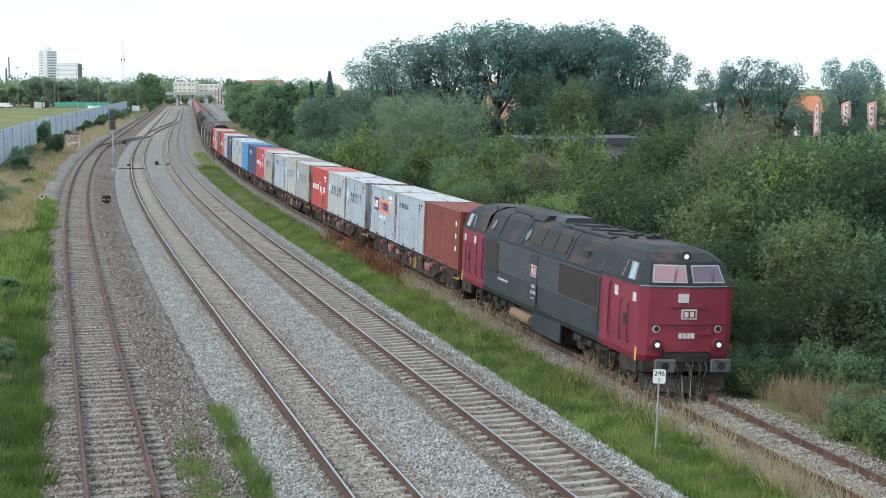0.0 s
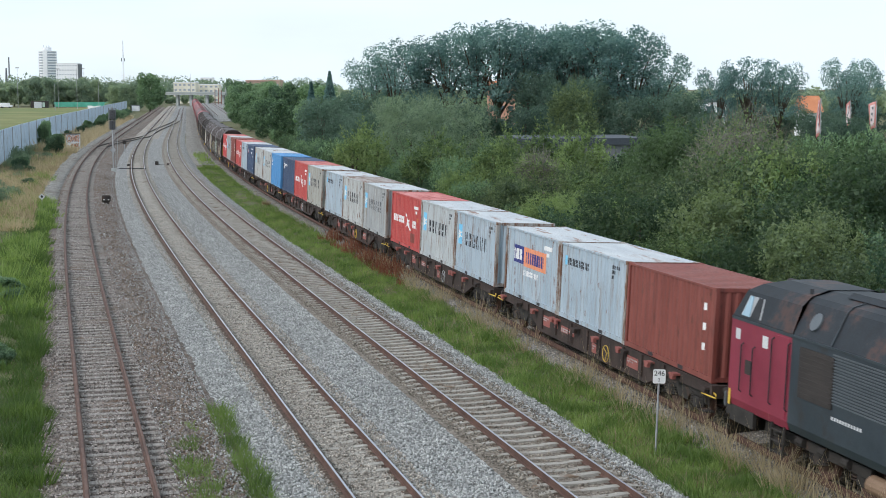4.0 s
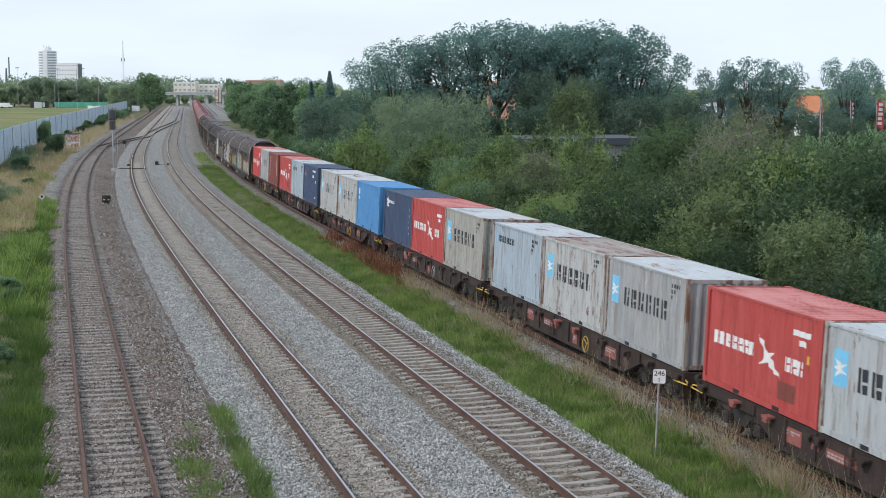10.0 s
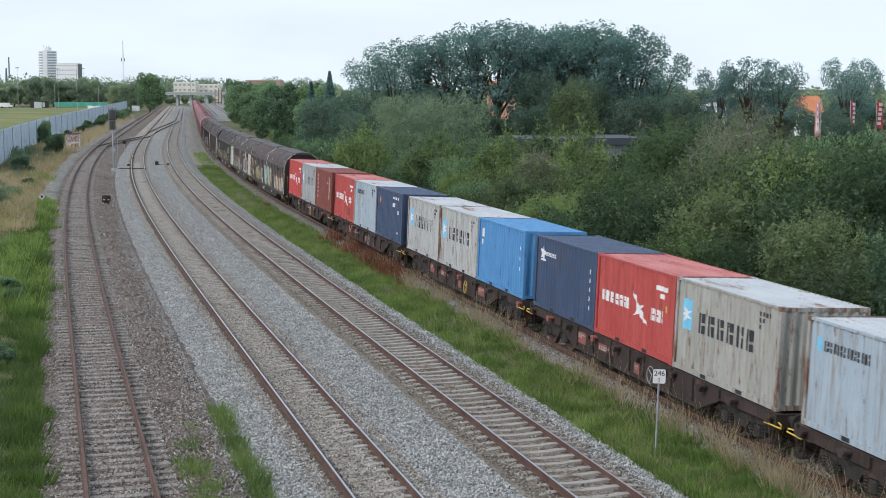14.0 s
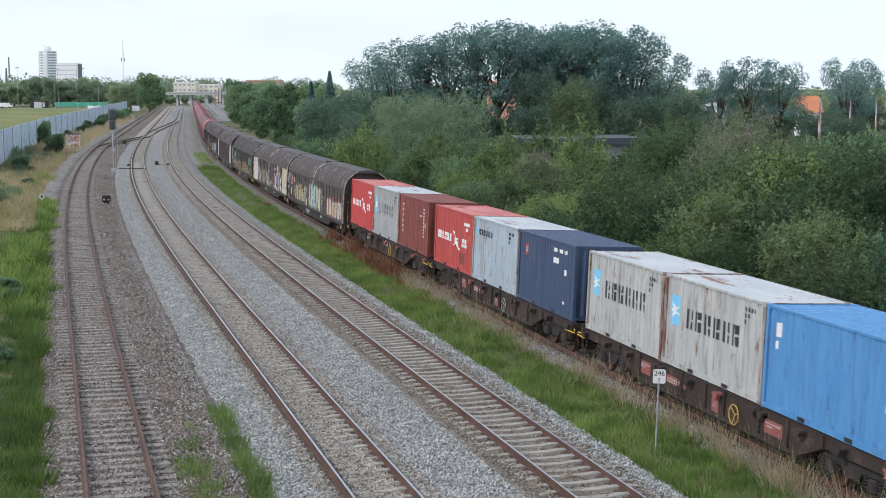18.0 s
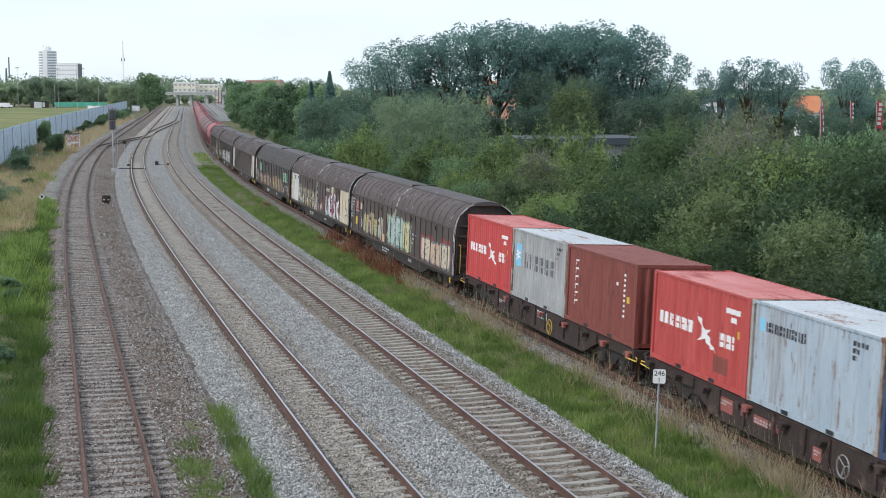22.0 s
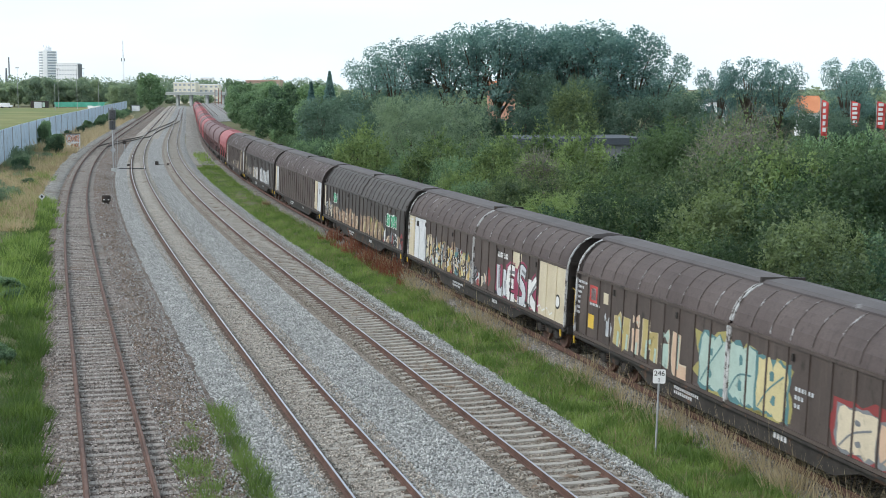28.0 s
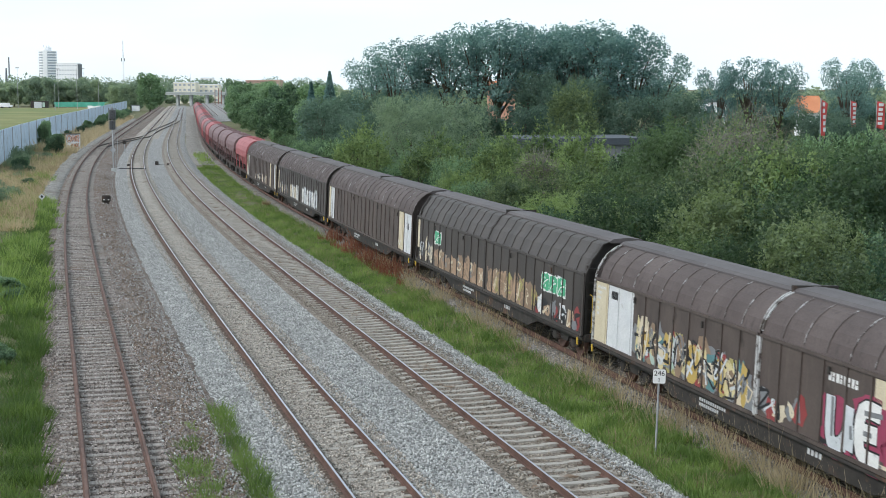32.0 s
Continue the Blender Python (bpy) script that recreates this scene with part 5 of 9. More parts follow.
def graffiti(parent, rnd, x0, x1, z0, z1, fills, back, n, outline="black", lift=0.004):
    w = (x1 - x0) / n
    face = lambda x, z: -1.42
    if back:
        painted("graffiti_shadow", [blob(rnd, x0 + w * (k + 0.5), z0 - 0.05, w * 1.25, (z1 - z0) * rnd.uniform(0.95, 1.15), 0.2) for k in range(n)], SPRAY[back], parent, face, lift)
    for k in range(n):
        h = (z1 - z0) * rnd.uniform(0.72, 1.08)
        cx = x0 + w * (k + 0.5) + rnd.uniform(-0.1, 0.1) * w
        zb = z0 + rnd.uniform(0, 0.12) * (z1 - z0)
        lean = rnd.uniform(-0.25, 0.25)
        st = w * rnd.uniform(0.2, 0.3)
        path = [(cx - w * 0.36, zb), (cx - w * rnd.uniform(0.3, 0.42), zb + h * 0.55), (cx - w * 0.22 + lean * w, zb + h * rnd.uniform(0.85, 1.0)), (cx + rnd.uniform(-0.1, 0.1) * w, zb + h * rnd.uniform(0.25, 0.8)), (cx + w * 0.2 + lean * w * 0.5, zb + h * rnd.uniform(0.75, 1.05)), (cx + w * rnd.uniform(0.28, 0.42), zb + h * 0.45), (cx + w * rnd.uniform(0.2, 0.42), zb + h * rnd.uniform(0.0, 0.15))]
        painted("graffiti_fill", [blob(rnd, cx, zb - 0.03, w * 1.0, h * rnd.uniform(0.72, 0.92), 0.24, 14)], SPRAY[fills[(k + 1) % len(fills)]] if rnd.random() < 0.55 else SPRAY[back or outline], parent, face, lift + 0.001, step=0.2)
        painted("graffiti_outline", stroke(path, st * 0.5 + 0.05), SPRAY[outline], parent, face, lift + 0.004, step=0.12, overlap=True)
        painted("graffiti_letter", stroke(path, st * 0.5), SPRAY[fills[k % len(fills)]], parent, face, lift + 0.008, step=0.12, overlap=True)
        if rnd.random() < 0.5:
            painted("graffiti_spot", [blob(rnd, cx + w * rnd.uniform(-0.3, 0.3), zb + h * rnd.uniform(0.1, 0.8), w * 0.22, h * 0.12, 0.2, 8)], SPRAY[rnd.choice(("white", "black", fills[0]))], parent, face, lift + 0.012, step=0.2)


ROUND = [(1.42, 0.98), (1.42, 3.0), (1.40, 3.12), (1.33, 3.38), (1.2, 3.62), (1.02, 3.83), (0.80, 4.0), (0.58, 4.1)]
HIPPED = [(1.42, 0.98), (1.42, 2.92), (1.38, 3.0), (1.18, 3.5), (1.05, 3.66), (0.86, 3.98), (0.8, 4.02), (0.58, 4.1)]


def sheet(profile, x0, x1, sign):
    vs, fs = [], []
    n = len(profile)
    for x in (x0, x1):
        vs += [(x, sign * y, z) for y, z in profile]
    for k in range(n - 1):
        f = (k, k + 1, n + k + 1, n + k)
        fs.append(f if sign < 0 else f[::-1])
    return vs, fs


def rib_band(profile, x, half, proud, sign=-1):
    vs, fs = [], []
    for xx in (x - half, x + half):
        for y, z in profile:
            vs.append((xx, sign * (y + proud), z + proud * 0.5))
    n = len(profile)
    inner = len(vs)
    for xx in (x - half, x + half):
        for y, z in profile:
            vs.append((xx, sign * (y - 0.01), z - 0.005))
    for k in range(n - 1):
        fs.append((k, k + 1, n + k + 1, n + k))
        fs.append((k, inner + k, inner + k + 1, k + 1))
        fs.append((n + k, n + k + 1, inner + n + k + 1, inner + n + k))
    return vs, fs


def sliding_wagon(s12, seed, label, paint, roof, profile, pale_seams, panels, art, ribs=11):
    rnd = random.Random(seed)
    root = empty("sliding_wall_wagon", label=label, category="railway wagon", group="sliding-wall wagons")
    e = 11.3
    arch = profile[2:]
    for sgn in (-1, 1):
        for a, b in ((-e + 0.18, -0.06), (0.06, e - 0.18)):
            wall = part("sliding_wall", sheet(profile[:2], a, b, sgn), paint, root)
            part("roof_sheet", sheet(profile[1:], a, b, sgn), roof, root)
            if sgn < 0:
                step = (b - a) / ribs
                for k in range(ribs + 1):
                    x = a + step * k
                    edge = k in (0, ribs)
                    mat = M_SEAM if edge and pale_seams else paint
                    if not edge:
                        mat = next((M_CREAM if kd == "cream" else M_OFFWHITE for kd, p0, q0, p1, q1 in panels if kd in ("cream", "white") and q1 - q0 > 1.2 and p0 - 0.06 < x < p1 + 0.06), paint)
                    part("wall_rib", boxes((x - (0.045 if edge else 0.03), x + (0.045 if edge else 0.03), -1.47 if edge else -1.455, -1.41, 1.0, 2.99)), mat, wall)
                    part("roof_rib", rib_band(profile[2:], x + 0.02, 0.028 if edge else 0.022, 0.035 if edge else 0.022), M_SEAM if edge and pale_seams else M_SCUFF if roof is M_HAB_ROOF else roof, root)
                part("lower_rail", boxes((a, b, -1.475, -1.40, 0.96, 1.05)), paint, wall)
                part("eaves_rail", boxes((a, b, -1.465, -1.40, 2.98, 3.06)), paint, wall)
                for q in (0.3, 0.72):
                    xx = a + (b - a) * q
                    part("latch", boxes((xx - 0.04, xx + 0.04, -1.5, -1.46, 2.68, 2.86)), M_DARK, wall)
    part("roof_ridge", prism(bmesh.new(), [(-0.62, 4.06), (-0.62, 4.13), (-0.5, 4.2), (0, 4.25), (0.5, 4.2), (0.62, 4.13), (0.62, 4.06)], -e + 0.1, e - 0.1), M_RIDGE, root, "grey roof ridge")
    part("ridge_joint", boxes((-0.05, 0.05, -0.63, 0.63, 4.09, 4.262)), M_DARK, root)
    outline = [(y, z) for y, z in profile] + [(-y, z) for y, z in reversed(profile)]
    for s in (-1, 1):
        x0, x1 = sorted((s * (e - 0.5), s * (e - 0.4)))
        part("end_wall", prism(bmesh.new(), [(y * 0.985, z - 0.02) for y, z in outline], x0, x1), paint, root)
        big, small = profile, [(y - 0.10, min(z, 4.0) - (0.0 if z < 3 else 0.08)) for y, z in profile]
        vs, fs = [], []
        n = len(outline)
        for xx in (s * (e - 0.14), s * (e - 0.5)):
            vs += [(xx, y, z) for y, z in outline]
        for k in range(n - 1):
            fs.append((k, k + 1, n + k + 1, n + k))
        part("end_hood", (vs, fs), roof, root)
        for sg in (-1, 1):
            part("end_arch", rib_band(profile, s * (e - 0.16), 0.032, 0.03, sg), M_SEAM if pale_seams else paint, root)
        for z in (1.35, 1.75, 2.2, 2.65, 3.1):
            part("end_beam", boxes((*sorted((s * (e - 0.4), s * (e - 0.26))), -1.36, 1.36, z, z + 0.09)), paint, root)
        for y in (-1.3, -0.5, 0.5, 1.3):
            part("end_post", boxes((*sorted((s * (e - 0.4), s * (e - 0.22))), y - 0.05, y + 0.05, 1.0, 3.3)), paint, root)
        part("end_rail", tube(bmesh.new(), [(s * (e + 0.02), -1.2, 1.1), (s * (e + 0.06), -1.2, 1.2), (s * (e + 0.06), -1.2, 2.3), (s * (e - 0.2), -1.2, 2.35)], 0.012, 6), M_YELLOW, root, "yellow grab rail")
        part("headstock", boxes((*sorted((s * (e - 0.25), s * (e - 0.05))), -1.35, 1.35, 0.78, 1.02)), M_DARK, root)
        buffers(root, s * (e - 0.12), s)
        part("warning_handle", tube(bmesh.new(), [(s * (e - 0.35), -1.5, 0.66), (s * (e - 0.35), -1.52, 0.9)], 0.035, 6), M_YELLOW, root, "yellow coupling handle")
    for sg in (-1, 1):
        bm = bmesh.new()
        plate(bm, [(-e + 0.1, 0.96), (e - 0.1, 0.96), (e - 0.1, 0.76), (6.3, 0.72), (5.2, 0.4), (-5.2, 0.4), (-6.3, 0.72), (-e + 0.1, 0.76)], *sorted((sg * 1.18, sg * 1.3)))
        part("side_sill", bm, M_DARK, root)
        part("running_rail", boxes((-e + 0.1, e - 0.1, *sorted((sg * 1.3, sg * 1.46)), 0.86, 0.94)), M_DARK, root)
    face = lambda x, z: -1.302
    painted("sill_marking", small_bars(-3.4, 0.66, 1.6, 0.09, 12, 2), M_OFFWHITE, root, face, 0.006)
    painted("sill_marking", small_bars(2.4, 0.62, 0.7, 0.14, 4), M_OFFWHITE, root, face, 0.006)
    part("floor", boxes((-e + 0.3, e - 0.3, -1.2, 1.2, 0.84, 0.96)), M_DARK, root)
    for x in (-8.5, 8.5):
        bogie(root, x, keyed=False)
    face = lambda x, z: -1.42
    for kind, x0, z0, x1, z1 in panels:
        mat = {"cream": M_CREAM, "white": M_OFFWHITE, "yellow": M_YELLOW, "red": P_RED, "text": M_OFFWHITE, "dark": M_BLACK}[kind]
        if kind == "text":
            painted("stencil_marking", small_bars(x0, z1, x1 - x0, 0.085, 7, max(1, int((z1 - z0) / 0.17)), 2.0), mat, root, face, 0.009)
        else:
            painted("painted_panel", [rect(x0, z0, x1, z1)], mat, root, face, 0.005)
    art(root, rnd)
    MOVERS.append((root, s12, 0.0, 17.0))
    return root


LETTERS = {"N": [[(0, 0), (0.05, 1)], [(0.05, 1), (0.9, 0)], [(0.9, 0), (1, 1.05)]], "I": [[(0.5, 0), (0.5, 0.72)], [(0.5, 0.92), (0.5, 1.02)]],
           "H": [[(0.05, 0), (0.1, 1)], [(0.9, 0), (0.9, 0.75)], [(0.1, 0.42), (0.5, 0.5), (0.9, 0.42)]], "L": [[(0.1, 1.05), (0.1, 0.1), (1.0, 0)]],
           "U": [[(0, 1.1), (0.05, 0.2), (0.4, 0.0), (0.8, 0.3), (0.9, 1.0)], [(0.9, 0.6), (0.95, 0)]], "E": [[(0.9, 0.95), (0.1, 0.9), (0.1, 0.1), (0.95, 0.0)], [(0.1, 0.5), (0.8, 0.52)]],
           "S": [[(0.95, 0.9), (0.4, 1.0), (0.1, 0.7), (0.8, 0.4), (0.7, 0.05), (0, 0)]], "K": [[(0.1, 0), (0.15, 1)], [(1.0, 1.05), (0.2, 0.45), (1.05, 0)]]}


def sprayed_word(parent, text, x0, x1, z0, z1, fills, outline, back, half, rnd, shade=None):
    """Fat sprayed letters with an outline and a cloud of paint behind them."""
    face = lambda x, z: -1.42
    w = (x1 - x0) / len(text)
    if back:
        painted("graffiti_shadow", [blob(rnd, x0 + w * (k + 0.5), z0 - 0.12, w * 1.15, (z1 - z0) * rnd.uniform(0.75, 1.12), 0.34, 18) for k in range(len(text))], SPRAY[back], parent, face, 0.004)
    for layer, extra, name in ((-1, 0.13, "graffiti_halo"), (0, 0.045, "graffiti_outline"), (1, 0.0, "graffiti_letter")):
        if layer < 0 and not back:
            continue
        for k, c in enumerate(text):
            for line in LETTERS[c]:
                path = [(x0 + w * (k + 0.14 + 0.72 * u), z0 + (z1 - z0) * (v * (0.92 + 0.1 * ((k * 7) % 3 - 1)))) for u, v in line]
                if len(path) == 2:
                    path.insert(1, (0.5 * (path[0][0] + path[1][0]) + 0.03, 0.5 * (path[0][1] + path[1][1])))
                painted(name, stroke(path, half + extra), SPRAY[fills[k % len(fills)] if layer > 0 else outline if layer == 0 else back], parent, face, 0.0085 + 0.0035 * layer, step=0.12, overlap=True)
                if layer > 0 and shade:
                    low = [(x + half * 0.45, z - 0.02) for x, z in path[:2]]
                    painted("graffiti_shade", stroke(low, half * 0.3), SPRAY[shade], parent, face, 0.016, step=0.12, overlap=True)


def fat_letters(parent, rnd, x0, x1, z0, z1, n, fills, outline, back):
    """Swollen overlapping letters, too wild to read."""
    face = lambda x, z: -1.42
    w = (x1 - x0) / n
    if back:
        painted("graffiti_shadow", [blob(rnd, x0 + w * (k + 0.5), z0 - 0.1, w * 1.25, (z1 - z0) * rnd.uniform(1.0, 1.2), 0.28, 18) for k in range(n)], SPRAY[back], parent, face, 0.004)
    for k in range(n):
        cx, h = x0 + w * (k + 0.5), (z1 - z0) * rnd.uniform(0.85, 1.05)
        for dx in (-0.22, 0.22):
            painted("graffiti_outline", [blob(rnd, cx + dx * w, z0, w * 0.62, h, 0.14, 16)], SPRAY[outline], parent, face, 0.007 + 0.001 * (dx > 0), step=0.2)
            painted("graffiti_letter", [blob(rnd, cx + dx * w, z0 + 0.05, w * 0.5, h - 0.1, 0.14, 16)], SPRAY[fills[k % len(fills)]], parent, face, 0.011 + 0.001 * (dx > 0), step=0.2)
        for z in (0.22, 0.62):
            painted("graffiti_spot", [blob(rnd, cx + rnd.uniform(-0.08, 0.08) * w, z0 + h * z, w * 0.13, h * rnd.uniform(0.12, 0.2), 0.3, 9)], SPRAY[outline], parent, face, 0.016, step=0.2)
        painted("graffiti_line", stroke([(cx - w * 0.4, z0 + h * 0.1), (cx - w * 0.1, z0 + h * 0.45), (cx + w * 0.35, z0 + h * rnd.uniform(0.5, 0.95))], 0.025), SPRAY[outline], parent, face, 0.018, step=0.2, overlap=True)


def tangle(parent, rnd, x0, x1, z0, z1, colours, n, lines=("black", "silver", "black", "cream", "grey")):
    """A tangle of faded strokes and patches."""
    face = lambda x, z: -1.42
    for k in range(n):
        cx = x0 + (x1 - x0) * (k + rnd.random()) / n
        h = (z1 - z0) * rnd.uniform(0.35, 0.95)
        zb = z0 + (z1 - z0 - h) * rnd.uniform(0, 0.6)
        w = rnd.uniform(0.4, 0.8)
        painted("graffiti_fill", [blob(rnd, cx, zb, w, h * 0.9, 0.3, 12)], SPRAY[colours[k % len(colours)]], parent, face, 0.004 + 0.0004 * (k % 5), step=0.2)
        path = [(cx - w * rnd.uniform(0.2, 0.7), zb + h * rnd.random()) for _ in range(1)] + [(cx + w * rnd.uniform(-0.6, 0.6), zb + h * rnd.random()) for _ in range(4)]
        painted("graffiti_line", stroke(path, rnd.uniform(0.025, 0.05)), SPRAY[lines[k % len(lines)]], parent, face, 0.010 + 0.0005 * (k % 4), step=0.15, overlap=True)


def wash(parent, rnd, x0, x1, z0, z1, colours, n):
    """Faded fills that run into each other."""
    face = lambda x, z: -1.42
    w = (x1 - x0) / n
    for k in range(n):
        painted("graffiti_shadow", [blob(rnd, x0 + w * (k + 0.5), z0, w * 1.3, (z1 - z0) * rnd.uniform(0.7, 1.05), 0.28, 20)], SPRAY[colours[k % len(colours)]], parent, face, 0.002 + 0.0006 * (k % 3), step=0.2)


def art_one(root, r):
    sprayed_word(root, "NIHIL", -7.7, -2.3, 1.18, 2.3, ["gold", "salmon", "gold", "mint", "salmon"], "cream", None, 0.23, r, "mint")
    fat_letters(root, r, -1.7, 3.2, 1.1, 2.6, 3, ["mint", "mint", "pale_yellow"], "teal", "olive")
    fat_letters(root, r, 5.4, 10.5, 1.08, 2.25, 3, ["cream", "salmon", "cream"], "grey", "red")
    face = lambda x, z: -1.42
    painted("graffiti_tag", [squiggle(r, -8.3, 1.4, 0.6, 0.7, 0.12), blob(r, -8.25, 1.3, 0.4, 0.5)], SPRAY["silver"], root, face, 0.008)
    painted("graffiti_tag", small_bars(3.5, 2.0, 0.9, 0.1, 6, 3, 2.0), SPRAY["silver"], root, face, 0.008)


def art_two(root, r):
    wash(root, r, -7.8, -0.3, 1.06, 2.25, ["grey", "tan", "grey", "olive"], 9)
    tangle(root, r, -7.7, -0.4, 1.06, 2.45, ["grey", "pale_yellow", "teal", "cream", "ochre", "grey", "red", "mint", "pale_yellow", "tan"], 46, ("black", "grey", "black", "cream", "black", "silver"))
    tangle(root, r, 0.4, 2.2, 1.08, 2.1, ["grey", "red", "cream"], 5)
    sprayed_word(root, "UESK", 3.3, 8.2, 1.15, 2.35, ["silver", "white"], "black", "magenta", 0.19, r, "grey")
    tangle(root, r, 3.0, 8.4, 1.05, 1.35, ["grey", "cream", "magenta"], 9)
    face = lambda x, z: -1.42
    painted("graffiti_tag", block_marks(3.3, 2.55, 1.3, 0.2, 4, 0.3, 5), SPRAY["white"], root, face, 0.008)
    painted("graffiti_tag", [squiggle(r, 9.0, 1.2, 1.6, 0.25, 0.06)], SPRAY["white"], root, face, 0.012)
    painted("round_label", [star(10.3, 1.75, 0.26, 12, 0.97)], M_BLACK, root, face, 0.010)
    painted("round_label", [star(10.3, 1.75, 0.19, 12, 0.97)], SPRAY["white"], root, face, 0.014)


def art_three(root, r):
    soft = ("peach", "tan", "cream", "tan")
    wash(root, r, -7.8, -0.4, 1.02, 1.85, ["tan", "peach"], 8)
    tangle(root, r, -7.7, -0.4, 1.02, 2.15, ["tan", "peach", "tan", "peach", "grey"], 19, soft)
    wash(root, r, 0.6, 6.2, 1.02, 1.9, ["peach", "tan"], 6)
    tangle(root, r, 0.6, 6.2, 1.02, 2.3, ["tan", "peach", "tan", "olive"], 16, soft)
    fat_letters(root, r, 6.9, 9.4, 1.95, 2.7, 3, ["green"], "white", None)
    tangle(root, r, 6.3, 10.9, 1.02, 1.9, ["red", "white", "black", "peach", "grey"], 11)
    fat_letters(root, r, -7.9, -6.8, 2.05, 2.7, 1, ["green"], "white", None)
    tangle(root, r, -10.7, -8.2, 1.05, 2.3, ["cream", "grey"], 5)


def art_four(root, r):
    face = lambda x, z: -1.42
    painted("graffiti_tag", [squiggle(r, 8.6, 1.2, 0.9, 0.4, 0.06)], SPRAY["white"], root, face, 0.008)


def art_five(root, r):
    tangle(root, r, -10.6, -6.0, 1.05, 2.0, ["tan", "cream", "grey"], 10)
    fat_letters(root, r, -4.6, -0.6, 1.05, 2.1, 4, ["cream", "white"], "grey", None)
    fat_letters(root, r, 0.9, 7.6, 1.05, 2.3, 6, ["white", "silver"], "grey", None)


def art_six(root, r):
    tangle(root, r, -4.0, 4.5, 1.05, 1.9, ["cream", "tan", "white"], 14)


SLIDERS = [
    ("dull brown sliding-wall wagon with pale mint and yellow graffiti", M_HAB, M_HAB_ROOF, ROUND, True, [("text", -11.0, 1.5, -10.1, 2.7), ("red", -9.95, 2.2, -9.3, 2.75), ("white", -9.83, 2.28, -9.42, 2.67), ("yellow", -10.0, 1.35, -9.5, 1.8), ("text", -9.9, 1.9, -9.0, 2.1), ("cream", -8.75, 2.3, -8.35, 2.65)], art_one),
    ("brown sliding-wall wagon with cream end panels and silver graffiti", M_HAB, M_HAB_ROOF, ROUND, True, [("cream", -11.05, 1.05, -10.0, 2.95), ("white", -9.96, 1.05, -7.95, 2.95), ("dark", -9.75, 2.55, -9.2, 2.8), ("text", -10.9, 1.6, -10.2, 2.75), ("cream", 5.2, 2.35, 6.2, 2.95), ("cream", 8.3, 1.05, 11.05, 2.95)], art_two),
    ("dark grey-brown sliding-wall wagon with tan and green graffiti", M_HAB_DARK, M_HAB_DARK, HIPPED, False, [("cream", -11.0, 1.6, -10.65, 2.9)], art_three),
    ("plain brown sliding-wall wagon with chalky white ends", M_HAB, M_HAB_ROOF, ROUND, False, [("cream", -11.05, 1.05, -10.5, 2.95), ("white", -10.4, 1.15, -9.9, 2.95), ("white", -9.8, 1.05, -9.2, 2.95), ("cream", 8.3, 1.1, 9.3, 2.95), ("white", 9.5, 1.05, 11.0, 2.95), ("dark", 9.9, 2.2, 10.4, 2.5)], art_four),
    ("grimy brown sliding-wall wagon with white graffiti", M_HAB_DARK, M_HAB_ROOF, ROUND, False, [("cream", -11.0, 1.3, -10.6, 2.7)], art_five),
    ("brown sliding-wall wagon with pale upright panels", M_HAB, M_HAB_ROOF, ROUND, False, [("cream", -11.0, 1.05, -10.3, 2.95), ("white", -9.9, 1.05, -9.4, 2.9), ("cream", 6.6, 1.05, 7.3, 2.95), ("white", 9.5, 1.05, 10.1, 2.95), ("cream", 10.4, 1.05, 10.9, 2.95)], art_six),
]
_s = TRAIN_S
for _k, (_label, _p, _r, _prof, _seam, _pan, _art) in enumerate(SLIDERS):
    sliding_wagon(_s + 11.62, 40 + _k, _label, _p, _r, _prof, _seam, _pan, _art)
    _s += 23.24

# ---- hopper wagons ----
P_HOP = [surface("dusty_red_hopper_paint", (0.29, 0.08, 0.085), (0.37, 0.12, 0.125), 0.7, 0.6, fine=20, stain=(0.25, 0.07, 0.06), stain_scale=1, stain_at=0.6),
         surface("dull_brown_hopper_paint", (0.13, 0.075, 0.075), (0.19, 0.11, 0.11), 0.7, 0.6, fine=20, stain=(0.08, 0.05, 0.05), stain_scale=1, stain_at=0.6)]


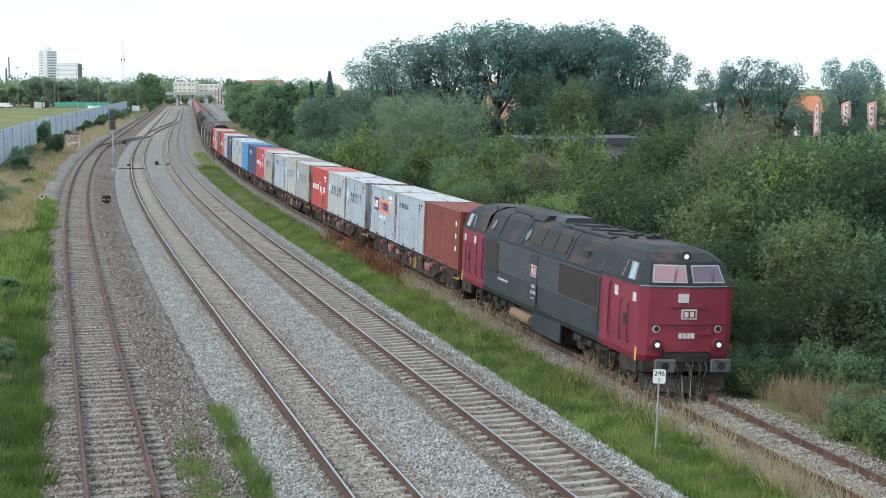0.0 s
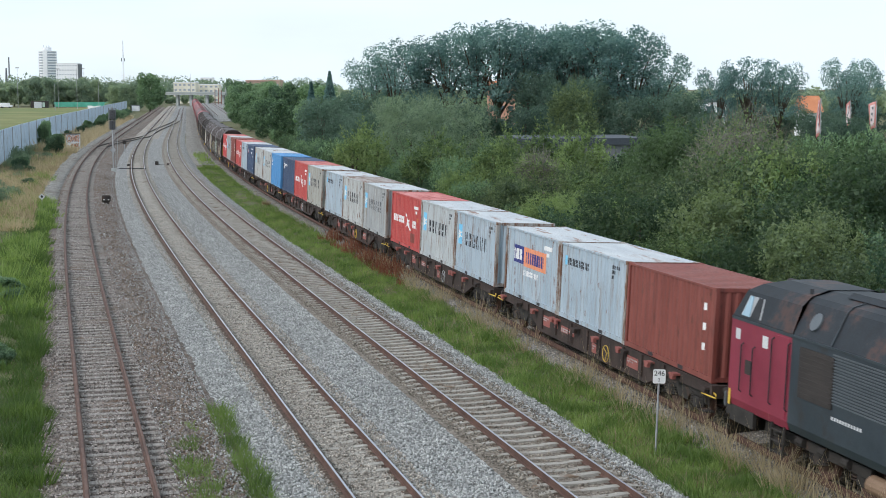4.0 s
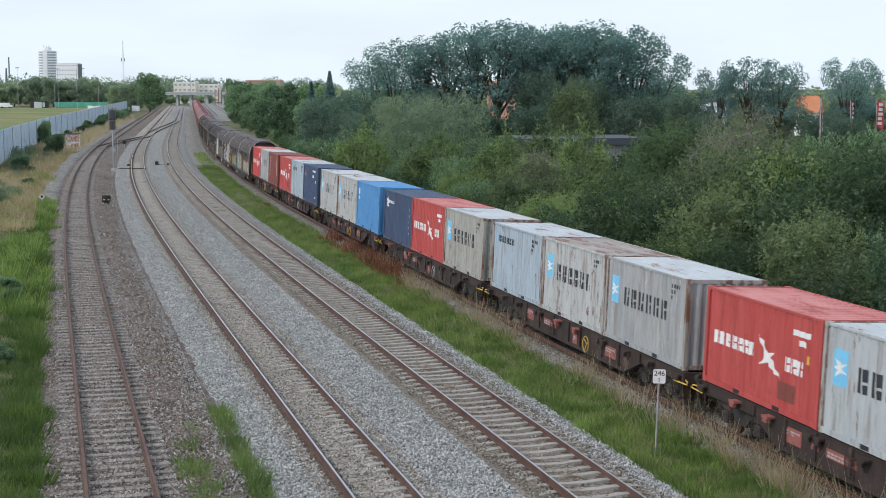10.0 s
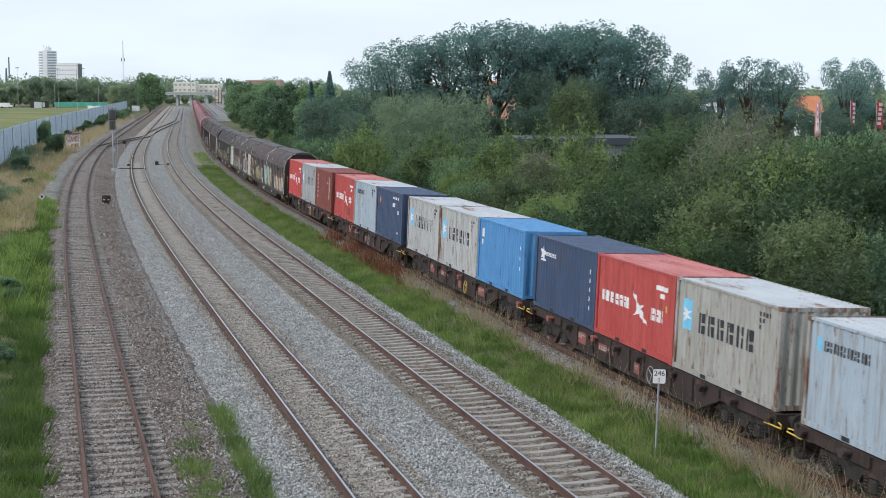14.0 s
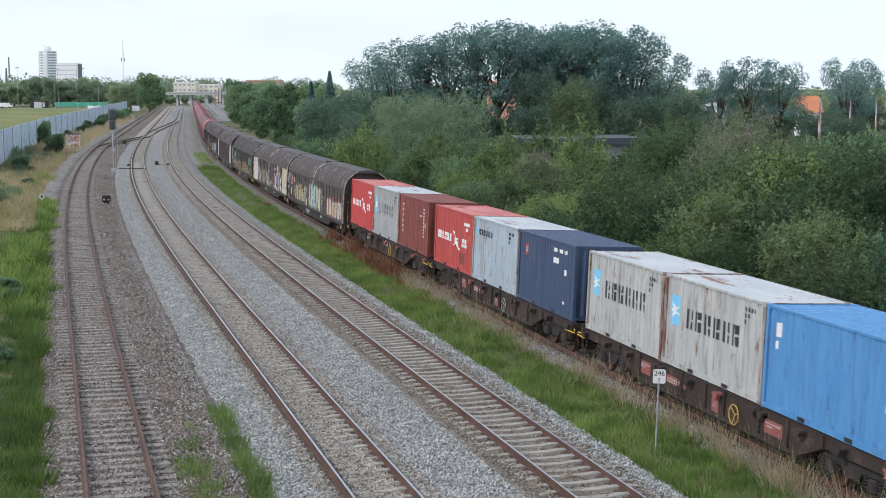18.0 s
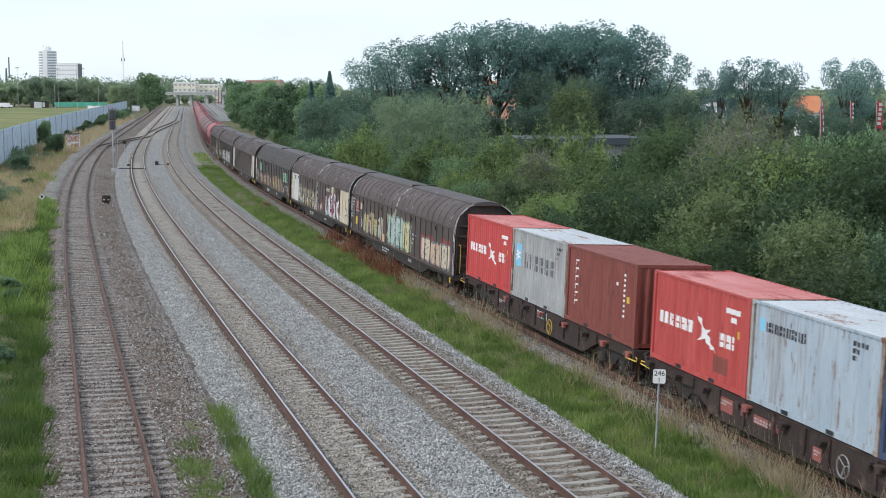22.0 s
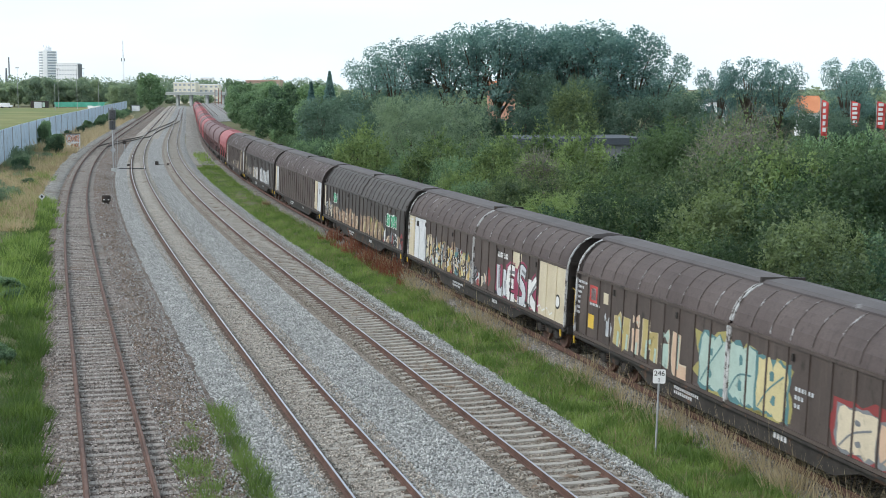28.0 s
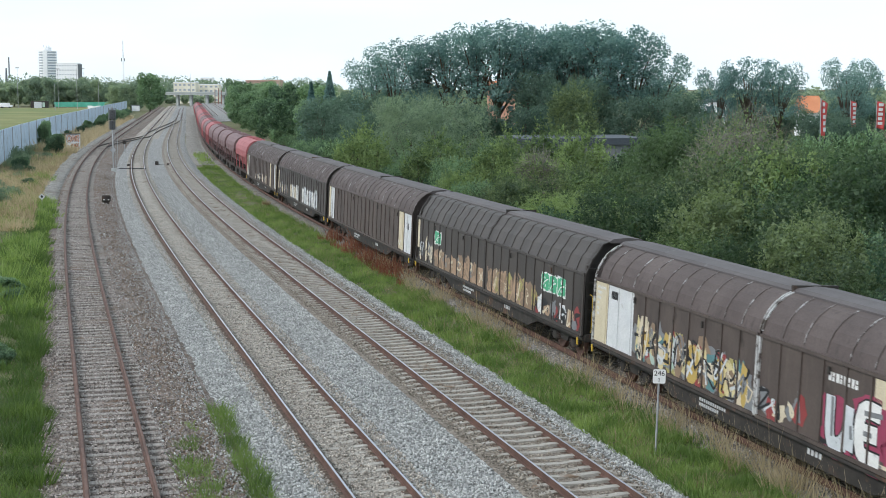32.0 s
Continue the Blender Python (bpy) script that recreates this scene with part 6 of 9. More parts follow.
def hopper_wagon(s12, paint, label):
    root = empty("hopper_wagon", label=label, category="railway wagon", group="hopper wagons")
    e = 5.7
    barrel = [(-1.42, 2.75), (-1.45, 3.05), (-1.36, 3.45), (-1.1, 3.85), (-0.7, 4.1), (-0.25, 4.2), (0.25, 4.2), (0.7, 4.1), (1.1, 3.85), (1.36, 3.45), (1.45, 3.05), (1.42, 2.75)]
    part("barrel", prism(bmesh.new(), barrel, -e, e), paint, root)
    part("chute", prism(bmesh.new(), [(-1.40, 2.76), (1.40, 2.76), (0.8, 1.5), (-0.8, 1.5)], -e + 0.9, e - 0.9), paint, root)
    for sg in (-1, 1):
        for k in range(4):
            x = -e + 0.4 + k * (2 * e - 0.8) / 3
            part("side_stay", tube(bmesh.new(), [(x, sg * 1.43, 2.8), (x, sg * 1.3, 1.15)], 0.05, 5), paint, root)
        part("side_sill", boxes((-e - 0.6, e + 0.6, *sorted((sg * 1.2, sg * 1.34)), 0.95, 1.2)), M_WAGON, root)
        part("valance", boxes((-e, e, *sorted((sg * 1.38, sg * 1.43)), 2.45, 2.76)), paint, root)
    for s in (-1, 1):
        part("end_platform", boxes((*sorted((s * e, s * (e + 0.6))), -1.3, 1.3, 1.1, 1.2)), M_WAGON, root)
        for q in (-0.875, 0.875):
            part("buffer", bar((s * (e + 0.6), q, 1.05), (s * (e + 1.08), q, 1.05), 0.15, 8), M_DARK, root)
        part("bogie", boxes((s * 4.4 - 1.35, s * 4.4 + 1.35, -1.05, 1.05, 0.35, 0.9), (s * 4.4 - 1.3, s * 4.4 - 0.45, -0.82, 0.82, 0.02, 0.36), (s * 4.4 + 0.45, s * 4.4 + 1.3, -0.82, 0.82, 0.02, 0.36)), M_DARK, root)
    for k in range(4):
        x = -e + 1.5 + k * (2 * e - 3) / 3
        part("roof_hatch", boxes((x - 0.4, x + 0.4, -0.45, 0.45, 4.18, 4.26)), paint, root)
    return root


_base = [hopper_wagon(0, P_HOP[0], "dusty red covered hopper wagon"), hopper_wagon(0, P_HOP[1], "dull brown covered hopper wagon")]
_used = [False, False]
_rnd = random.Random(8)
for _k in range(28):
    _i = 0 if _k == 0 else 1 if _k in (1, 2, 3) else (1 if _rnd.random() < 0.35 else 0)
    _ob = _base[_i]
    if _used[_i]:
        _ob = copy_thing(_ob, pose(0, 0, 0))
    _used[_i] = True
    MOVERS.append((_ob, _s + 6.8, 0.0, 8.8))
    _s += 13.6

# ---- locomotive ----
L_RED = surface("faded_crimson_paint", (0.195, 0.023, 0.043), (0.26, 0.036, 0.061), 0.8, 0.55, fine=25, vary=0.06, stain=(0.24, 0.03, 0.045), stain_scale=0.9, stain_at=0.62)
L_GREY = surface("sooty_dark_grey_paint", (0.023, 0.033, 0.041), (0.045, 0.059, 0.07), 0.7, 0.45, fine=25, vary=0.08, stain=(0.03, 0.03, 0.032), stain_scale=0.9, stain_at=0.58)
L_ROOF = surface("sooty_roof_paint", (0.016, 0.020, 0.025), (0.032, 0.039, 0.047), 0.7, 0.6, spec=0.3, fine=25, vary=0.14, stain=(0.078, 0.046, 0.04), stain_scale=0.7, stain_at=0.55, streak=(0.022, 0.022, 0.024), streak_at=0.56)
# paler than the body: the ribs' sky sheen is painted in; ports share it
L_RIB = surface("worn_rib_edge_paint", (0.085, 0.1, 0.112), (0.13, 0.146, 0.158), 0.9, 0.4, fine=25, vary=0.08)
M_BUFFER = surface("greasy_grey_buffer", (0.07, 0.075, 0.08), (0.12, 0.125, 0.13), 2.0, 0.5, fine=30, stain=(0.03, 0.03, 0.03), stain_scale=3, stain_at=0.58)
L_GRILLE = surface("dark_brown_grille", (0.03, 0.025, 0.023), (0.05, 0.042, 0.038), 1.5, 0.7, fine=60, vary=0.3)
L_TAN = surface("tan_tank_paint", (0.19, 0.12, 0.075), (0.26, 0.17, 0.11), 1.5, 0.7, fine=30)
G_SCREEN = glass("violet_tinted_glass", (0.11, 0.07, 0.125))
# pale pink glare on the left pane, put into its base colour
G_SCREEN_GLARE = glass("pink_glare_glass", (0.33, 0.18, 0.195))
# the blue of the reflected sky is the pane's base colour
G_SIDE = glass("painted_sky_glass", (0.22, 0.36, 0.45))
G_LENS = glass("lit_lamp_lens", (0.75, 0.75, 0.72), 0.1)
G_LENS.node_tree.nodes["Principled BSDF"].inputs["Emission Color"].default_value = (1.0, 0.93, 0.8, 1)
G_LENS.node_tree.nodes["Principled BSDF"].inputs["Emission Strength"].default_value = 0.4


def lerp(a, b, u):
    return tuple(p + (q - p) * u for p, q in zip(a, b))


def locomotive(s12):
    root = empty("diesel_locomotive", label="crimson and dark grey diesel locomotive with round headlamps", category="locomotive")
    xb = 6.35       # where the cabs begin
    lower = [(-1.42, 0.98), (-1.5, 1.08), (-1.5, 3.08), (1.5, 3.08), (1.5, 1.08), (1.42, 0.98)]
    part("engine_room_side", prism(bmesh.new(), lower, -xb, xb), L_GREY, root)
    upper = [(-1.5, 3.08), (-1.46, 3.16), (-1.12, 3.82), (-0.98, 3.94), (-0.5, 4.08), (0.5, 4.08), (0.98, 3.94), (1.12, 3.82), (1.46, 3.16), (1.5, 3.08)]
    part("roof_hood", prism(bmesh.new(), upper, -xb, xb), L_ROOF, root)
    for s in (-1, 1):
        for k in range(17):
            z = 1.86 + k * 0.068
            for a, b in ((-4.45, 1.2), (1.2, 6.25)) if s < 0 else ((-6.2, 6.2),):
                o = part("body_rib", boxes((a, b, *sorted((s * 1.5, s * 1.532)), z, z + 0.028)), L_RIB, root)
        for a, b, z0, z1, nm in ((-5.9, -4.4, 1.72, 2.9, "air_grille"), (2.55, 6.1, 1.9, 2.92, "air_grille")):
            g = part(nm, boxes((a, b, *sorted((s * 1.5, s * 1.54)), z0, z1)), L_GRILLE, root, "dark air intake grille")
            for k in range(9):
                z = z0 + 0.08 + k * (z1 - z0 - 0.16) / 8.5
                part("slat", boxes((a + 0.05, b - 0.05, *sorted((s * 1.54, s * 1.552)), z, z + 0.05)), L_GRILLE, g)
        for k in range(3):
            x = -0.95 + k * 1.27
            n = Vector((0, s * 0.7, 0.34)).normalized()
            p0, p1 = Vector((x, s * 1.40, 3.24)), Vector((x, s * 1.15, 3.76))
            for dx0, dx1, off, mat, nm in ((0.0, 0.92, 0.012, L_GRILLE, "roof_window"),):
                bm = bmesh.new()
                q = [p0 + n * off, p0 + n * off + Vector((1.2, 0, 0)), p1 + n * off + Vector((1.2, 0, 0)), p1 + n * off]
                q2 = [v + n * 0.02 for v in q]
                f0, f1 = [bm.verts.new(v) for v in q], [bm.verts.new(v) for v in q2]
                bm.faces.new(f1)
                for i in range(4):
                    bm.faces.new((f0[i], f0[(i + 1) % 4], f1[(i + 1) % 4], f1[i]))
                part(nm, bm, mat, root, "dark roof intake panel")
        part("roof_seam", boxes((-xb, xb, *sorted((s * 1.49, s * 1.535)), 3.06, 3.11)), L_GREY, root)
        for x in (-4.6, -1.75, 3.1):
            pr = [(1.50, 3.12), (1.14, 3.82), (1.0, 3.95), (0.5, 4.09)]
            part("roof_joint", rib_band(pr, x, 0.02, 0.012, s), L_GREY, root)
        for x in (-5.6, -1.4):
            part("round_port", tube(bmesh.new(), ((x, s * 1.345, 3.475), (x, s * 1.25, 3.42)), 0.21, 18), L_RIB, root)
        part("roof_flap", boxes((4.3, 4.85, *sorted((s * 1.2, s * 1.38)), 3.3, 3.52)), L_GRILLE, root)
    # roof gear
    part("roof_fan", bar((4.6, 0, 4.05), (4.6, 0, 4.1), 0.62, 24), M_BLACK, root)
    part("roof_fan", bar((3.0, 0, 4.05), (3.0, 0, 4.1), 0.62, 24), M_BLACK, root)
    part("roof_fan", bar((1.4, 0, 4.05), (1.4, 0, 4.1), 0.62, 24), M_BLACK, root)
    for x in (4.6, 3.0, 1.4):
        part("fan_guard", tube(bmesh.new(), [(x + 0.6 * math.cos(0.2618 * k), 0.6 * math.sin(0.2618 * k), 4.115) for k in range(25)], 0.025, 6), M_BLACK, root)
    part("roof_walkway", prism(bmesh.new(), [(-0.86, 4.0), (-0.8, 4.07), (0.8, 4.07), (0.86, 4.0)], 0.6, 5.4), M_BLACK, root, "sooty black fan deck")
    part("air_intake", prism(bmesh.new(), [(-0.62, 4.05), (-0.5, 4.24), (0.5, 4.24), (0.62, 4.05)], -0.75, 0.35), L_GREY, root, "grey intake box")
    for k in range(3):
        for s in (-1, 1):
            part("lifting_eye", boxes((-6.6 + 4.2 * k, -6.5 + 4.2 * k, *sorted((s * 0.93, s * 0.97)), 3.98, 4.1)), M_BLACK, root)
    part("exhaust_cover", prism(bmesh.new(), [(-0.95, 3.98), (-0.72, 4.2), (0.72, 4.2), (0.95, 3.98)], -2.2, -0.95), L_ROOF, root)
    part("exhaust_cover", prism(bmesh.new(), [(-0.7, 4.05), (-0.55, 4.17), (0.55, 4.17), (0.7, 4.05)], -5.4, -2.4), L_ROOF, root)
    for x, y in ((5.9, 0.5), (5.95, 0.2), (5.8, -0.35)):
        part("horn", bar((x, y, 4.14), (x + 0.45, y, 4.17), 0.085, 10), M_BLACK, root)
    for k in range(5):
        part("roof_bolt", bar((6.5 + 0.35 * k, -0.75 + 0.05 * k, 3.98), (6.5 + 0.35 * k, -0.75 + 0.05 * k, 4.05), 0.04, 6), M_DARK, root)
    # cabs
    for s in (1, -1):
        levels = [(0.98, 1.44, 9.40, 9.52, 9.62, 1.22), (1.08, 1.5, 9.46, 9.60, 9.72, 1.26), (3.04, 1.5, 9.46, 9.60, 9.72, 1.26), (3.12, 1.5, 9.42, 9.57, 9.70, 1.26), (3.72, 1.28, 9.12, 9.25, 9.42, 1.10), (3.94, 1.06, 8.72, 8.88, 9.05, 0.85), (4.1, 0.62, 8.2, 8.3, 8.42, 0.5)]

        def ring(l):
            z, w, xc, xf, xm, wf = l
            pts = [(xb, -w, z), (xc, -w, z), (xf, -wf, z), (xm, 0, z), (xf, wf, z), (xc, w, z), (xb, w, z)]
            return [(s * x, s * y, z) for x, y, z in pts]

        for nm, sel, mat in (("cab", levels[:3], L_RED), ("cab_top", levels[2:], L_ROOF)):
            bm = bmesh.new()
            rr = [[bm.verts.new(p) for p in ring(l)] for l in sel]
            for a, b in zip(rr, rr[1:]):
                for i in range(6):
                    bm.faces.new((a[i], a[i + 1], b[i + 1], b[i]))
            bm.faces.new(rr[-1])
            bm.faces.new(rr[0][::-1])
            cab = part(nm, bm, mat, root)
        # waist band between red and grey
        bm = bmesh.new()
        a = [(Vector(p) + (Vector(p) - Vector((s * 7, 0, 0))).normalized() * 0.012) for p in ring((3.02, *levels[2][1:]))]
        b = [v + Vector((0, 0, 0.07)) for v in a]
        va, vb = [bm.verts.new(v) for v in a], [bm.verts.new(v) for v in b]
        for i in range(6):
            bm.faces.new((va[i], va[i + 1], vb[i + 1], vb[i]))
        part("waist_band", bm, L_GREY, root)
        bm = bmesh.new()
        a = [(Vector(p) + (Vector(p) - Vector((s * 7, 0, 0))).normalized() * 0.02) for p in ring((3.05, *levels[2][1:]))]
        va, vb = [bm.verts.new(v) for v in a], [bm.verts.new(v + Vector((0, 0, 0.025))) for v in a]
        for i in range(1, 5):
            bm.faces.new((va[i], va[i + 1], vb[i + 1], vb[i]))
        part("waist_trim", bm, M_STEEL, root, "thin bright trim line")
        # dark slab laid on the nose for the shade round the coupling
        part("coupling_recess", boxes((*sorted((s * 9.6, s * 9.735)), -0.74, 0.74, 0.98, 1.14)), M_DARK, root)
        part("recess_lip", boxes((*sorted((s * 9.6, s * 9.76)), -0.76, 0.76, 1.14, 1.2)), L_RED, root)
        # windscreens
        lo, hi = ring((3.16, *lerp(levels[3][1:], levels[4][1:], 0.07))), ring((3.62, *lerp(levels[3][1:], levels[4][1:], 0.84)))
        for i, (u0, u1) in ((2, (0.06, 0.93)), (3, (0.07, 0.94))):
            c = [Vector(lerp(lo[i], lo[i + 1], u0)), Vector(lerp(lo[i], lo[i + 1], u1)), Vector(lerp(hi[i], hi[i + 1], u1)), Vector(lerp(hi[i], hi[i + 1], u0))]
            n = (c[1] - c[0]).cross(c[3] - c[0]).normalized()
            if n.x * s < 0:
                n = -n
            mid = sum(c, Vector()) / 4
            for k, off, nm, mat in ((1.0, 0.012, "window_frame", M_STEEL), (0.90, 0.02, "windscreen", G_SCREEN_GLARE if i == 2 else G_SCREEN)):
                bm = bmesh.new()
                q = [mid + (v - mid) * (k if k == 1 else 1) for v in c]
                if k != 1:
                    ex, ez = (c[1] - c[0]).normalized() * 0.045, (c[3] - c[0]).normalized() * 0.045
                    q = [c[0] + ex + ez, c[1] - ex + ez, c[2] - ex - ez, c[3] + ex - ez]
                f0 = [bm.verts.new(v) for v in q]
                f1 = [bm.verts.new(v + n * off) for v in q]
                bm.faces.new(f1)
                for j in range(4):
                    bm.faces.new((f0[j], f0[(j + 1) % 4], f1[(j + 1) % 4], f1[j]))
                bmesh.ops.recalc_face_normals(bm, faces=bm.faces[:])
                w = part(nm, bm, mat, root)
            base = c[0].lerp(c[1], 0.62) + n * 0.05
            part("wiper", tube(bmesh.new(), [base, base.lerp(mid, 0.5) + n * 0.02 + Vector((0, s * 0.1, 0.05)), mid + n * 0.03 + Vector((0, s * 0.22, 0.12))], 0.012, 5), M_BLACK, root)
        # side windows and doors
        for sy in (-1, 1):
            lo_y, hi_y = 1.483, 1.32
            for x0, x1, mat, nm in ((7.98, 9.0, M_STEEL, "window_surround"), (8.05, 8.5, M_BLACK, "side_window"), (8.54, 8.94, G_SIDE, "side_window")):
                off = 0.012 if nm == "window_surround" else 0.028
                bm = bmesh.new()
                q = [(s * x0, sy * (lo_y + off), 3.17), (s * x1, sy * (lo_y + off), 3.17), (s * (x1 - 0.12), sy * (hi_y + off), 3.62), (s * (x0 + 0.12), sy * (hi_y + off), 3.62)]
                f1 = [bm.verts.new(v) for v in q]
                f0 = [bm.verts.new((x, y - sy * 0.03, z)) for x, y, z in q]
                bm.faces.new(f1)
                for j in range(4):
                    bm.faces.new((f0[j], f0[(j + 1) % 4], f1[(j + 1) % 4], f1[j]))
                bmesh.ops.recalc_face_normals(bm, faces=bm.faces[:])
                part(nm, bm, mat, root)
            door = part("cab_door", boxes((*sorted((s * 6.45, s * 7.15)), *sorted((sy * 1.5, sy * 1.515)), 1.1, 2.98)), L_RED, root)
            for x in (6.4, 7.2, 8.15, 8.75):
                part("grab_rail", tube(bmesh.new(), [(s * x, sy * 1.5, 1.25), (s * x, sy * 1.57, 1.3), (s * x, sy * 1.57, 2.45 if x > 8 else 2.85), (s * x, sy * 1.5, 2.5 if x > 8 else 2.9)], 0.018, 6), M_BLACK, root)
            part("notice_plate", boxes((*sorted((s * 7.5, s * 7.78)), *sorted((sy * 1.5, sy * 1.508)), 2.55, 2.85)), M_OFFWHITE, root)
            part("notice_plate", boxes((*sorted((s * 8.95, s * 9.2)), *sorted((sy * 1.5, sy * 1.508)), 2.55, 2.82)), M_OFFWHITE, root)
            part("vent", boxes((*sorted((s * 8.3, s * 8.6)), *sorted((sy * 1.5, sy * 1.52)), 1.75, 2.1)), L_GRILLE, root)
            part("side_skirt", boxes((*sorted((s * 8.1, s * 9.35)), *sorted((sy * 1.36, sy * 1.46)), 0.62, 0.99)), M_DARK, root)
            for z in (0.35, 0.62, 0.88):
                part("step", boxes((*sorted((s * 6.5, s * 7.1)), *sorted((sy * 1.3, sy * 1.5)), z, z + 0.04)), M_DARK, root)
            for x in (6.5, 7.1):
                part("step_post", boxes((s * x - 0.02, s * x + 0.02, *sorted((sy * 1.44, sy * 1.5)), 0.3, 1.0)), M_DARK, root)
            part("corner_marker", boxes((*sorted((s * 9.3, s * 9.42)), *sorted((sy * 1.5, sy * 1.51)), 0.98, 1.22)), M_YELLOW, root)
        # nose gear: front face goes from x 9.60 at the sides to 9.72 in the middle
        fx = lambda y: 9.72 - 0.12 * abs(y) / 1.26
        for y in (-1.0, 1.0):
            lamp = part("headlamp", bar((s * (fx(y) - 0.05), y, 1.34), (s * (fx(y) + 0.12), y, 1.34), 0.19, 20), L_RED, root, "red lamp housing")
            part("lamp_ring", bar((s * (fx(y) + 0.121), y, 1.34), (s * (fx(y) + 0.16), y, 1.34), 0.15, 20), M_DARK, lamp)
            part("lens", bar((s * (fx(y) + 0.161), y, 1.34), (s * (fx(y) + 0.18), y, 1.34), 0.075, 16), G_LENS, lamp)
            ml = part("marker_lamp", bar((s * (fx(y) - 0.02), y, 1.80), (s * (fx(y) + 0.03), y, 1.80), 0.11, 16), M_OFFWHITE, root)
            part("lens", bar((s * (fx(y) + 0.031), y, 1.80), (s * (fx(y) + 0.04), y, 1.80), 0.08, 14), M_BLACK, ml)
            bf = part("buffer", bar((s * 9.6, y * 0.9, 0.98), (s * 10.15, y * 0.9, 0.98), 0.13, 12), M_DARK, root)
            part("buffer_plate", boxes((*sorted((s * 10.12, s * 10.22)), y * 0.9 - 0.33, y * 0.9 + 0.33, 0.78, 1.18), bevel=0.03), M_BUFFER, bf)
            part("buffer_wear", bar((s * 10.221, y * 0.9, 0.98), (s * 10.226, y * 0.9, 0.98), 0.13, 14), M_BLACK, bf)
        lamp = part("top_headlamp", bar((s * 8.75, 0, 3.86), (s * 9.30, 0, 3.86), 0.16, 18), M_DARK, root)
        part("lens", bar((s * 9.301, 0, 3.86), (s * 9.32, 0, 3.86), 0.075, 16), G_LENS, lamp)
        part("handrail", tube(bmesh.new(), [(s * (fx(1.15) + 0.07), -1.15, 1.93), (s * 9.8, 0, 1.93), (s * (fx(1.15) + 0.07), 1.15, 1.93)], 0.016, 6), M_BLACK, root)
        for y in (-1.15, -0.4, 0.4, 1.15):
            part("rail_bracket", bar((s * (fx(y) - 0.02), y, 1.93), (s * (fx(y) + 0.08), y, 1.93), 0.022, 6), M_BLACK, root)
        part("nose_seam", boxes((*sorted((s * 9.70, s * 9.735)), -0.6, 0.6, 2.44, 2.46)), L_GREY, root)
        part("notice_plate", boxes((*sorted((s * 9.68, s * 9.735)), -0.2 * s - 0.16, -0.2 * s + 0.16, 2.6, 2.86)), M_OFFWHITE, root)
        em = part("emblem", boxes((*sorted((s * 9.70, s * 9.736)), -0.24, 0.24, 2.1, 2.4)), M_OFFWHITE, root, "white-framed red emblem")
        part("emblem_field", boxes((*sorted((s * 9.736, s * 9.742)), -0.2, 0.2, 2.14, 2.36)), L_RED, em)
        for y in (-0.1, 0.08):
            part("emblem_bar", boxes((*sorted((s * 9.742, s * 9.747)), y - 0.06, y + 0.06, 2.17, 2.33)), M_OFFWHITE, em)
        for k in range(4):
            y = -0.24 + 0.13 * k
            part("number_bar", boxes((*sorted((s * 9.70, s * 9.738)), s * y - 0.05, s * y + 0.05, 1.52, 1.68)), M_OFFWHITE, root)
        part("nose_grille", boxes((*sorted((s * 9.68, s * 9.73)), -s * 0.75 - 0.0, -s * 0.35 + 0.0, 1.62, 1.9) if s < 0 else (9.66, 9.715, 0.3, 0.75, 1.62, 1.9)), L_RED, root)
        part("buffer_beam", boxes((*sorted((s * 9.3, s * 9.68)), -1.4, 1.4, 0.72, 1.0)), M_DARK, root)
        bm = bmesh.new()
        tube(bm, ((s * 9.6, 0, 0.95), (s * 10.0, 0, 0.9), (s * 10.05, 0, 0.55)), 0.05, 6)
        part("screw_coupling", bm, M_DARK, root)
        for y in (-0.55, -0.35, 0.4, 0.6):
            part("brake_hose", tube(bmesh.new(), [(s * 9.65, y, 1.0), (s * 9.85, y * 1.05, 0.85), (s * 9.9, y * 0.9, 0.6), (s * 9.75, y * 0.7, 0.5)], 0.03, 6), M_BLACK, root)
        # snow plough: two blades meeting in the middle
        bm = bmesh.new()
        top = [(s * 9.45, -1.4, 0.66), (s * 9.9, 0, 0.6), (s * 9.45, 1.4, 0.66)]
        bot = [(s * 9.6, -1.36, 0.16), (s * 10.1, 0, 0.14), (s * 9.6, 1.36, 0.16)]
        tv, bv = [bm.verts.new(v) for v in top], [bm.verts.new(v) for v in bot]
        tb, bb = [bm.verts.new((x - s * 0.05, y, z)) for x, y, z in top], [bm.verts.new((x - s * 0.05, y, z)) for x, y, z in bot]
        for i in range(2):
            bm.faces.new((tv[i], tv[i + 1], bv[i + 1], bv[i]))
            bm.faces.new((tb[i], bb[i], bb[i + 1], tb[i + 1]))
            bm.faces.new((tv[i], tb[i], tb[i + 1], tv[i + 1]))
            bm.faces.new((bv[i], bv[i + 1], bb[i + 1], bb[i]))
        bmesh.ops.recalc_face_normals(bm, faces=bm.faces[:])
        part("snow_plough", bm, M_DARK, root)
        # three-axle bogie
        bogie(root, s * 5.6, half=1.9, axles=(-1.9, 0.0, 1.9), r=0.5, keyed=True)
        for sy in (-1, 1):
            part("bogie_beam", boxes((s * 5.6 - 2.4, s * 5.6 + 2.4, *sorted((sy * 1.02, sy * 1.16)), 0.62, 0.86)), M_DARK, root)
            for dx in (-1.5, -0.5, 0.5, 1.5):
                part("brake_cylinder", bar((s * 5.6 + dx - 0.14, sy * 1.2, 0.78), (s * 5.6 + dx + 0.14, sy * 1.2, 0.78), 0.11, 10), M_DARK, root)
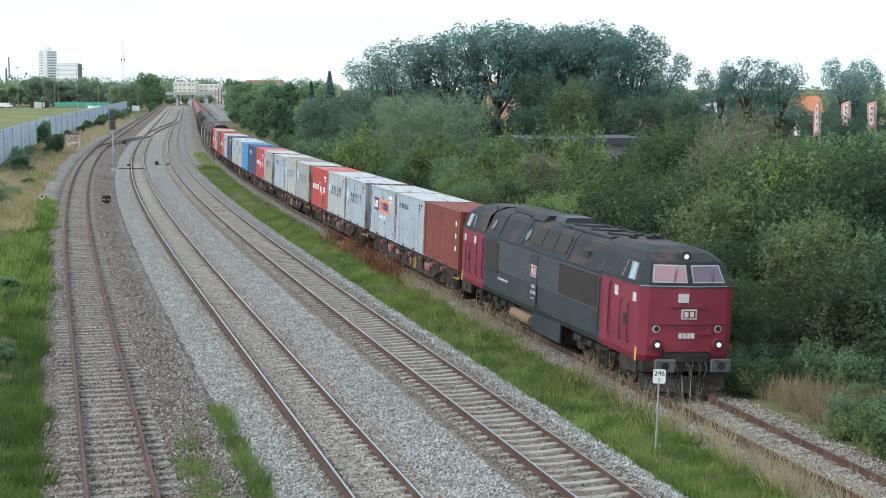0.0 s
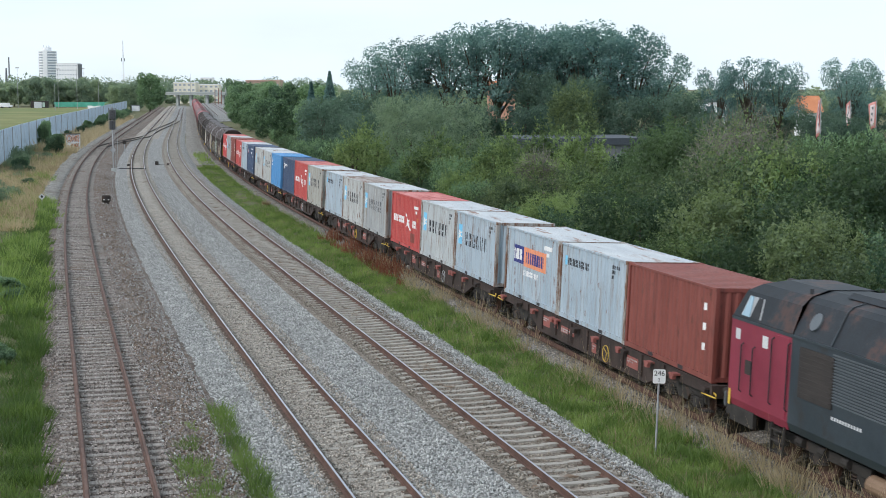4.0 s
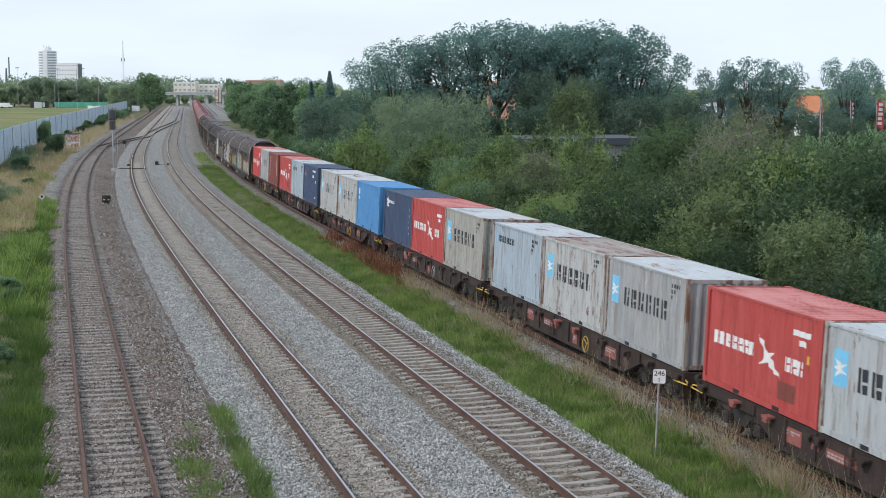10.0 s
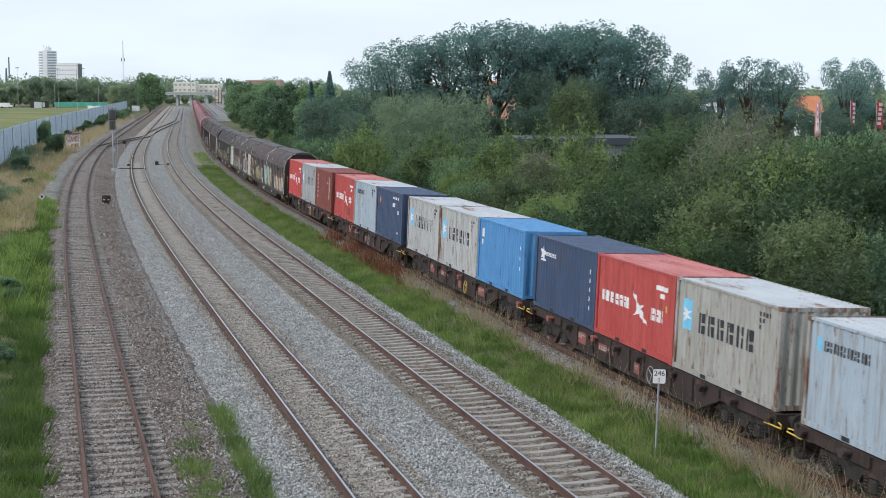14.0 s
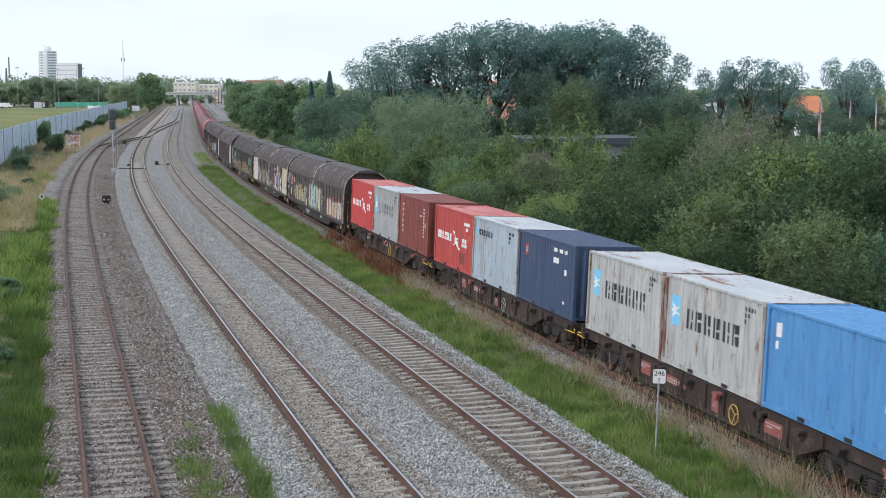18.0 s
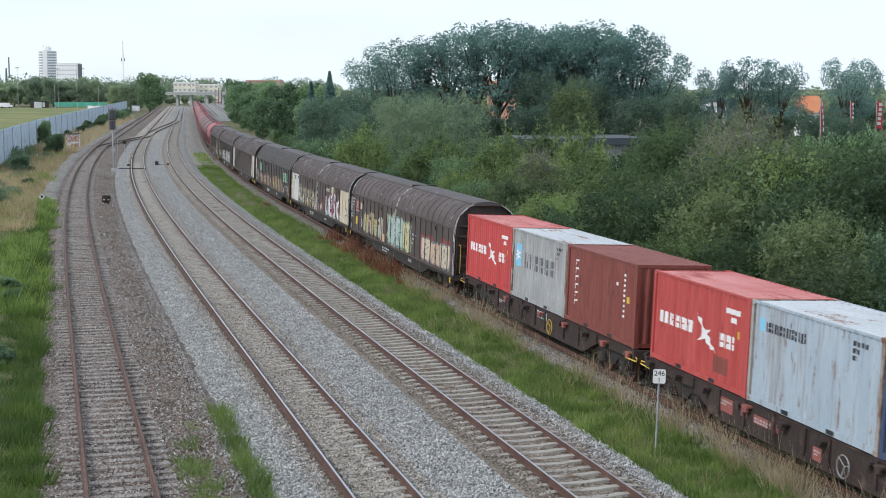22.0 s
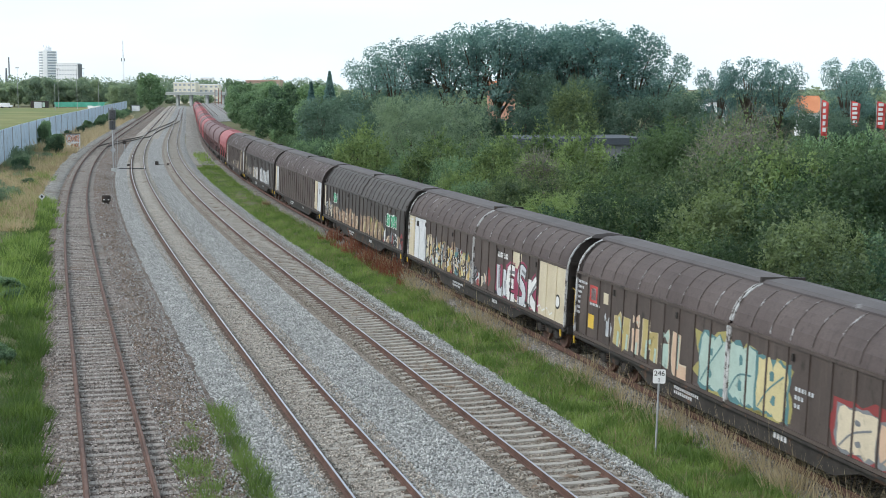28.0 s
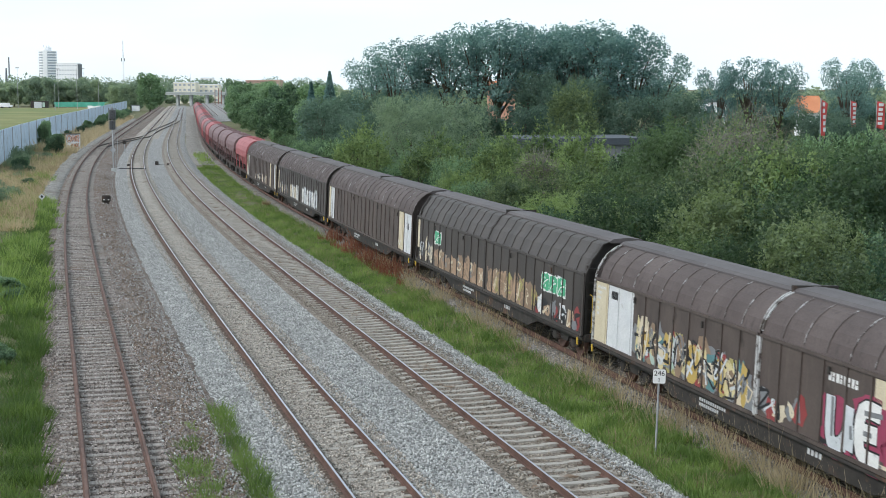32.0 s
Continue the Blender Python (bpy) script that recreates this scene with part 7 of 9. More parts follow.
    # underframe
    part("fuel_tank", boxes((-2.3, 2.4, -1.3, 1.3, 0.3, 0.97), bevel=0.08), M_DARK, root)
    part("air_reservoir", bar((-2.9, -1.28, 0.62), (-0.6, -1.28, 0.62), 0.21, 14), L_TAN, root, "tan air reservoir")
    part("skirt", boxes((-0.3, 2.6, -1.42, -1.36, 0.35, 1.0)), L_GREY, root)
    face = lambda x, z: -1.534
    em = painted("side_emblem", [rect(-0.4, 2.12, 0.2, 2.55)], M_OFFWHITE, root, face, 0.006, label="white-framed red emblem")
    painted("emblem_field", [rect(-0.35, 2.16, 0.15, 2.51)], P_RED, em, face, 0.012)
    painted("emblem_bar", [rect(-0.28, 2.22, -0.14, 2.45), rect(-0.06, 2.22, 0.08, 2.45)], M_OFFWHITE, em, face, 0.016)
    painted("side_panel", [rect(-0.45, 1.1, 0.25, 2.95)], L_GREY, root, face, 0.004)
    painted("number_code", small_bars(-0.25, 1.72, 0.4, 0.12, 2) + small_bars(-0.33, 1.5, 0.55, 0.12, 4) + small_bars(-0.3, 1.32, 0.4, 0.06, 3), M_OFFWHITE, root, face, 0.010)
    painted("number_code", small_bars(-4.4, 1.5, 1.3, 0.08, 11), M_OFFWHITE, root, lambda x, z: -1.5, 0.006)
    # the body rides high over its bogies
    for ob in root.children_recursive:
        if ob.type == "MESH" and not ob.name.startswith("buffer"):
            for v in ob.data.vertices:
                v.co.z += 0.2 * min(1.0, max(0.0, (v.co.z - 0.95) / 0.2)) + 0.07 * min(1.0, max(0.0, (v.co.z - 3.05) / 0.5))
    MOVERS.append((root, s12, 0.0, 11.2))
    return root


locomotive(REAR_S - 18.3 - 0.75 - 10.25)
# ---- grass ----
_rng = np.random.default_rng(5)
scatter_grass("grass_strip", 1, line_points(_rng, 60000, 27, 172, 2.15, 4.85, -0.4, near=2.1, wobble=0.15), M_GRASS, 0.2, 0.015, 0.5, "green meadow grass between the main line and the freight track")
scatter_grass("grass_verge", 2, line_points(_rng, 12000, 100, 230, -20.0, -14.1, 0.25, thresh=-0.1, scale=0.1, near=1.4), M_GRASS, 0.34, 0.028, 0.5, "uneven green grass on the verge of the siding")
scatter_grass("lush_verge", 8, line_points(_rng, 54000, 28.5, 112, -17.2, -12.35, 0.1, near=1.35, wobble=0.35), M_GRASS_LUSH, 0.28, 0.016, 0.55, "lush tufted green grass beside the siding")
scatter_grass("dry_grass_verge", 3, line_points(_rng, 26000, 98, 240, -19.8, -13.5, 0.25, thresh=-0.2, scale=0.12, near=1.4), M_STRAW, 0.5, 0.024, 0.45, "tall straw-coloured grass below the fence")
scatter_grass("far_dry_grass", 13, line_points(_rng, 9000, 200, 440, -19.6, -13.2, 0.25, near=1.2), M_STRAW, 0.8, 0.06, 0.4, "dry straw-coloured bank along the end of the fence")


def tufts(name, seed, centres, blades, radius, material, h, width, label):
    """Tussocks: blades that lean out from each centre."""
    rng = np.random.default_rng(seed)
    c = np.repeat(np.array(centres), blades, 0)
    n = len(c)
    a, rad = rng.uniform(0, 2 * math.pi, n), radius * np.sqrt(rng.random(n))
    size = np.repeat(rng.uniform(0.55, 1.25, len(centres)), blades)
    d = np.stack([np.cos(a), np.sin(a), np.zeros(n)], 1)
    p = c + d * (rad * size)[:, None]
    hh = h * size * (1.15 - 0.6 * (rad / radius) ** 2) * rng.uniform(0.6, 1.15, n)
    tip = d * (hh * (0.15 + 0.55 * rad / radius))[:, None] + rng.normal(0, 0.12, (n, 3)) * hh[:, None]
    tip[:, 2] = hh
    b = rng.uniform(0, 2 * math.pi, n)
    u = np.stack([np.cos(b), np.sin(b), np.zeros(n)], 1) * (width * rng.uniform(0.6, 1.4, n))[:, None]
    tagged(quads_mesh(name, np.stack([p - u, p + u, p + tip + u * 0.2, p + tip - u * 0.2], 1), material), label, "grass", kind="stuff")


tufts("lush_tussocks", 21, line_points(_rng, 480, 28.5, 108, -17.0, -12.3, 0.08, near=1.3, wobble=0.5), 90, 0.42, M_GRASS_LUSH, 0.42, 0.014, "lush green tussocks along the siding")
tufts("scrubby_tussocks", 30, line_points(_rng, 240, 60, 150, -19.0, -13.2, 0.2, thresh=0.05, scale=0.12, near=1.2), 46, 0.7, M_GRASS, 0.75, 0.022, "coarse green tussocks among the dry grass")
tufts("verge_tussocks", 22, line_points(_rng, 200, 60, 118, -14.6, -12.4, 0.1, near=1.3, wobble=0.5), 40, 0.5, M_GRASS, 0.45, 0.026, "green tussocks along the siding")
tufts("straw_tussocks", 23, line_points(_rng, 420, 92, 170, -19.5, -13.8, 0.25, near=1.3), 44, 0.55, M_STRAW, 0.7, 0.02, "pale dry tussocks below the fence")
tufts("straw_clumps", 24, line_points(_rng, 46, 27, 40, -15.8, -13.6, 0.1), 16, 0.3, M_STRAW, 0.8, 0.008, "single dry stalks in the lush grass")
tufts("meadow_tussocks", 25, line_points(_rng, 500, 27, 110, 2.2, 4.5, -0.38, near=1.8), 50, 0.3, M_GRASS, 0.3, 0.012, "low green tussocks beside the main line")
tufts("dry_clumps", 26, line_points(_rng, 120, 27, 76, 4.2, 5.35, -0.36, thresh=0.0, scale=0.8), 20, 0.26, M_STRAW, 1.1, 0.009, "tall clumps of dry grass beside the freight track")
tufts("pale_tussock", 31, [(-14.4, 117.0, -0.38)], 150, 0.28, M_STRAW, 0.6, 0.03, "single pale straw tussock in the green grass strip")
tufts("tall_straw_clumps", 33, [(8.5, 33.1, -0.36), (8.2, 33.6, -0.36), (8.0, 34.0, -0.36), (8.1, 33.1, -0.36), (8.35, 33.4, -0.36), (7.2, 35.8, -0.36)], 40, 0.24, M_STRAW, 0.95, 0.009, "tall pale straw clumps beside the freight track")
tufts("dry_clumps_far_side", 27, line_points(_rng, 90, 36.3, 41.0, 8.7, 11.0, -0.2, near=1.0), 34, 0.3, M_STRAW, 0.72, 0.008, "tall clumps of dry grass at the foot of the hedge")
scatter_grass("withered_strip", 28, line_points(_rng, 4000, 27, 130, 2.2, 4.9, -0.38, thresh=0.02, scale=0.7, near=1.8), M_STRAW, 0.28, 0.008, 0.5, "withered blades in the green grass strip")
scatter_grass("dry_grass_strip", 4, line_points(_rng, 900, 27, 90, 4.35, 5.25, -0.35, thresh=0.0, scale=0.8), M_STRAW, 0.7, 0.008, 0.3, "tall dry grass beside the freight track")
scatter_grass("sorrel_strip", 5, line_points(_rng, 1700, 67, 92, 4.1, 5.3, -0.35, thresh=0.02, scale=0.55, near=1.0), M_SORREL, 0.6, 0.017, 0.22, "rust-red sorrel stalks beside the freight track")
scatter_grass("path_weeds", 29, line_points(_rng, 900, 170, 205, 2.8, 4.7, -0.36, thresh=0.05, scale=0.25), M_GRASS, 0.4, 0.03, 0.5, "weeds spreading over the gravel path")
scatter_grass("grass_between_tracks", 6, line_points(_rng, 2200, 27, 41, -9.2, -8.35, -0.02, thresh=0.0, scale=0.9) + line_points(_rng, 3600, 27, 43.5, -7.75, -7.15, -0.27, near=1.2, wobble=0.2), M_GRASS_LUSH, 0.2, 0.012, 0.55, "grass patches between siding and main line")
scatter_grass("dry_grass_hedge", 7, line_points(_rng, 2200, 36.3, 41.0, 8.7, 11.0, -0.2, near=1.0), M_STRAW, 0.55, 0.012, 0.4, "dry grass at the foot of the hedge")


# ---- fence, field and town beyond ----
M_FENCE = surface("blue_grey_fence_sheet", (0.45, 0.56, 0.67), (0.58, 0.69, 0.79), 0.5, 0.6, fine=12, vary=0.08, stain=(0.26, 0.28, 0.29), stain_scale=0.7, stain_at=0.6)
M_WALL_WHITE = surface("white_render_wall", (0.74, 0.75, 0.77), (0.84, 0.85, 0.86), 0.2, 0.8, fine=4, vary=0.05)
M_WALL_CREAM = surface("cream_wall", (0.66, 0.62, 0.52), (0.78, 0.74, 0.63), 0.2, 0.8, fine=4, vary=0.06)
M_WALL_BRICK = surface("orange_brick_wall", (0.46, 0.25, 0.18), (0.56, 0.33, 0.24), 0.3, 0.85, fine=6, vary=0.1)
M_WALL_PINK = surface("pale_brick_wall", (0.46, 0.30, 0.25), (0.56, 0.40, 0.33), 0.3, 0.85, fine=6, vary=0.1)
M_TILES = surface("orange_roof_tiles", (0.46, 0.17, 0.08), (0.58, 0.24, 0.12), 0.5, 0.8, fine=8, vary=0.15)
M_SLATE = surface("grey_felt_roof", (0.13, 0.14, 0.15), (0.20, 0.21, 0.22), 0.4, 0.8, fine=8, vary=0.1)
M_FELT = surface("blue_black_roof_felt", (0.045, 0.055, 0.068), (0.085, 0.10, 0.118), 0.4, 0.75, fine=8, vary=0.12)
M_PANE = glass("dark_window_pane", (0.10, 0.13, 0.15), 0.1)
# far panes: haze is put into the colour, so paler than M_PANE
M_PANE_PALE = glass("hazed_window_band", (0.40, 0.44, 0.48), 0.2)
M_NET = surface("teal_wind_net", (0.06, 0.30, 0.22), (0.10, 0.40, 0.30), 0.5, 0.8, fine=8, vary=0.15)
M_DECK = surface("pale_bridge_concrete", (0.40, 0.42, 0.41), (0.50, 0.52, 0.51), 0.3, 0.85, fine=5, vary=0.08)
M_GREY_DARK = surface("dark_grey_signal_paint", (0.06, 0.063, 0.066), (0.10, 0.104, 0.108), 1.0, 0.6, fine=20, vary=0.1)
M_RUST_POST = surface("red_brown_post", (0.20, 0.09, 0.07), (0.28, 0.14, 0.11), 0.6, 0.8, fine=8)

_field = part("sports_field", sweep([(-330, 0.25), (-330, 0.32), (-24, 0.62), (-22.5, 0.5), (-22.5, 0.2)], 255, 640, 15.0, 0.0), M_FIELD)
tagged(_field, "dry yellowish-green mown sports field behind the fence", "field", kind="structure")


def panel_mesh(w, h):
    vs, fs = [], []
    n = 9
    prof = []
    for k in range(n):
        x = -w / 2 + w * k / n
        d = w / n
        prof += [(x, 0.0), (x + d * 0.28, 0.0), (x + d * 0.4, 0.06), (x + d * 0.88, 0.06)]
    prof.append((w / 2, 0.0))
    for z in (0.0, h):
        vs += [(x, y, z) for x, y in prof]
    vs += [(x, y + 0.03, z) for z in (0.0, h) for x, y in prof]
    m = len(prof)
    for k in range(m - 1):
        fs.append((k, k + 1, m + k + 1, m + k))
        fs.append((2 * m + k, 3 * m + k, 3 * m + k + 1, 2 * m + k + 1))
        fs.append((m + k, m + k + 1, 3 * m + k + 1, 3 * m + k))
    me = bpy.data.meshes.new("panel")
    me.from_pydata(vs, [], fs)
    me.materials.append(M_FENCE)
    return me


def sheet_fence():
    root = empty("sheet_fence", label="tall blue-grey ribbed sheet fence along the siding", category="fence")
    me = panel_mesh(2.44, 3.85)
    pm = bpy.data.meshes.new("post")
    bm = boxes((-0.07, 0.07, -0.02, 0.12, 0, 3.95))
    bm.to_mesh(pm)
    bm.free()
    pm.materials.append(M_STEEL)
    y, k = 150.0, 0
    while y < 556:
        p = spot(y, -20.2, 0.5 + 0.06 * noise.noise((y * 0.05, 0, 0)))
        m = pose(p.x, p.y, p.z, 0, 0, heading(y) + 180)
        o = new("panel", me)
        o.parent, o.matrix_basis = root, m
        if k % 5 == 0:
            o = new("post", pm)
            o.parent, o.matrix_basis = root, m @ pose(1.23, 0.05, -0.1)
        y += 2.46 / 1.02
        k += 1


sheet_fence()


def building(name, x, y, w, d, h, floors, cols, wall, roof, label, turn=0.0, z=0.0, pitched=0.0, sill=True, band=False):
    """A house with its windows on the side towards the line."""
    root = empty(name, pose(x, y, z, 0, 0, turn), label=label, category="building")
    part("wall", boxes((-w / 2, w / 2, -d / 2, d / 2, -1, h)), wall, root)
    if pitched:
        part("roof", prism(bmesh.new(), [(-d / 2 - 0.4, h), (0, h + pitched), (d / 2 + 0.4, h)], -w / 2 - 0.3, w / 2 + 0.3), roof, root)
    else:
        part("roof", boxes((-w / 2 - 0.2, w / 2 + 0.2, -d / 2 - 0.2, d / 2 + 0.2, h, h + 0.5)), roof, root)
    fh = h / floors
    for f in range(floors):
        for c in range(cols):
            x0 = -w / 2 + w * (c + (0.06 if band else 0.25)) / cols
            x1 = -w / 2 + w * (c + (0.94 if band else 0.75)) / cols
            z0 = fh * f + fh * 0.38
            part("window", boxes((x0, x1, -d / 2 - 0.12, -d / 2 - 0.02, z0, z0 + fh * (0.24 if h > 30 else 0.4))), M_PANE_PALE if h > 11 else M_PANE, root)
    return root


# tower block and the low white block beside it
def round_tower():
    """A round white tower: pale balcony bands over darker window bands."""
    root = empty("tower_block", pose(-599.5, 2200, 0), label="tall round white tower block with banded balconies far off", category="building")
    part("wall", tube(bmesh.new(), ((0, 0, -1), (0, 0, 64)), 13.2, 20), M_PANE_PALE, root, "recessed window bands")
    for k in range(15):
        z = 4.0 + 4.0 * k
        part("balcony", tube(bmesh.new(), ((0, 0, z), (0, 0, z + 2.1)), 14.2, 20), M_WALL_WHITE, root)
    part("service_core", boxes((-3.2, 3.2, -15.4, -8, -1, 66)), M_WALL_WHITE, root)
    part("roof", tube(bmesh.new(), ((0, 0, 64), (0, 0, 65.2)), 13.6, 20), M_WALL_WHITE, root)
    part("plant_room", tube(bmesh.new(), ((-1, 0, 65.2), (-1, 0, 70.5)), 7.0, 14), M_WALL_WHITE, root)
    for x in (-6.0, -1.5, 2.5):
        part("antenna", bar((x, 0, 65), (x, 0, 74), 0.3, 6), M_SLATE, root)


round_tower()
building("apartment_block", -555.5, 2150.0, 33.0, 14.0, 45.5, 7, 8, M_WALL_WHITE, M_WALL_WHITE, "white apartment block beside the tower block", -6)
building("lift_tower", -539.5, 2150.0, 3.4, 14.0, 44.0, 1, 1, M_SLATE, M_SLATE, "dark stair tower at the end of the apartment block", -6)
building("cream_building", -165.0, 930.0, 14.0, 12.0, 12.6, 4, 5, M_WALL_CREAM, M_WALL_WHITE, "cream office building behind the road bridge")
building("cream_annex", -152.0, 945.0, 13.0, 12.0, 11.4, 4, 4, M_WALL_CREAM, M_WALL_WHITE, "low cream building behind the road bridge")
building("white_block", -252.0, 1550.0, 13.0, 12.0, 20.0, 4, 3, M_WALL_WHITE, M_WALL_WHITE, "small white block on the skyline")
building("flat_hall", -320.0, 1650.0, 24.0, 20.0, 19.0, 3, 4, M_WALL_WHITE, M_SLATE, "flat grey-white hall on the skyline")
building("pale_brick_block", -64.0, 520.0, 12.0, 10.0, 11.6, 3, 5, M_WALL_PINK, M_WALL_PINK, "pale pinkish brick block behind the trees")
building("pale_annex", -58.5, 505.0, 5.0, 6.0, 8.4, 2, 2, M_WALL_CREAM, M_SLATE, "low pale annex behind the trees")
building("brick_house", 13.2, 330.0, 6.0, 9.0, 8.8, 3, 3, M_WALL_BRICK, M_TILES, "orange brick house seen through the big trees", pitched=2.0)
building("tiled_house", 66.2, 262.0, 3.2, 7.0, 4.8, 2, 3, M_WALL_WHITE, M_TILES, "house with an orange tiled roof behind the banners", pitched=3.0)
building("white_shed", 49.5, 265.0, 4.4, 5.0, 6.6, 2, 2, M_WALL_WHITE, M_SLATE, "white flat-roofed house behind the hedge")
building("depot_shed", 10.2, 114.0, 9.6, 8.0, 4.85, 1, 5, M_SLATE, M_FELT, "low grey-roofed shed behind the hedge", turn=8)


def road_bridge():
    root = empty("road_bridge", pose(-135, 800, 0, 0, 0, 3), label="pale concrete road bridge over the tracks", category="bridge")
    part("deck", boxes((-21, 38, -5, 5, 5.5, 6.5)), M_DECK, root)
    part("parapet", boxes((-21, 38, -5.2, -4.95, 6.5, 7.2)), M_DECK, root)
    for x in (-11.5, -4.2, 4.6, 13.5):
        part("pier", boxes((x - 0.6, x + 0.6, -3.5, 3.5, -0.5, 5.5)), M_DECK, root)
    for k in range(20):
        part("rail_post", boxes((-21 + 3 * k - 0.06, -21 + 3 * k + 0.06, -5.1, -5.0, 7.2, 8.1)), M_STEEL, root)
    part("hand_rail", boxes((-21, 38, -5.1, -5.0, 8.1, 8.2)), M_STEEL, root)


road_bridge()


def mast(name, x, y, h, r, mat, label, arm=0.0):
    root = empty(name, pose(x, y, 0), label=label, category="mast", group="light masts" if "light" in label else "")
    part("pole", tube(bmesh.new(), ((0, 0, -0.5), (0, 0, h)), r, 7, r * 0.6), mat, root)
    if arm:
        part("lamp_head", boxes((-arm, arm, -0.2, 0.2, h - 0.15, h + 0.25)), M_STEEL, root)
    return root


for _px, _y, _top in ((36, 640, 121), (101, 560, 148), (107, 640, 123), (140, 600, 121), (152, 900, 122), (178, 600, 143), (220, 900, 129), (340, 760, 131)):
    mast("light_mast", (_px - 784) / 2546 * _y, _y, 9.14 + (156.5 - _top) / 2546 * _y, 0.11, M_STEEL, "slender grey light mast by the field", 0.8 if _px in (36, 107, 152) else 0.0)
for _x, _h in ((-124.5, 8.6), (-122.6, 9.4), (-121.0, 8.0), (-118.6, 9.8)):
    mast("signal_mast", _x, 790.0, _h, 0.28, M_RUST_POST if _x < -119 else M_STEEL, "red-brown mast beside the road bridge")


def radio_mast():
    root = empty("radio_mast", pose(-560, 2540, 0), label="thin lattice radio mast on the skyline", category="mast")
    for a in (0, 2.1, 4.2):
        part("leg", bar((1.6 * math.cos(a), 1.6 * math.sin(a), 0), (0.5 * math.cos(a), 0.5 * math.sin(a), 92), 0.28, 5), M_WALL_WHITE, root)
    for k in range(14):
        part("brace", bar((1.4 - 0.06 * k, 0, 6.0 * k), (-0.7 + 0.03 * k, 1.2 - 0.05 * k, 6.0 * k + 6), 0.16, 4), M_WALL_WHITE, root)
    for z in (56, 58.5):
        part("antenna", boxes((-3.2, -2.2, -0.5, 0.5, z, z + 3)), M_DARK, root)
        part("antenna", boxes((1.8, 2.8, -0.5, 0.5, z, z + 3)), M_DARK, root)


radio_mast()


def windmill_stub():
    root = empty("dark_tower", pose(-452, 1500, 0), label="dark tower with a tall chimney on the skyline", category="tower")
    # mid grey puts skyline haze into the colour of the dark tower
    part("tower", tube(bmesh.new(), ((0, 0, 0), (0, 0, 20), (0, 0, 30)), 1.6, 10, 0.7), M_SLATE, root)
    part("chimney", bar((3.0, 0, 20), (3.0, 0, 41), 0.7, 8), M_SLATE, root)


windmill_stub()


def field_gear():
    net = empty("wind_net", pose(-163.0, 655, 0.3), label="teal wind net along the sports field", category="net")
    part("net", boxes((-13.0, 13.5, -0.04, 0.04, 0.5, 2.6)), M_NET, net)
    for k in range(10):
        part("post", bar((-13.0 + 2.9 * k, 0.1, 0), (-13.0 + 2.9 * k, 0.1, 2.8), 0.06, 6), M_STEEL, net)
    box_ = empty("storage_container", pose(-178.5, 640, 0.3), label="dark storage container with white and blue graffiti", category="storage container")
    part("body", boxes((-3.6, 3.6, -1.2, 1.2, 0, 3.2)), M_DARK, box_)
    part("graffiti", boxes((-2.2, 1.2, -1.23, -1.2, 0.2, 2.9)), SPRAY["silver"], box_)
    part("graffiti", boxes((1.5, 2.6, -1.23, -1.2, 0.6, 2.6)), SPRAY["mint"], box_)
    for k in range(4):
        b = empty("white_block", pose(-149.0 + 2.1 * k, 610 - k, 0.35), label="white block at the edge of the sports field", category="block", group="white blocks")
        part("body", boxes((-0.9, 0.9, -0.5, 0.5, 0, 1.5 - 0.25 * (k % 2)), bevel=0.05), M_WALL_WHITE, b)
    hut = empty("white_hut", pose(-116.5, 548, 0.5), label="small white hut at the end of the fence", category="hut")
    part("wall", boxes((-1.3, 1.3, -1.0, 1.0, 0, 2.1), bevel=0.04), M_WALL_WHITE, hut)
    part("roof", boxes((-1.45, 1.45, -1.15, 1.15, 2.104, 2.25)), M_SLATE, hut)
    van = empty("parked_van", pose(-196.5, 650, 0.3), label="parked pale van behind the sports field", category="van")
    part("body", prism(bmesh.new(), [(-1, 0.5), (-1, 2.3), (1, 2.3), (1, 0.5)], -2.6, 1.6), M_WALL_WHITE, van)
    part("bonnet", prism(bmesh.new(), [(-0.98, 0.5), (-0.95, 1.3), (0.95, 1.3), (0.98, 0.5)], 1.6, 2.7), M_WALL_WHITE, van)
    for x in (-1.6, 1.7):
        for y in (-0.9, 0.9):
            part("wheel", bar((x, y - 0.1, 0.35), (x, y + 0.1, 0.35), 0.35, 12), M_BLACK, van)


field_gear()


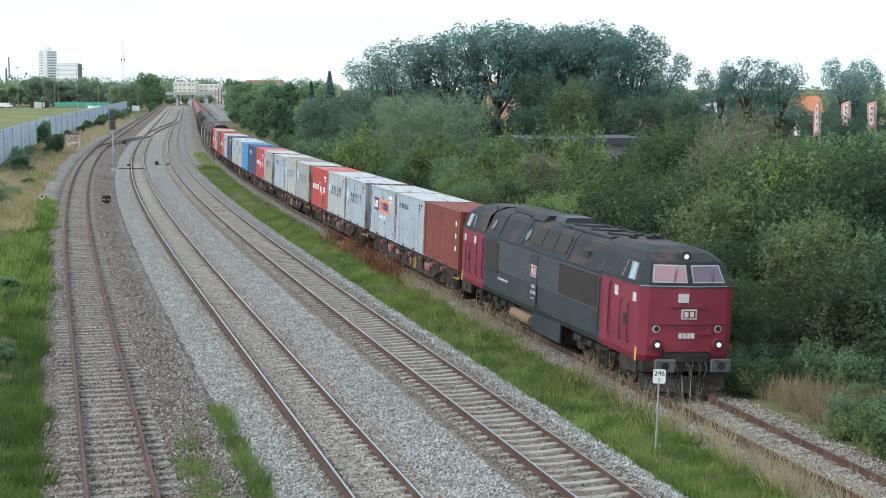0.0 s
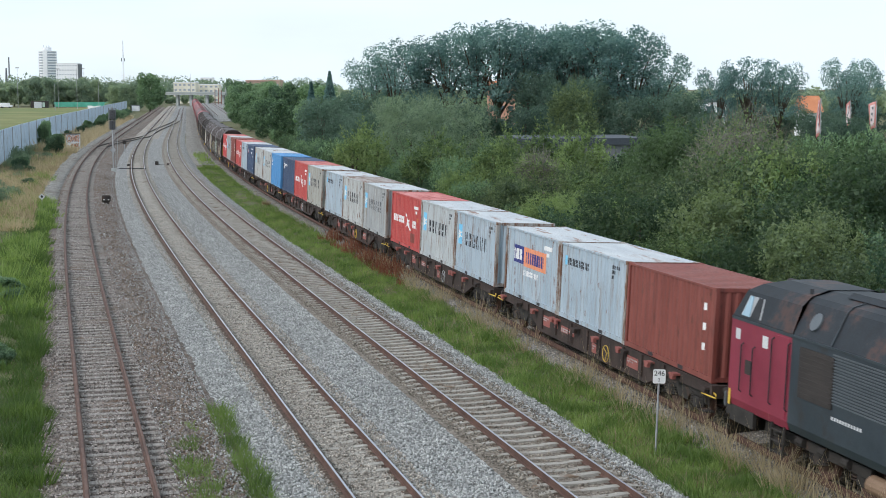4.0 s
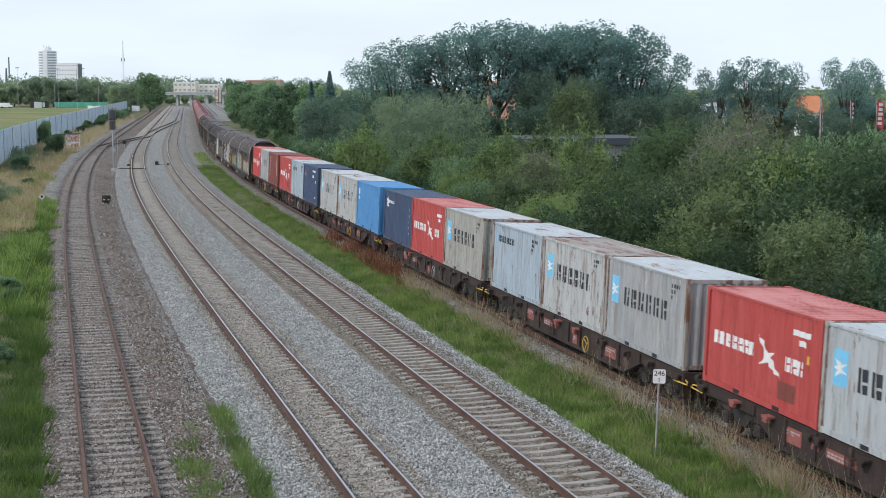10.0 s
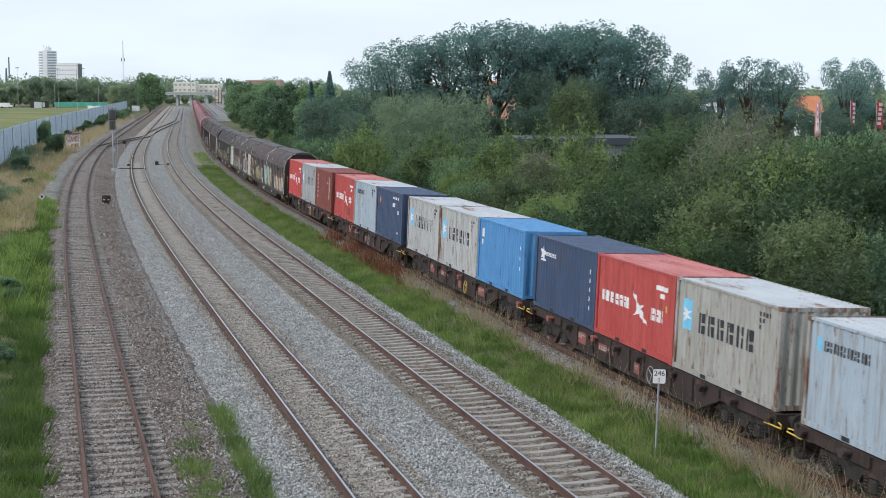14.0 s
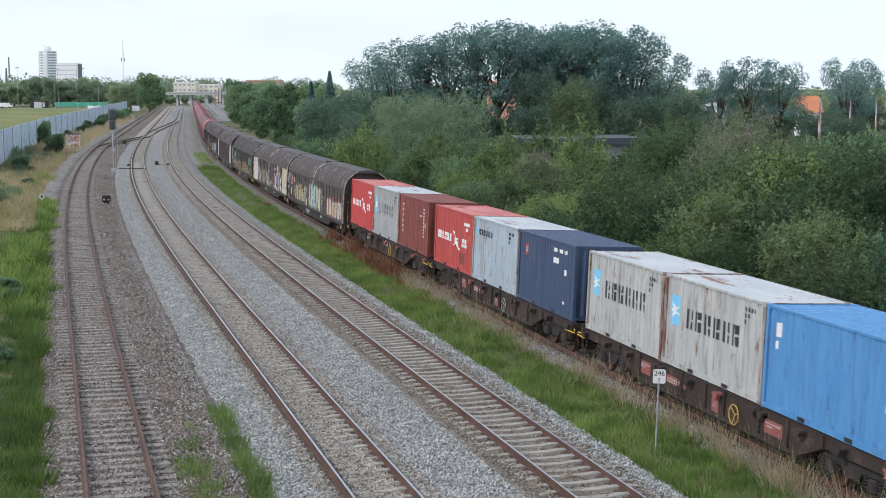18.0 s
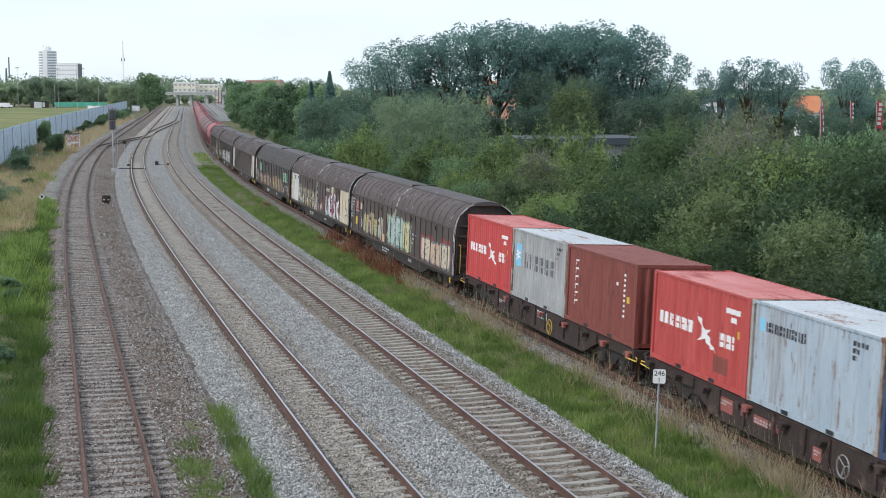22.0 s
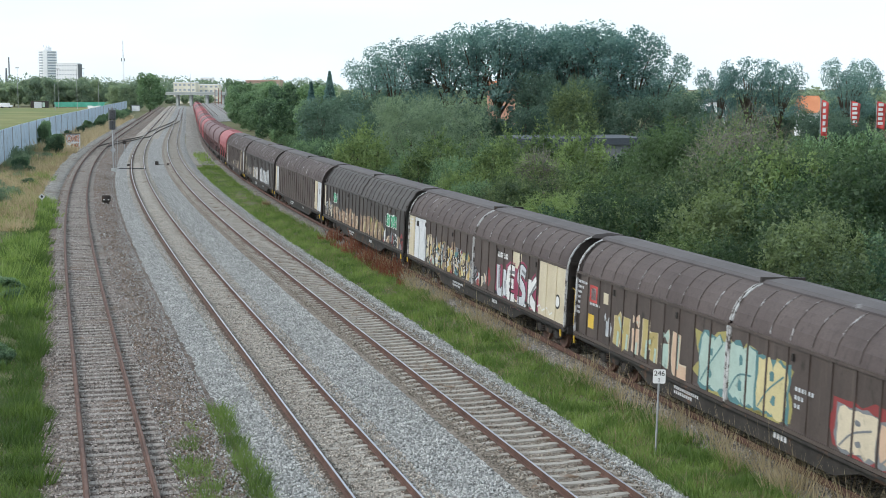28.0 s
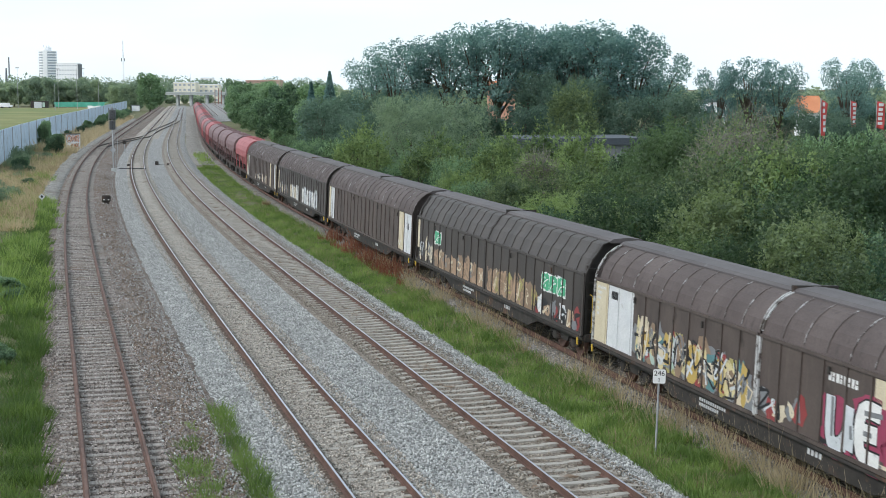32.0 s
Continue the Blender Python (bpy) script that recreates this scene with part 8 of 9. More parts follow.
# ---- trackside things ----
def relay_cabinet():
    p = spot(209, -14.0, 0.25)
    root = empty("relay_cabinet", pose(p.x, p.y, p.z, 0, 0, heading(209) - 90), label="pale relay cabinet covered in orange graffiti", category="cabinet")
    part("body", boxes((-0.95, 0.95, -0.4, 0.4, 0, 2.35), bevel=0.03), M_OFFWHITE, root)
    part("lid", boxes((-1.02, 1.02, -0.47, 0.47, 2.352, 2.45)), M_DARK, root)
    r = random.Random(3)
    face = lambda x, z: -0.4
    arcs = {"O": [[(0.5, 1.0), (0.05, 0.75), (0.05, 0.25), (0.5, 0.0), (0.95, 0.25), (0.95, 0.75), (0.5, 1.0)]],
            "A": [[(0.0, 0.0), (0.25, 0.6), (0.5, 1.0)], [(0.5, 1.0), (0.75, 0.6), (1.0, 0.0)], [(0.2, 0.35), (0.5, 0.38), (0.8, 0.35)]],
            "R": [[(0.1, 0.0), (0.12, 0.5), (0.1, 1.0)], [(0.1, 1.0), (0.8, 0.95), (0.85, 0.6), (0.2, 0.45)], [(0.3, 0.45), (0.6, 0.25), (1.0, 0.0)]],
            "U": [[(0.05, 1.0), (0.1, 0.3), (0.5, 0.0), (0.9, 0.3), (0.95, 1.0)]], "S": [[(0.95, 0.9), (0.3, 1.0), (0.1, 0.7), (0.8, 0.4), (0.7, 0.05), (0.0, 0.05)]]}
    for text, x0, w, z0, h in (("OAR", -0.86, 0.58, 1.32, 0.86), ("US", -0.25, 0.56, 0.3, 0.72)):
        for layer, half, mat, nm in ((0.006, 0.13, SPRAY["black"], "graffiti_outline"), (0.010, 0.075, M_TILES, "graffiti_letter"), (0.015, 0.02, SPRAY["white"], "graffiti_glint")):
            for k, c in enumerate(text):
                for line in arcs[c]:
                    painted(nm, stroke([(x0 + w * (k + 0.1 + 0.78 * u), z0 + h * v) for u, v in line], half), mat, root, face, layer, overlap=True)


relay_cabinet()


def light_signal():
    p = spot(166, -7.55, -0.25)
    root = empty("light_signal", pose(p.x, p.y, p.z, 0, 0, heading(164) - 90), label="grey light signal on a tall mast beside the siding", category="railway signal")
    part("mast", tube(bmesh.new(), ((0, 0, 0), (0, 0, 7.3)), 0.09, 10), M_STEEL, root)
    part("foot", boxes((-0.25, 0.25, -0.25, 0.25, -0.1, 0.3)), M_DECK, root)
    for z0, z1 in ((4.7, 5.75), (5.85, 7.0)):
        hd = part("signal_head", boxes((-0.33, 0.33, -0.22, -0.1, z0, z1), bevel=0.05), M_GREY_DARK, root, "dark grey signal plate")
        for k in range(3):
            z = z0 + 0.2 + k * 0.34
            part("hood", tube(bmesh.new(), ((0, -0.22, z), (0, -0.5, z)), 0.12, 12), M_SLATE, hd)
            part("lens", bar((0, -0.505, z), (0, -0.51, z), 0.1, 12), M_BLACK, hd)
    part("backing_frame", boxes((-0.42, -0.36, -0.12, -0.06, 4.6, 7.1), (0.36, 0.42, -0.12, -0.06, 4.6, 7.1), (-0.42, 0.42, -0.12, -0.06, 7.1, 7.16)), M_SLATE, root)
    bm = bmesh.new()
    plate(bm, [(0, 2.0), (0.34, 2.4), (0, 2.8), (-0.34, 2.4)], -0.14, -0.11)
    part("identity_plate", bm, M_STEEL, root, "pale diamond plate")
    for x in (0.22, 0.5):
        part("ladder_rail", bar((x, 0.1, 0), (x, 0.1, 4.7), 0.02, 6), M_STEEL, root)
    for k in range(15):
        part("ladder_rung", bar((0.22, 0.1, 0.3 + 0.3 * k), (0.5, 0.1, 0.3 + 0.3 * k), 0.014, 5), M_STEEL, root)


light_signal()


def kilometre_sign():
    root = empty("kilometre_sign", pose(5.55, 36.75, -0.4, 0, 1.6, 0), label="white kilometre sign with black numbers on a grey post", category="sign")
    part("post", tube(bmesh.new(), ((0, 0, -0.2), (0, 0, 2.0)), 0.03, 10), M_STEEL, root)
    rim = []
    for cx, cz, a0 in ((0.125, 2.26, 0), (-0.125, 2.26, 90), (-0.125, 1.97, 180), (0.125, 1.97, 270)):
        rim += [(cx + 0.04 * math.cos(radians(a0 + q)), cz + 0.04 * math.sin(radians(a0 + q))) for q in (0, 30, 60, 90)]
    bm = plate(bmesh.new(), rim, -0.05, -0.035)
    plate_ = part("sign_plate", bm, M_WHITE, root, "white rounded plate")
    for text, size, z in (("246", 0.19, 2.135), ("2", 0.13, 1.985)):
        cu = bpy.data.curves.new("number", "FONT")
        cu.body, cu.size, cu.align_x = text, size, "CENTER"
        cu.extrude = 0.002
        tmp = bpy.data.objects.new("number", cu)
        me = bpy.data.meshes.new_from_object(tmp)
        bpy.data.objects.remove(tmp)
        me.materials.clear()
        me.materials.append(M_BLACK)
        o = new("number", me)
        o.parent, o.matrix_basis = plate_, pose(0, -0.053, z, 90)
        o["label"] = "black number " + text
    return root


kilometre_sign()


def small_sign():
    p = spot(113, -13.2, 0.1)
    root = empty("track_marker", pose(p.x, p.y, p.z, 0, 0, 15), label="small white diamond marker on a short post", category="sign")
    part("post", bar((0, 0, -0.1), (0, 0, 0.75), 0.025, 8), M_STEEL, root)
    bm = bmesh.new()
    plate(bm, [(0, 0.55), (0.26, 0.8), (0, 1.05), (-0.26, 0.8)], -0.05, -0.03)
    pl = part("plate", bm, M_OFFWHITE, root)
    bm = bmesh.new()
    plate(bm, [(-0.06, 0.72), (0.06, 0.72), (0.1, 0.84), (0, 0.94), (-0.1, 0.84)], -0.056, -0.05)
    part("arrow", bm, M_BLACK, pl)


small_sign()


def dwarf_lamp():
    p = spot(117, -8.35, 0.0)
    root = empty("dwarf_signal", pose(p.x, p.y, p.z, 0, 0, 12), label="low dark dwarf signal with two white lenses", category="railway signal")
    part("housing", boxes((-0.34, 0.34, -0.16, 0.16, 0.1, 0.62), bevel=0.06), M_DARK, root)
    part("foot", boxes((-0.2, 0.2, -0.15, 0.15, -0.15, 0.1)), M_DARK, root)
    for x in (-0.18, 0.18):
        part("lens", bar((x, -0.17, 0.28), (x, -0.2, 0.28), 0.055, 12), M_WHITE, root)


dwarf_lamp()


def track_box(y, lat, w, h, label):
    p = spot(y, lat, -0.3)
    root = empty("track_magnet", pose(p.x, p.y, p.z, 0, 0, 10), label=label, category="track equipment")
    part("housing", boxes((-w / 2, w / 2, -0.3, 0.3, 0, h), bevel=0.05), M_DARK, root)
    part("cable", tube(bmesh.new(), [(w / 2, 0, 0.1), (w / 2 + 0.3, 0.2, 0.06), (w / 2 + 0.8, 0.2, 0.05)], 0.03, 6), M_BLACK, root)


track_box(178, -2.5, 0.42, 0.5, "dark equipment box on the ballast between the main tracks")
track_box(176, -5.9, 0.3, 0.3, "small dark track magnet beside the rail")
track_box(177, -1.15, 0.3, 0.3, "small dark track magnet beside the rail")
_c = part("track_cable", tube(bmesh.new(), [spot(170, -7.0, -0.2), spot(169, -5.9, -0.14), spot(168.5, -4.8, -0.16), spot(168.5, -3.9, -0.16)], 0.05, 6), M_BLACK)
tagged(_c, "black cable laid across the main track", "cable")
_stub = empty("point_indicator", pose(*spot(215, -7.0, -0.3)), label="low pale point indicator post by the crossover", category="railway signal")
part("post", bar((0, 0, 0), (0, 0, 1.2), 0.08, 8), M_STEEL, _stub)
part("head", boxes((-0.25, 0.25, -0.2, 0.2, 1.2, 1.7), bevel=0.04), M_DARK, _stub)

# yard tracks under the far bridge
for _lat in (11.5, 16.5, 22.0):
    _t = empty("yard_track", label="far yard track curving under the bridge", category="railway track", group="yard tracks")
    for _side in (-0.75, 0.75):
        part("rail", sweep([(_side - 0.05, -0.16), (_side - 0.04, 0.0), (_side + 0.04, 0.0), (_side + 0.05, -0.16)], 410 + _lat * 4, 900, 10.0, _lat, 0.3 + 0.015 * _lat), M_RAIL, _t)
strip("ballast_bed_yard", M_BALLAST, [(8.6, -0.6), (8.8, 0.06), (14.0, 0.34), (27.0, 0.5), (27.5, -0.6)], 390, 880, "pale ballast of the far yard tracks", 20.0)

# ---- banners ----
M_PINKISH = surface("faded_banner_cloth", (0.55, 0.44, 0.44), (0.68, 0.60, 0.60), 3.0, 0.8, fine=20, vary=0.1)
M_FADED_RED = surface("faded_red_banner_back", (0.50, 0.20, 0.18), (0.62, 0.30, 0.27), 3.0, 0.8, fine=20, vary=0.1)
BANNERS = []


def banner(x, y, h, w, top, seed):
    pole = empty("banner_pole", pose(x, y, 0), label="slim pole carrying a tall banner behind the hedge", category="flagpole", group="banner poles")
    part("pole", bar((0, 0, 0), (0, 0, top + 0.15), 0.035, 8), M_STEEL, pole)
    root = empty("advertising_banner", pose(x, y, top), label="red advertising banner with a faded pale back, blown by wind", category="banner", group="banners")
    vs, fs = [], []
    nx, nz = 5, 10
    for i in range(nx + 1):
        for j in range(nz + 1):
            u, v = i / nx, j / nz
            vs.append((0.05 + w * u * (1 - 0.15 * v), 0.07 * math.sin(u * 5 + v * 4 + seed), -h * v - 0.25 * u * u))
    for i in range(nx):
        for j in range(nz):
            a = i * (nz + 1) + j
            fs.append((a, a + 1, a + nz + 2, a + nz + 1))
    part("cloth", (vs, fs), P_RED2, root, smooth=True).modifiers.new("thick", "SOLIDIFY").thickness = 0.01
    back = [(p[0], p[1] + 0.016, p[2]) for p in vs]
    part("lining", (back, fs), M_FADED_RED, root, "faded red back", smooth=True).modifiers.new("thick", "SOLIDIFY").thickness = 0.01
    inner = [f for k, f in enumerate(fs) if 0 < k // nz < nx - 1 and 0 < k % nz < nz - 1]
    part("print_field", ([(p[0], p[1] + 0.03, p[2]) for p in vs], inner), M_PINKISH, root, "pale printed field showing through the back", smooth=True).modifiers.new("thick", "SOLIDIFY").thickness = 0.008
    for k in range(3):
        z = -h * (0.2 + 0.22 * k)
        bump = 0.07 * math.sin(2.5 + (0.25 + 0.22 * k) * 4 + seed)
        part("print_block", boxes((0.05 + w * 0.36, 0.05 + w * 0.6, bump + 0.05, bump + 0.056, z - h * 0.1, z)), M_SLATE, root)
    for k in range(5):
        z = -h * (0.06 + 0.175 * k)
        bump = 0.07 * math.sin(1.6 + (0.12 + 0.17 * k) * 4 + seed)
        part("lettering_block", boxes((0.14, w * (0.72 - 0.06 * (k % 2)), bump - 0.085, bump - 0.075, z - h * 0.12, z - h * 0.01)), M_OFFWHITE, root)
    for z in (-0.1, -h * 0.5, -h + 0.1):
        part("ring", tube(bmesh.new(), ((0, 0, z), (0, 0, z - 0.03)), 0.05, 10), M_STEEL, root)
        part("tie", bar((0.04, 0, z - 0.015), (0.09, 0.0, z - 0.015), 0.012, 5), M_STEEL, root)
    BANNERS.append((root, x, y, top, seed))


banner(26.4, 101.0, 2.5, 0.5, 8.33, 0.0)
banner(36.1, 128.0, 2.2, 0.8, 8.0, 1.3)
banner(39.3, 131.0, 2.4, 0.8, 7.95, 2.6)

# ---- hedge, bushes and trees ----
BUSHES, FAR_BUSHES = [], []
for _seed, _r, _h, _m, _label in ((11, 2.6, 5.0, M_LEAF, "dense green bush in the trackside hedge"), (12, 2.3, 4.8, M_LEAF_LIGHT, "yellow-green leafy bush in the trackside hedge"), (13, 2.9, 5.4, M_LEAF_DEEP, "dark green bush in the trackside hedge"), (14, 2.4, 5.2, M_LEAF_OLIVE, "olive-green shrub in the trackside hedge")):
    BUSHES.append(shrub("bush", _seed, _r, _h, 1750, 13, 0.088, _m, _label, "bush", lump_n=34, limbs=1))
    if _seed < 14:
        FAR_BUSHES.append(shrub("bush", _seed + 5, _r, _h, 1150, 10, 0.125, _m, _label, "bush", lump_n=30, limbs=0))
USED = {}


def put_plant(ob, x, y, scale, turn, z=0.0, tall=1.0, label=""):
    """Stands the plant itself the first time, and a copy of it after that."""
    if ob.name in USED:
        ob = copy_thing(ob, pose(0, 0, 0))
    else:
        USED[ob.name] = True
    ob.matrix_basis = pose(x, y, z, 0, 0, turn) @ Matrix.Diagonal((scale, scale, scale * tall, 1))
    if label:
        ob["label"] = label
    return ob


BRAMBLE = shrub("bramble", 15, 1.1, 1.3, 620, 12, 0.062, M_LEAF, "low bramble thicket at the foot of the hedge", "bramble", lump_n=12, limbs=2, small=0.42, reach=(0.12, 0.4))
NETTLE = shrub("nettle_patch", 16, 0.9, 1.2, 560, 11, 0.06, M_LEAF_LIGHT, "fresh green weeds at the foot of the hedge", "weeds", lump_n=10, limbs=2, small=0.42, reach=(0.15, 0.45), rise=1.3)
_rnd = random.Random(33)
_y = 30.0
while _y < 110:
    for _lat in (8.9, 10.0):
        if 36 < _y < 41:
            continue
        _p = spot(_y + _rnd.uniform(-0.5, 0.5), _lat + _rnd.uniform(-0.35, 0.35))
        put_plant(NETTLE if _rnd.random() < 0.4 else BRAMBLE, _p.x, _p.y, _rnd.uniform(0.6, 1.1), _rnd.uniform(0, 360), -0.3, _rnd.uniform(0.7, 1.2))
    _y += 1.5 * (1 + max(0, _y - 60) / 60)
for _k in range(26):
    _p = spot(41.2 + 0.3 * _k, 8.55 + 0.25 * (_k % 4)) if _k < 20 else spot(33.5 + 0.5 * (_k - 20), 8.9 + 0.2 * (_k % 3))
    put_plant(BRAMBLE if _k % 3 else NETTLE, _p.x, _p.y, _rnd.uniform(0.5, 0.85), _rnd.uniform(0, 360), -0.3, _rnd.uniform(0.6, 1.0))
for _x, _y, _s1 in ((11.6, 44.6, 0.9), (12.3, 44.0, 0.8), (12.9, 43.4, 0.95), (11.0, 45.4, 0.85), (13.6, 42.6, 0.9), (10.4, 46.0, 0.8), (12.6, 45.2, 1.0), (13.9, 43.8, 1.0)):
    put_plant(BRAMBLE, _x, _y, _s1, _x * 90, -0.2, 0.9)
_rnd = random.Random(21)
for _lat, _sc, _gap, _y0, _y1 in [(10.9, 0.5, 2.6, 30, 120), (13.0, 0.85, 3.2, 30, 170), (17.0, 1.12, 4.0, 34, 240), (22.5, 1.3, 5.0, 40, 330), (29, 1.4, 6.5, 48, 360), (38, 1.45, 9, 60, 330)]:
    _y = _y0
    while _y < _y1:
        _s1 = _sc * _rnd.uniform(0.75, 1.2)
        _p = spot(_y, _lat + _rnd.uniform(-1.1, 1.1))
        _tall = _rnd.uniform(0.85, 1.15)
        # kinds grow in patches
        _f = noise.noise((_p.x * 0.09, _p.y * 0.09, 2.0)) + _rnd.uniform(-0.22, 0.22)
        _kind = 2 if _f < -0.14 else 0 if _f < 0.13 else 1 if _f < 0.25 else 3
        if _p.x / _p.y < 0.13 and _y < 150 and _kind != 1:
            _kind = _rnd.choice((0, 0, 1, 3))
        if _p.x / _p.y > 0.13 and _y < 80:
            _kind = _rnd.choice((2, 2, 3, 0))
        if _y > 105 and _kind in (1, 3):
            _kind = _rnd.choice((0, 0, 1, 2))
        if _lat < 12 and 35 < _y < 42:      # only low growth in the dry grass
            _s1 *= 0.3
        if _y > 45:      # the hedge keeps below eye level, lowest before the shed
            _s1 = min(_s1, max(0.45, (9.14 - (0.042 if 0.085 < _p.x / _p.y < 0.14 else 0.031) * _p.y) / (5.6 * _tall)))
        put_plant((BUSHES if _y < 105 else FAR_BUSHES)[_kind], _p.x, _p.y, _s1, _rnd.uniform(0, 360), -0.1, _tall)
        _y += _gap * _rnd.uniform(0.8, 1.2) * (1 + max(0, _y - 90) / 110)
# single shrubs that stand out: (x, y, kind, scale, stretch)
for _x, _y, _k, _s1, _t in ((12.4, 80, 2, 1.1, 1.28), (13.6, 82, 2, 1.05, 1.32), (10.9, 76, 2, 0.95, 1.05), (13.0, 62, 3, 1.3, 1.1), (14.6, 61, 1, 1.2, 1.2), (11.2, 58, 3, 1.1, 0.98), (9.6, 56, 1, 0.95, 0.85), (16.6, 57, 2, 1.2, 1.1), (18.0, 58, 2, 1.2, 1.08), (12.2, 47.6, 2, 0.55, 0.9), (13.4, 46.2, 2, 0.6, 1.0), (11.2, 49.6, 0, 0.6, 0.9), (14.4, 45.0, 2, 0.7, 1.0), (24.5, 90, 0, 1.2, 1.2), (27.5, 92, 0, 1.1, 1.2)):
    put_plant(BUSHES[_k], _x, _y, _s1, _x * 40, -0.1, _t)
SAPLING = shrub("sapling", 17, 1.35, 7.0, 420, 15, 0.12, M_LEAF_LIGHT, "slender yellow-green sapling rising out of the hedge", "tree", base=2.0, lump_n=26, small=0.34, core=0.3, shell=0.8, reach=(0.3, 0.9), limbs=4, inner=0.0, rise=1.0)
for _x, _y, _s1, _t in ((-6.6, 106, 0.98, 1.03), (-4.8, 104, 0.9, 1.05), (3.3, 92, 1.0, 1.0), (4.3, 90, 0.95, 1.02), (6.6, 90, 1.02, 1.03), (7.9, 88, 1.05, 1.03), (8.9, 87, 0.95, 1.0), (0.6, 96, 0.95, 1.0), (-1.6, 98, 0.9, 1.0)):
    put_plant(SAPLING, _x, _y, _s1, _x * 70, -0.1, _t)
WILLOW = shrub("willow", 18, 3.7, 9.0, 3600, 14, 0.085, M_LEAF_GREY, "broad domed grey-green willow above the hedge", "tree", base=1.0, lump_n=60, small=0.26, core=0.78, limbs=8, rise=0.9)
put_plant(WILLOW, 0.3, 102.0, 1.0, 0, -0.1, 1.0)
put_plant(WILLOW, -2.6, 116.0, 0.95, 130, -0.1, 1.04, "round blue-green willow behind the hedge")
ROUND_TREE = shrub("tree", 19, 2.35, 9.7, 3200, 14, 0.1, M_LEAF_OLIVE, "dense ovoid olive-green tree behind the hedge", "tree", base=1.0, lump_n=70, small=0.3, core=0.85, limbs=5, trunk=0.14)
put_plant(ROUND_TREE, 10.5, 118.0, 1.0, 0, -0.1, 1.0)

BIG = [plant("tree", 31, 5.6, 17.0, 8600, 0.23, M_LEAF_DARK, "tall broad-leaved tree with an open dark crown", "tree", base=6.0, trunk=0.3, lump_n=80, small=0.2, inner=0.0, limbs=13, shell=0.7, core=0.2),
       plant("tree", 32, 5.2, 16.0, 8200, 0.23, M_LEAF_DARK, "tall dark tree with gaps of sky in its crown", "tree", base=5.6, trunk=0.28, lump_n=76, small=0.21, inner=0.0, limbs=13, shell=0.7, core=0.2),
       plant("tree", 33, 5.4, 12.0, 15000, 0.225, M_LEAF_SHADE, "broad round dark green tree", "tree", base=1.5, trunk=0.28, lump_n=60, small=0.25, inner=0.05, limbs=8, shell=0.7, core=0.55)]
# the grove: (x, y, which, scale, height in metres)
for _x, _y, _k, _s1, _h in ((-9.4, 190, 1, 0.72, 13.0), (-6.2, 188, 0, 0.8, 14.9), (-2.9, 190, 1, 0.88, 15.7), (0.6, 188, 0, 0.92, 16.3), (4.3, 187, 1, 1.0, 17.3), (7.3, 189, 0, 0.98, 17.9), (10.9, 188, 1, 1.02, 17.0), (14.6, 190, 0, 1.05, 17.3), (18.2, 188, 1, 1.08, 17.7), (21.6, 187, 0, 1.02, 17.2), (24.7, 188, 1, 0.95, 16.1), (27.8, 187, 0, 0.8, 13.6), 
                            (14.0, 194, 0, 1.0, 16.6), (20.0, 194, 1, 1.05, 17.0),
                            (34.3, 180, 1, 0.6, 11.7), (38.3, 181, 0, 0.72, 13.0), (41.8, 180, 1, 0.64, 12.2), (50.2, 180, 0, 0.6, 12.9), (52.6, 182, 1, 0.55, 12.2)):
    put_plant(BIG[_k], _x, _y, _s1 * 1.22, _x * 57, -0.2, _h / ((17.0, 16.0, 12.0)[_k] * _s1 * 1.22) * 1.07)
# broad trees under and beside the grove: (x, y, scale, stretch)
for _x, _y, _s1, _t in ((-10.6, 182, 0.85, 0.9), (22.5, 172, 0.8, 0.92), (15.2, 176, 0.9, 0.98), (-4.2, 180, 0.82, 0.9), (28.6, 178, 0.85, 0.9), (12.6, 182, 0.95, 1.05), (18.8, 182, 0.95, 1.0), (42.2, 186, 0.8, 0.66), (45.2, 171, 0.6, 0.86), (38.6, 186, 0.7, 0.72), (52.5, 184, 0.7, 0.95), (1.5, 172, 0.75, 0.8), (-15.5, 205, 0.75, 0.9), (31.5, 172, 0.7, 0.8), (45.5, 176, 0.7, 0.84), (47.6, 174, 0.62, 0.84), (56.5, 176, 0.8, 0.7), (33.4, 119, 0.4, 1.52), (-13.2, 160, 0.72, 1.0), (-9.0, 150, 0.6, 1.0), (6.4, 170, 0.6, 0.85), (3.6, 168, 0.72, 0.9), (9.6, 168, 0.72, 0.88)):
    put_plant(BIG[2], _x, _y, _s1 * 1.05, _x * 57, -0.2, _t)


def conifer(x, y, h, r, seed, label):
    rng = np.random.default_rng(seed)
    root = empty("conifer", pose(x, y, -0.2), label=label, category="tree")
    part("trunk", tube(bmesh.new(), ((0, 0, -0.3), (0, 0, h * 0.95)), r * 0.09, 7, 0.03), M_BARK, root)
    n = 5200
    v = rng.random(n) ** 0.75
    tier = 1 - 0.3 * ((v * 11) % 1)
    rad = r * (1 - v) * tier * np.sqrt(rng.uniform(0.25, 1.0, n)) + 0.05
    a = rng.uniform(0, 2 * math.pi, n)
    p = np.stack([rad * np.cos(a), rad * np.sin(a), 0.6 + (h - 0.6) * v - 0.25 * rad], 1)
    d = np.stack([np.cos(a), np.sin(a), np.full(n, -0.1)], 1)
    quads_mesh("crown", leaves(rng, p, d, 0.3), M_LEAF_DARK, root)


conifer(-18.0, 230, 12.0, 3.3, 51, "dark pointed spruce above the hedge")
conifer(-21.5, 236, 10.4, 2.4, 52, "dark spruce beside the pointed one")

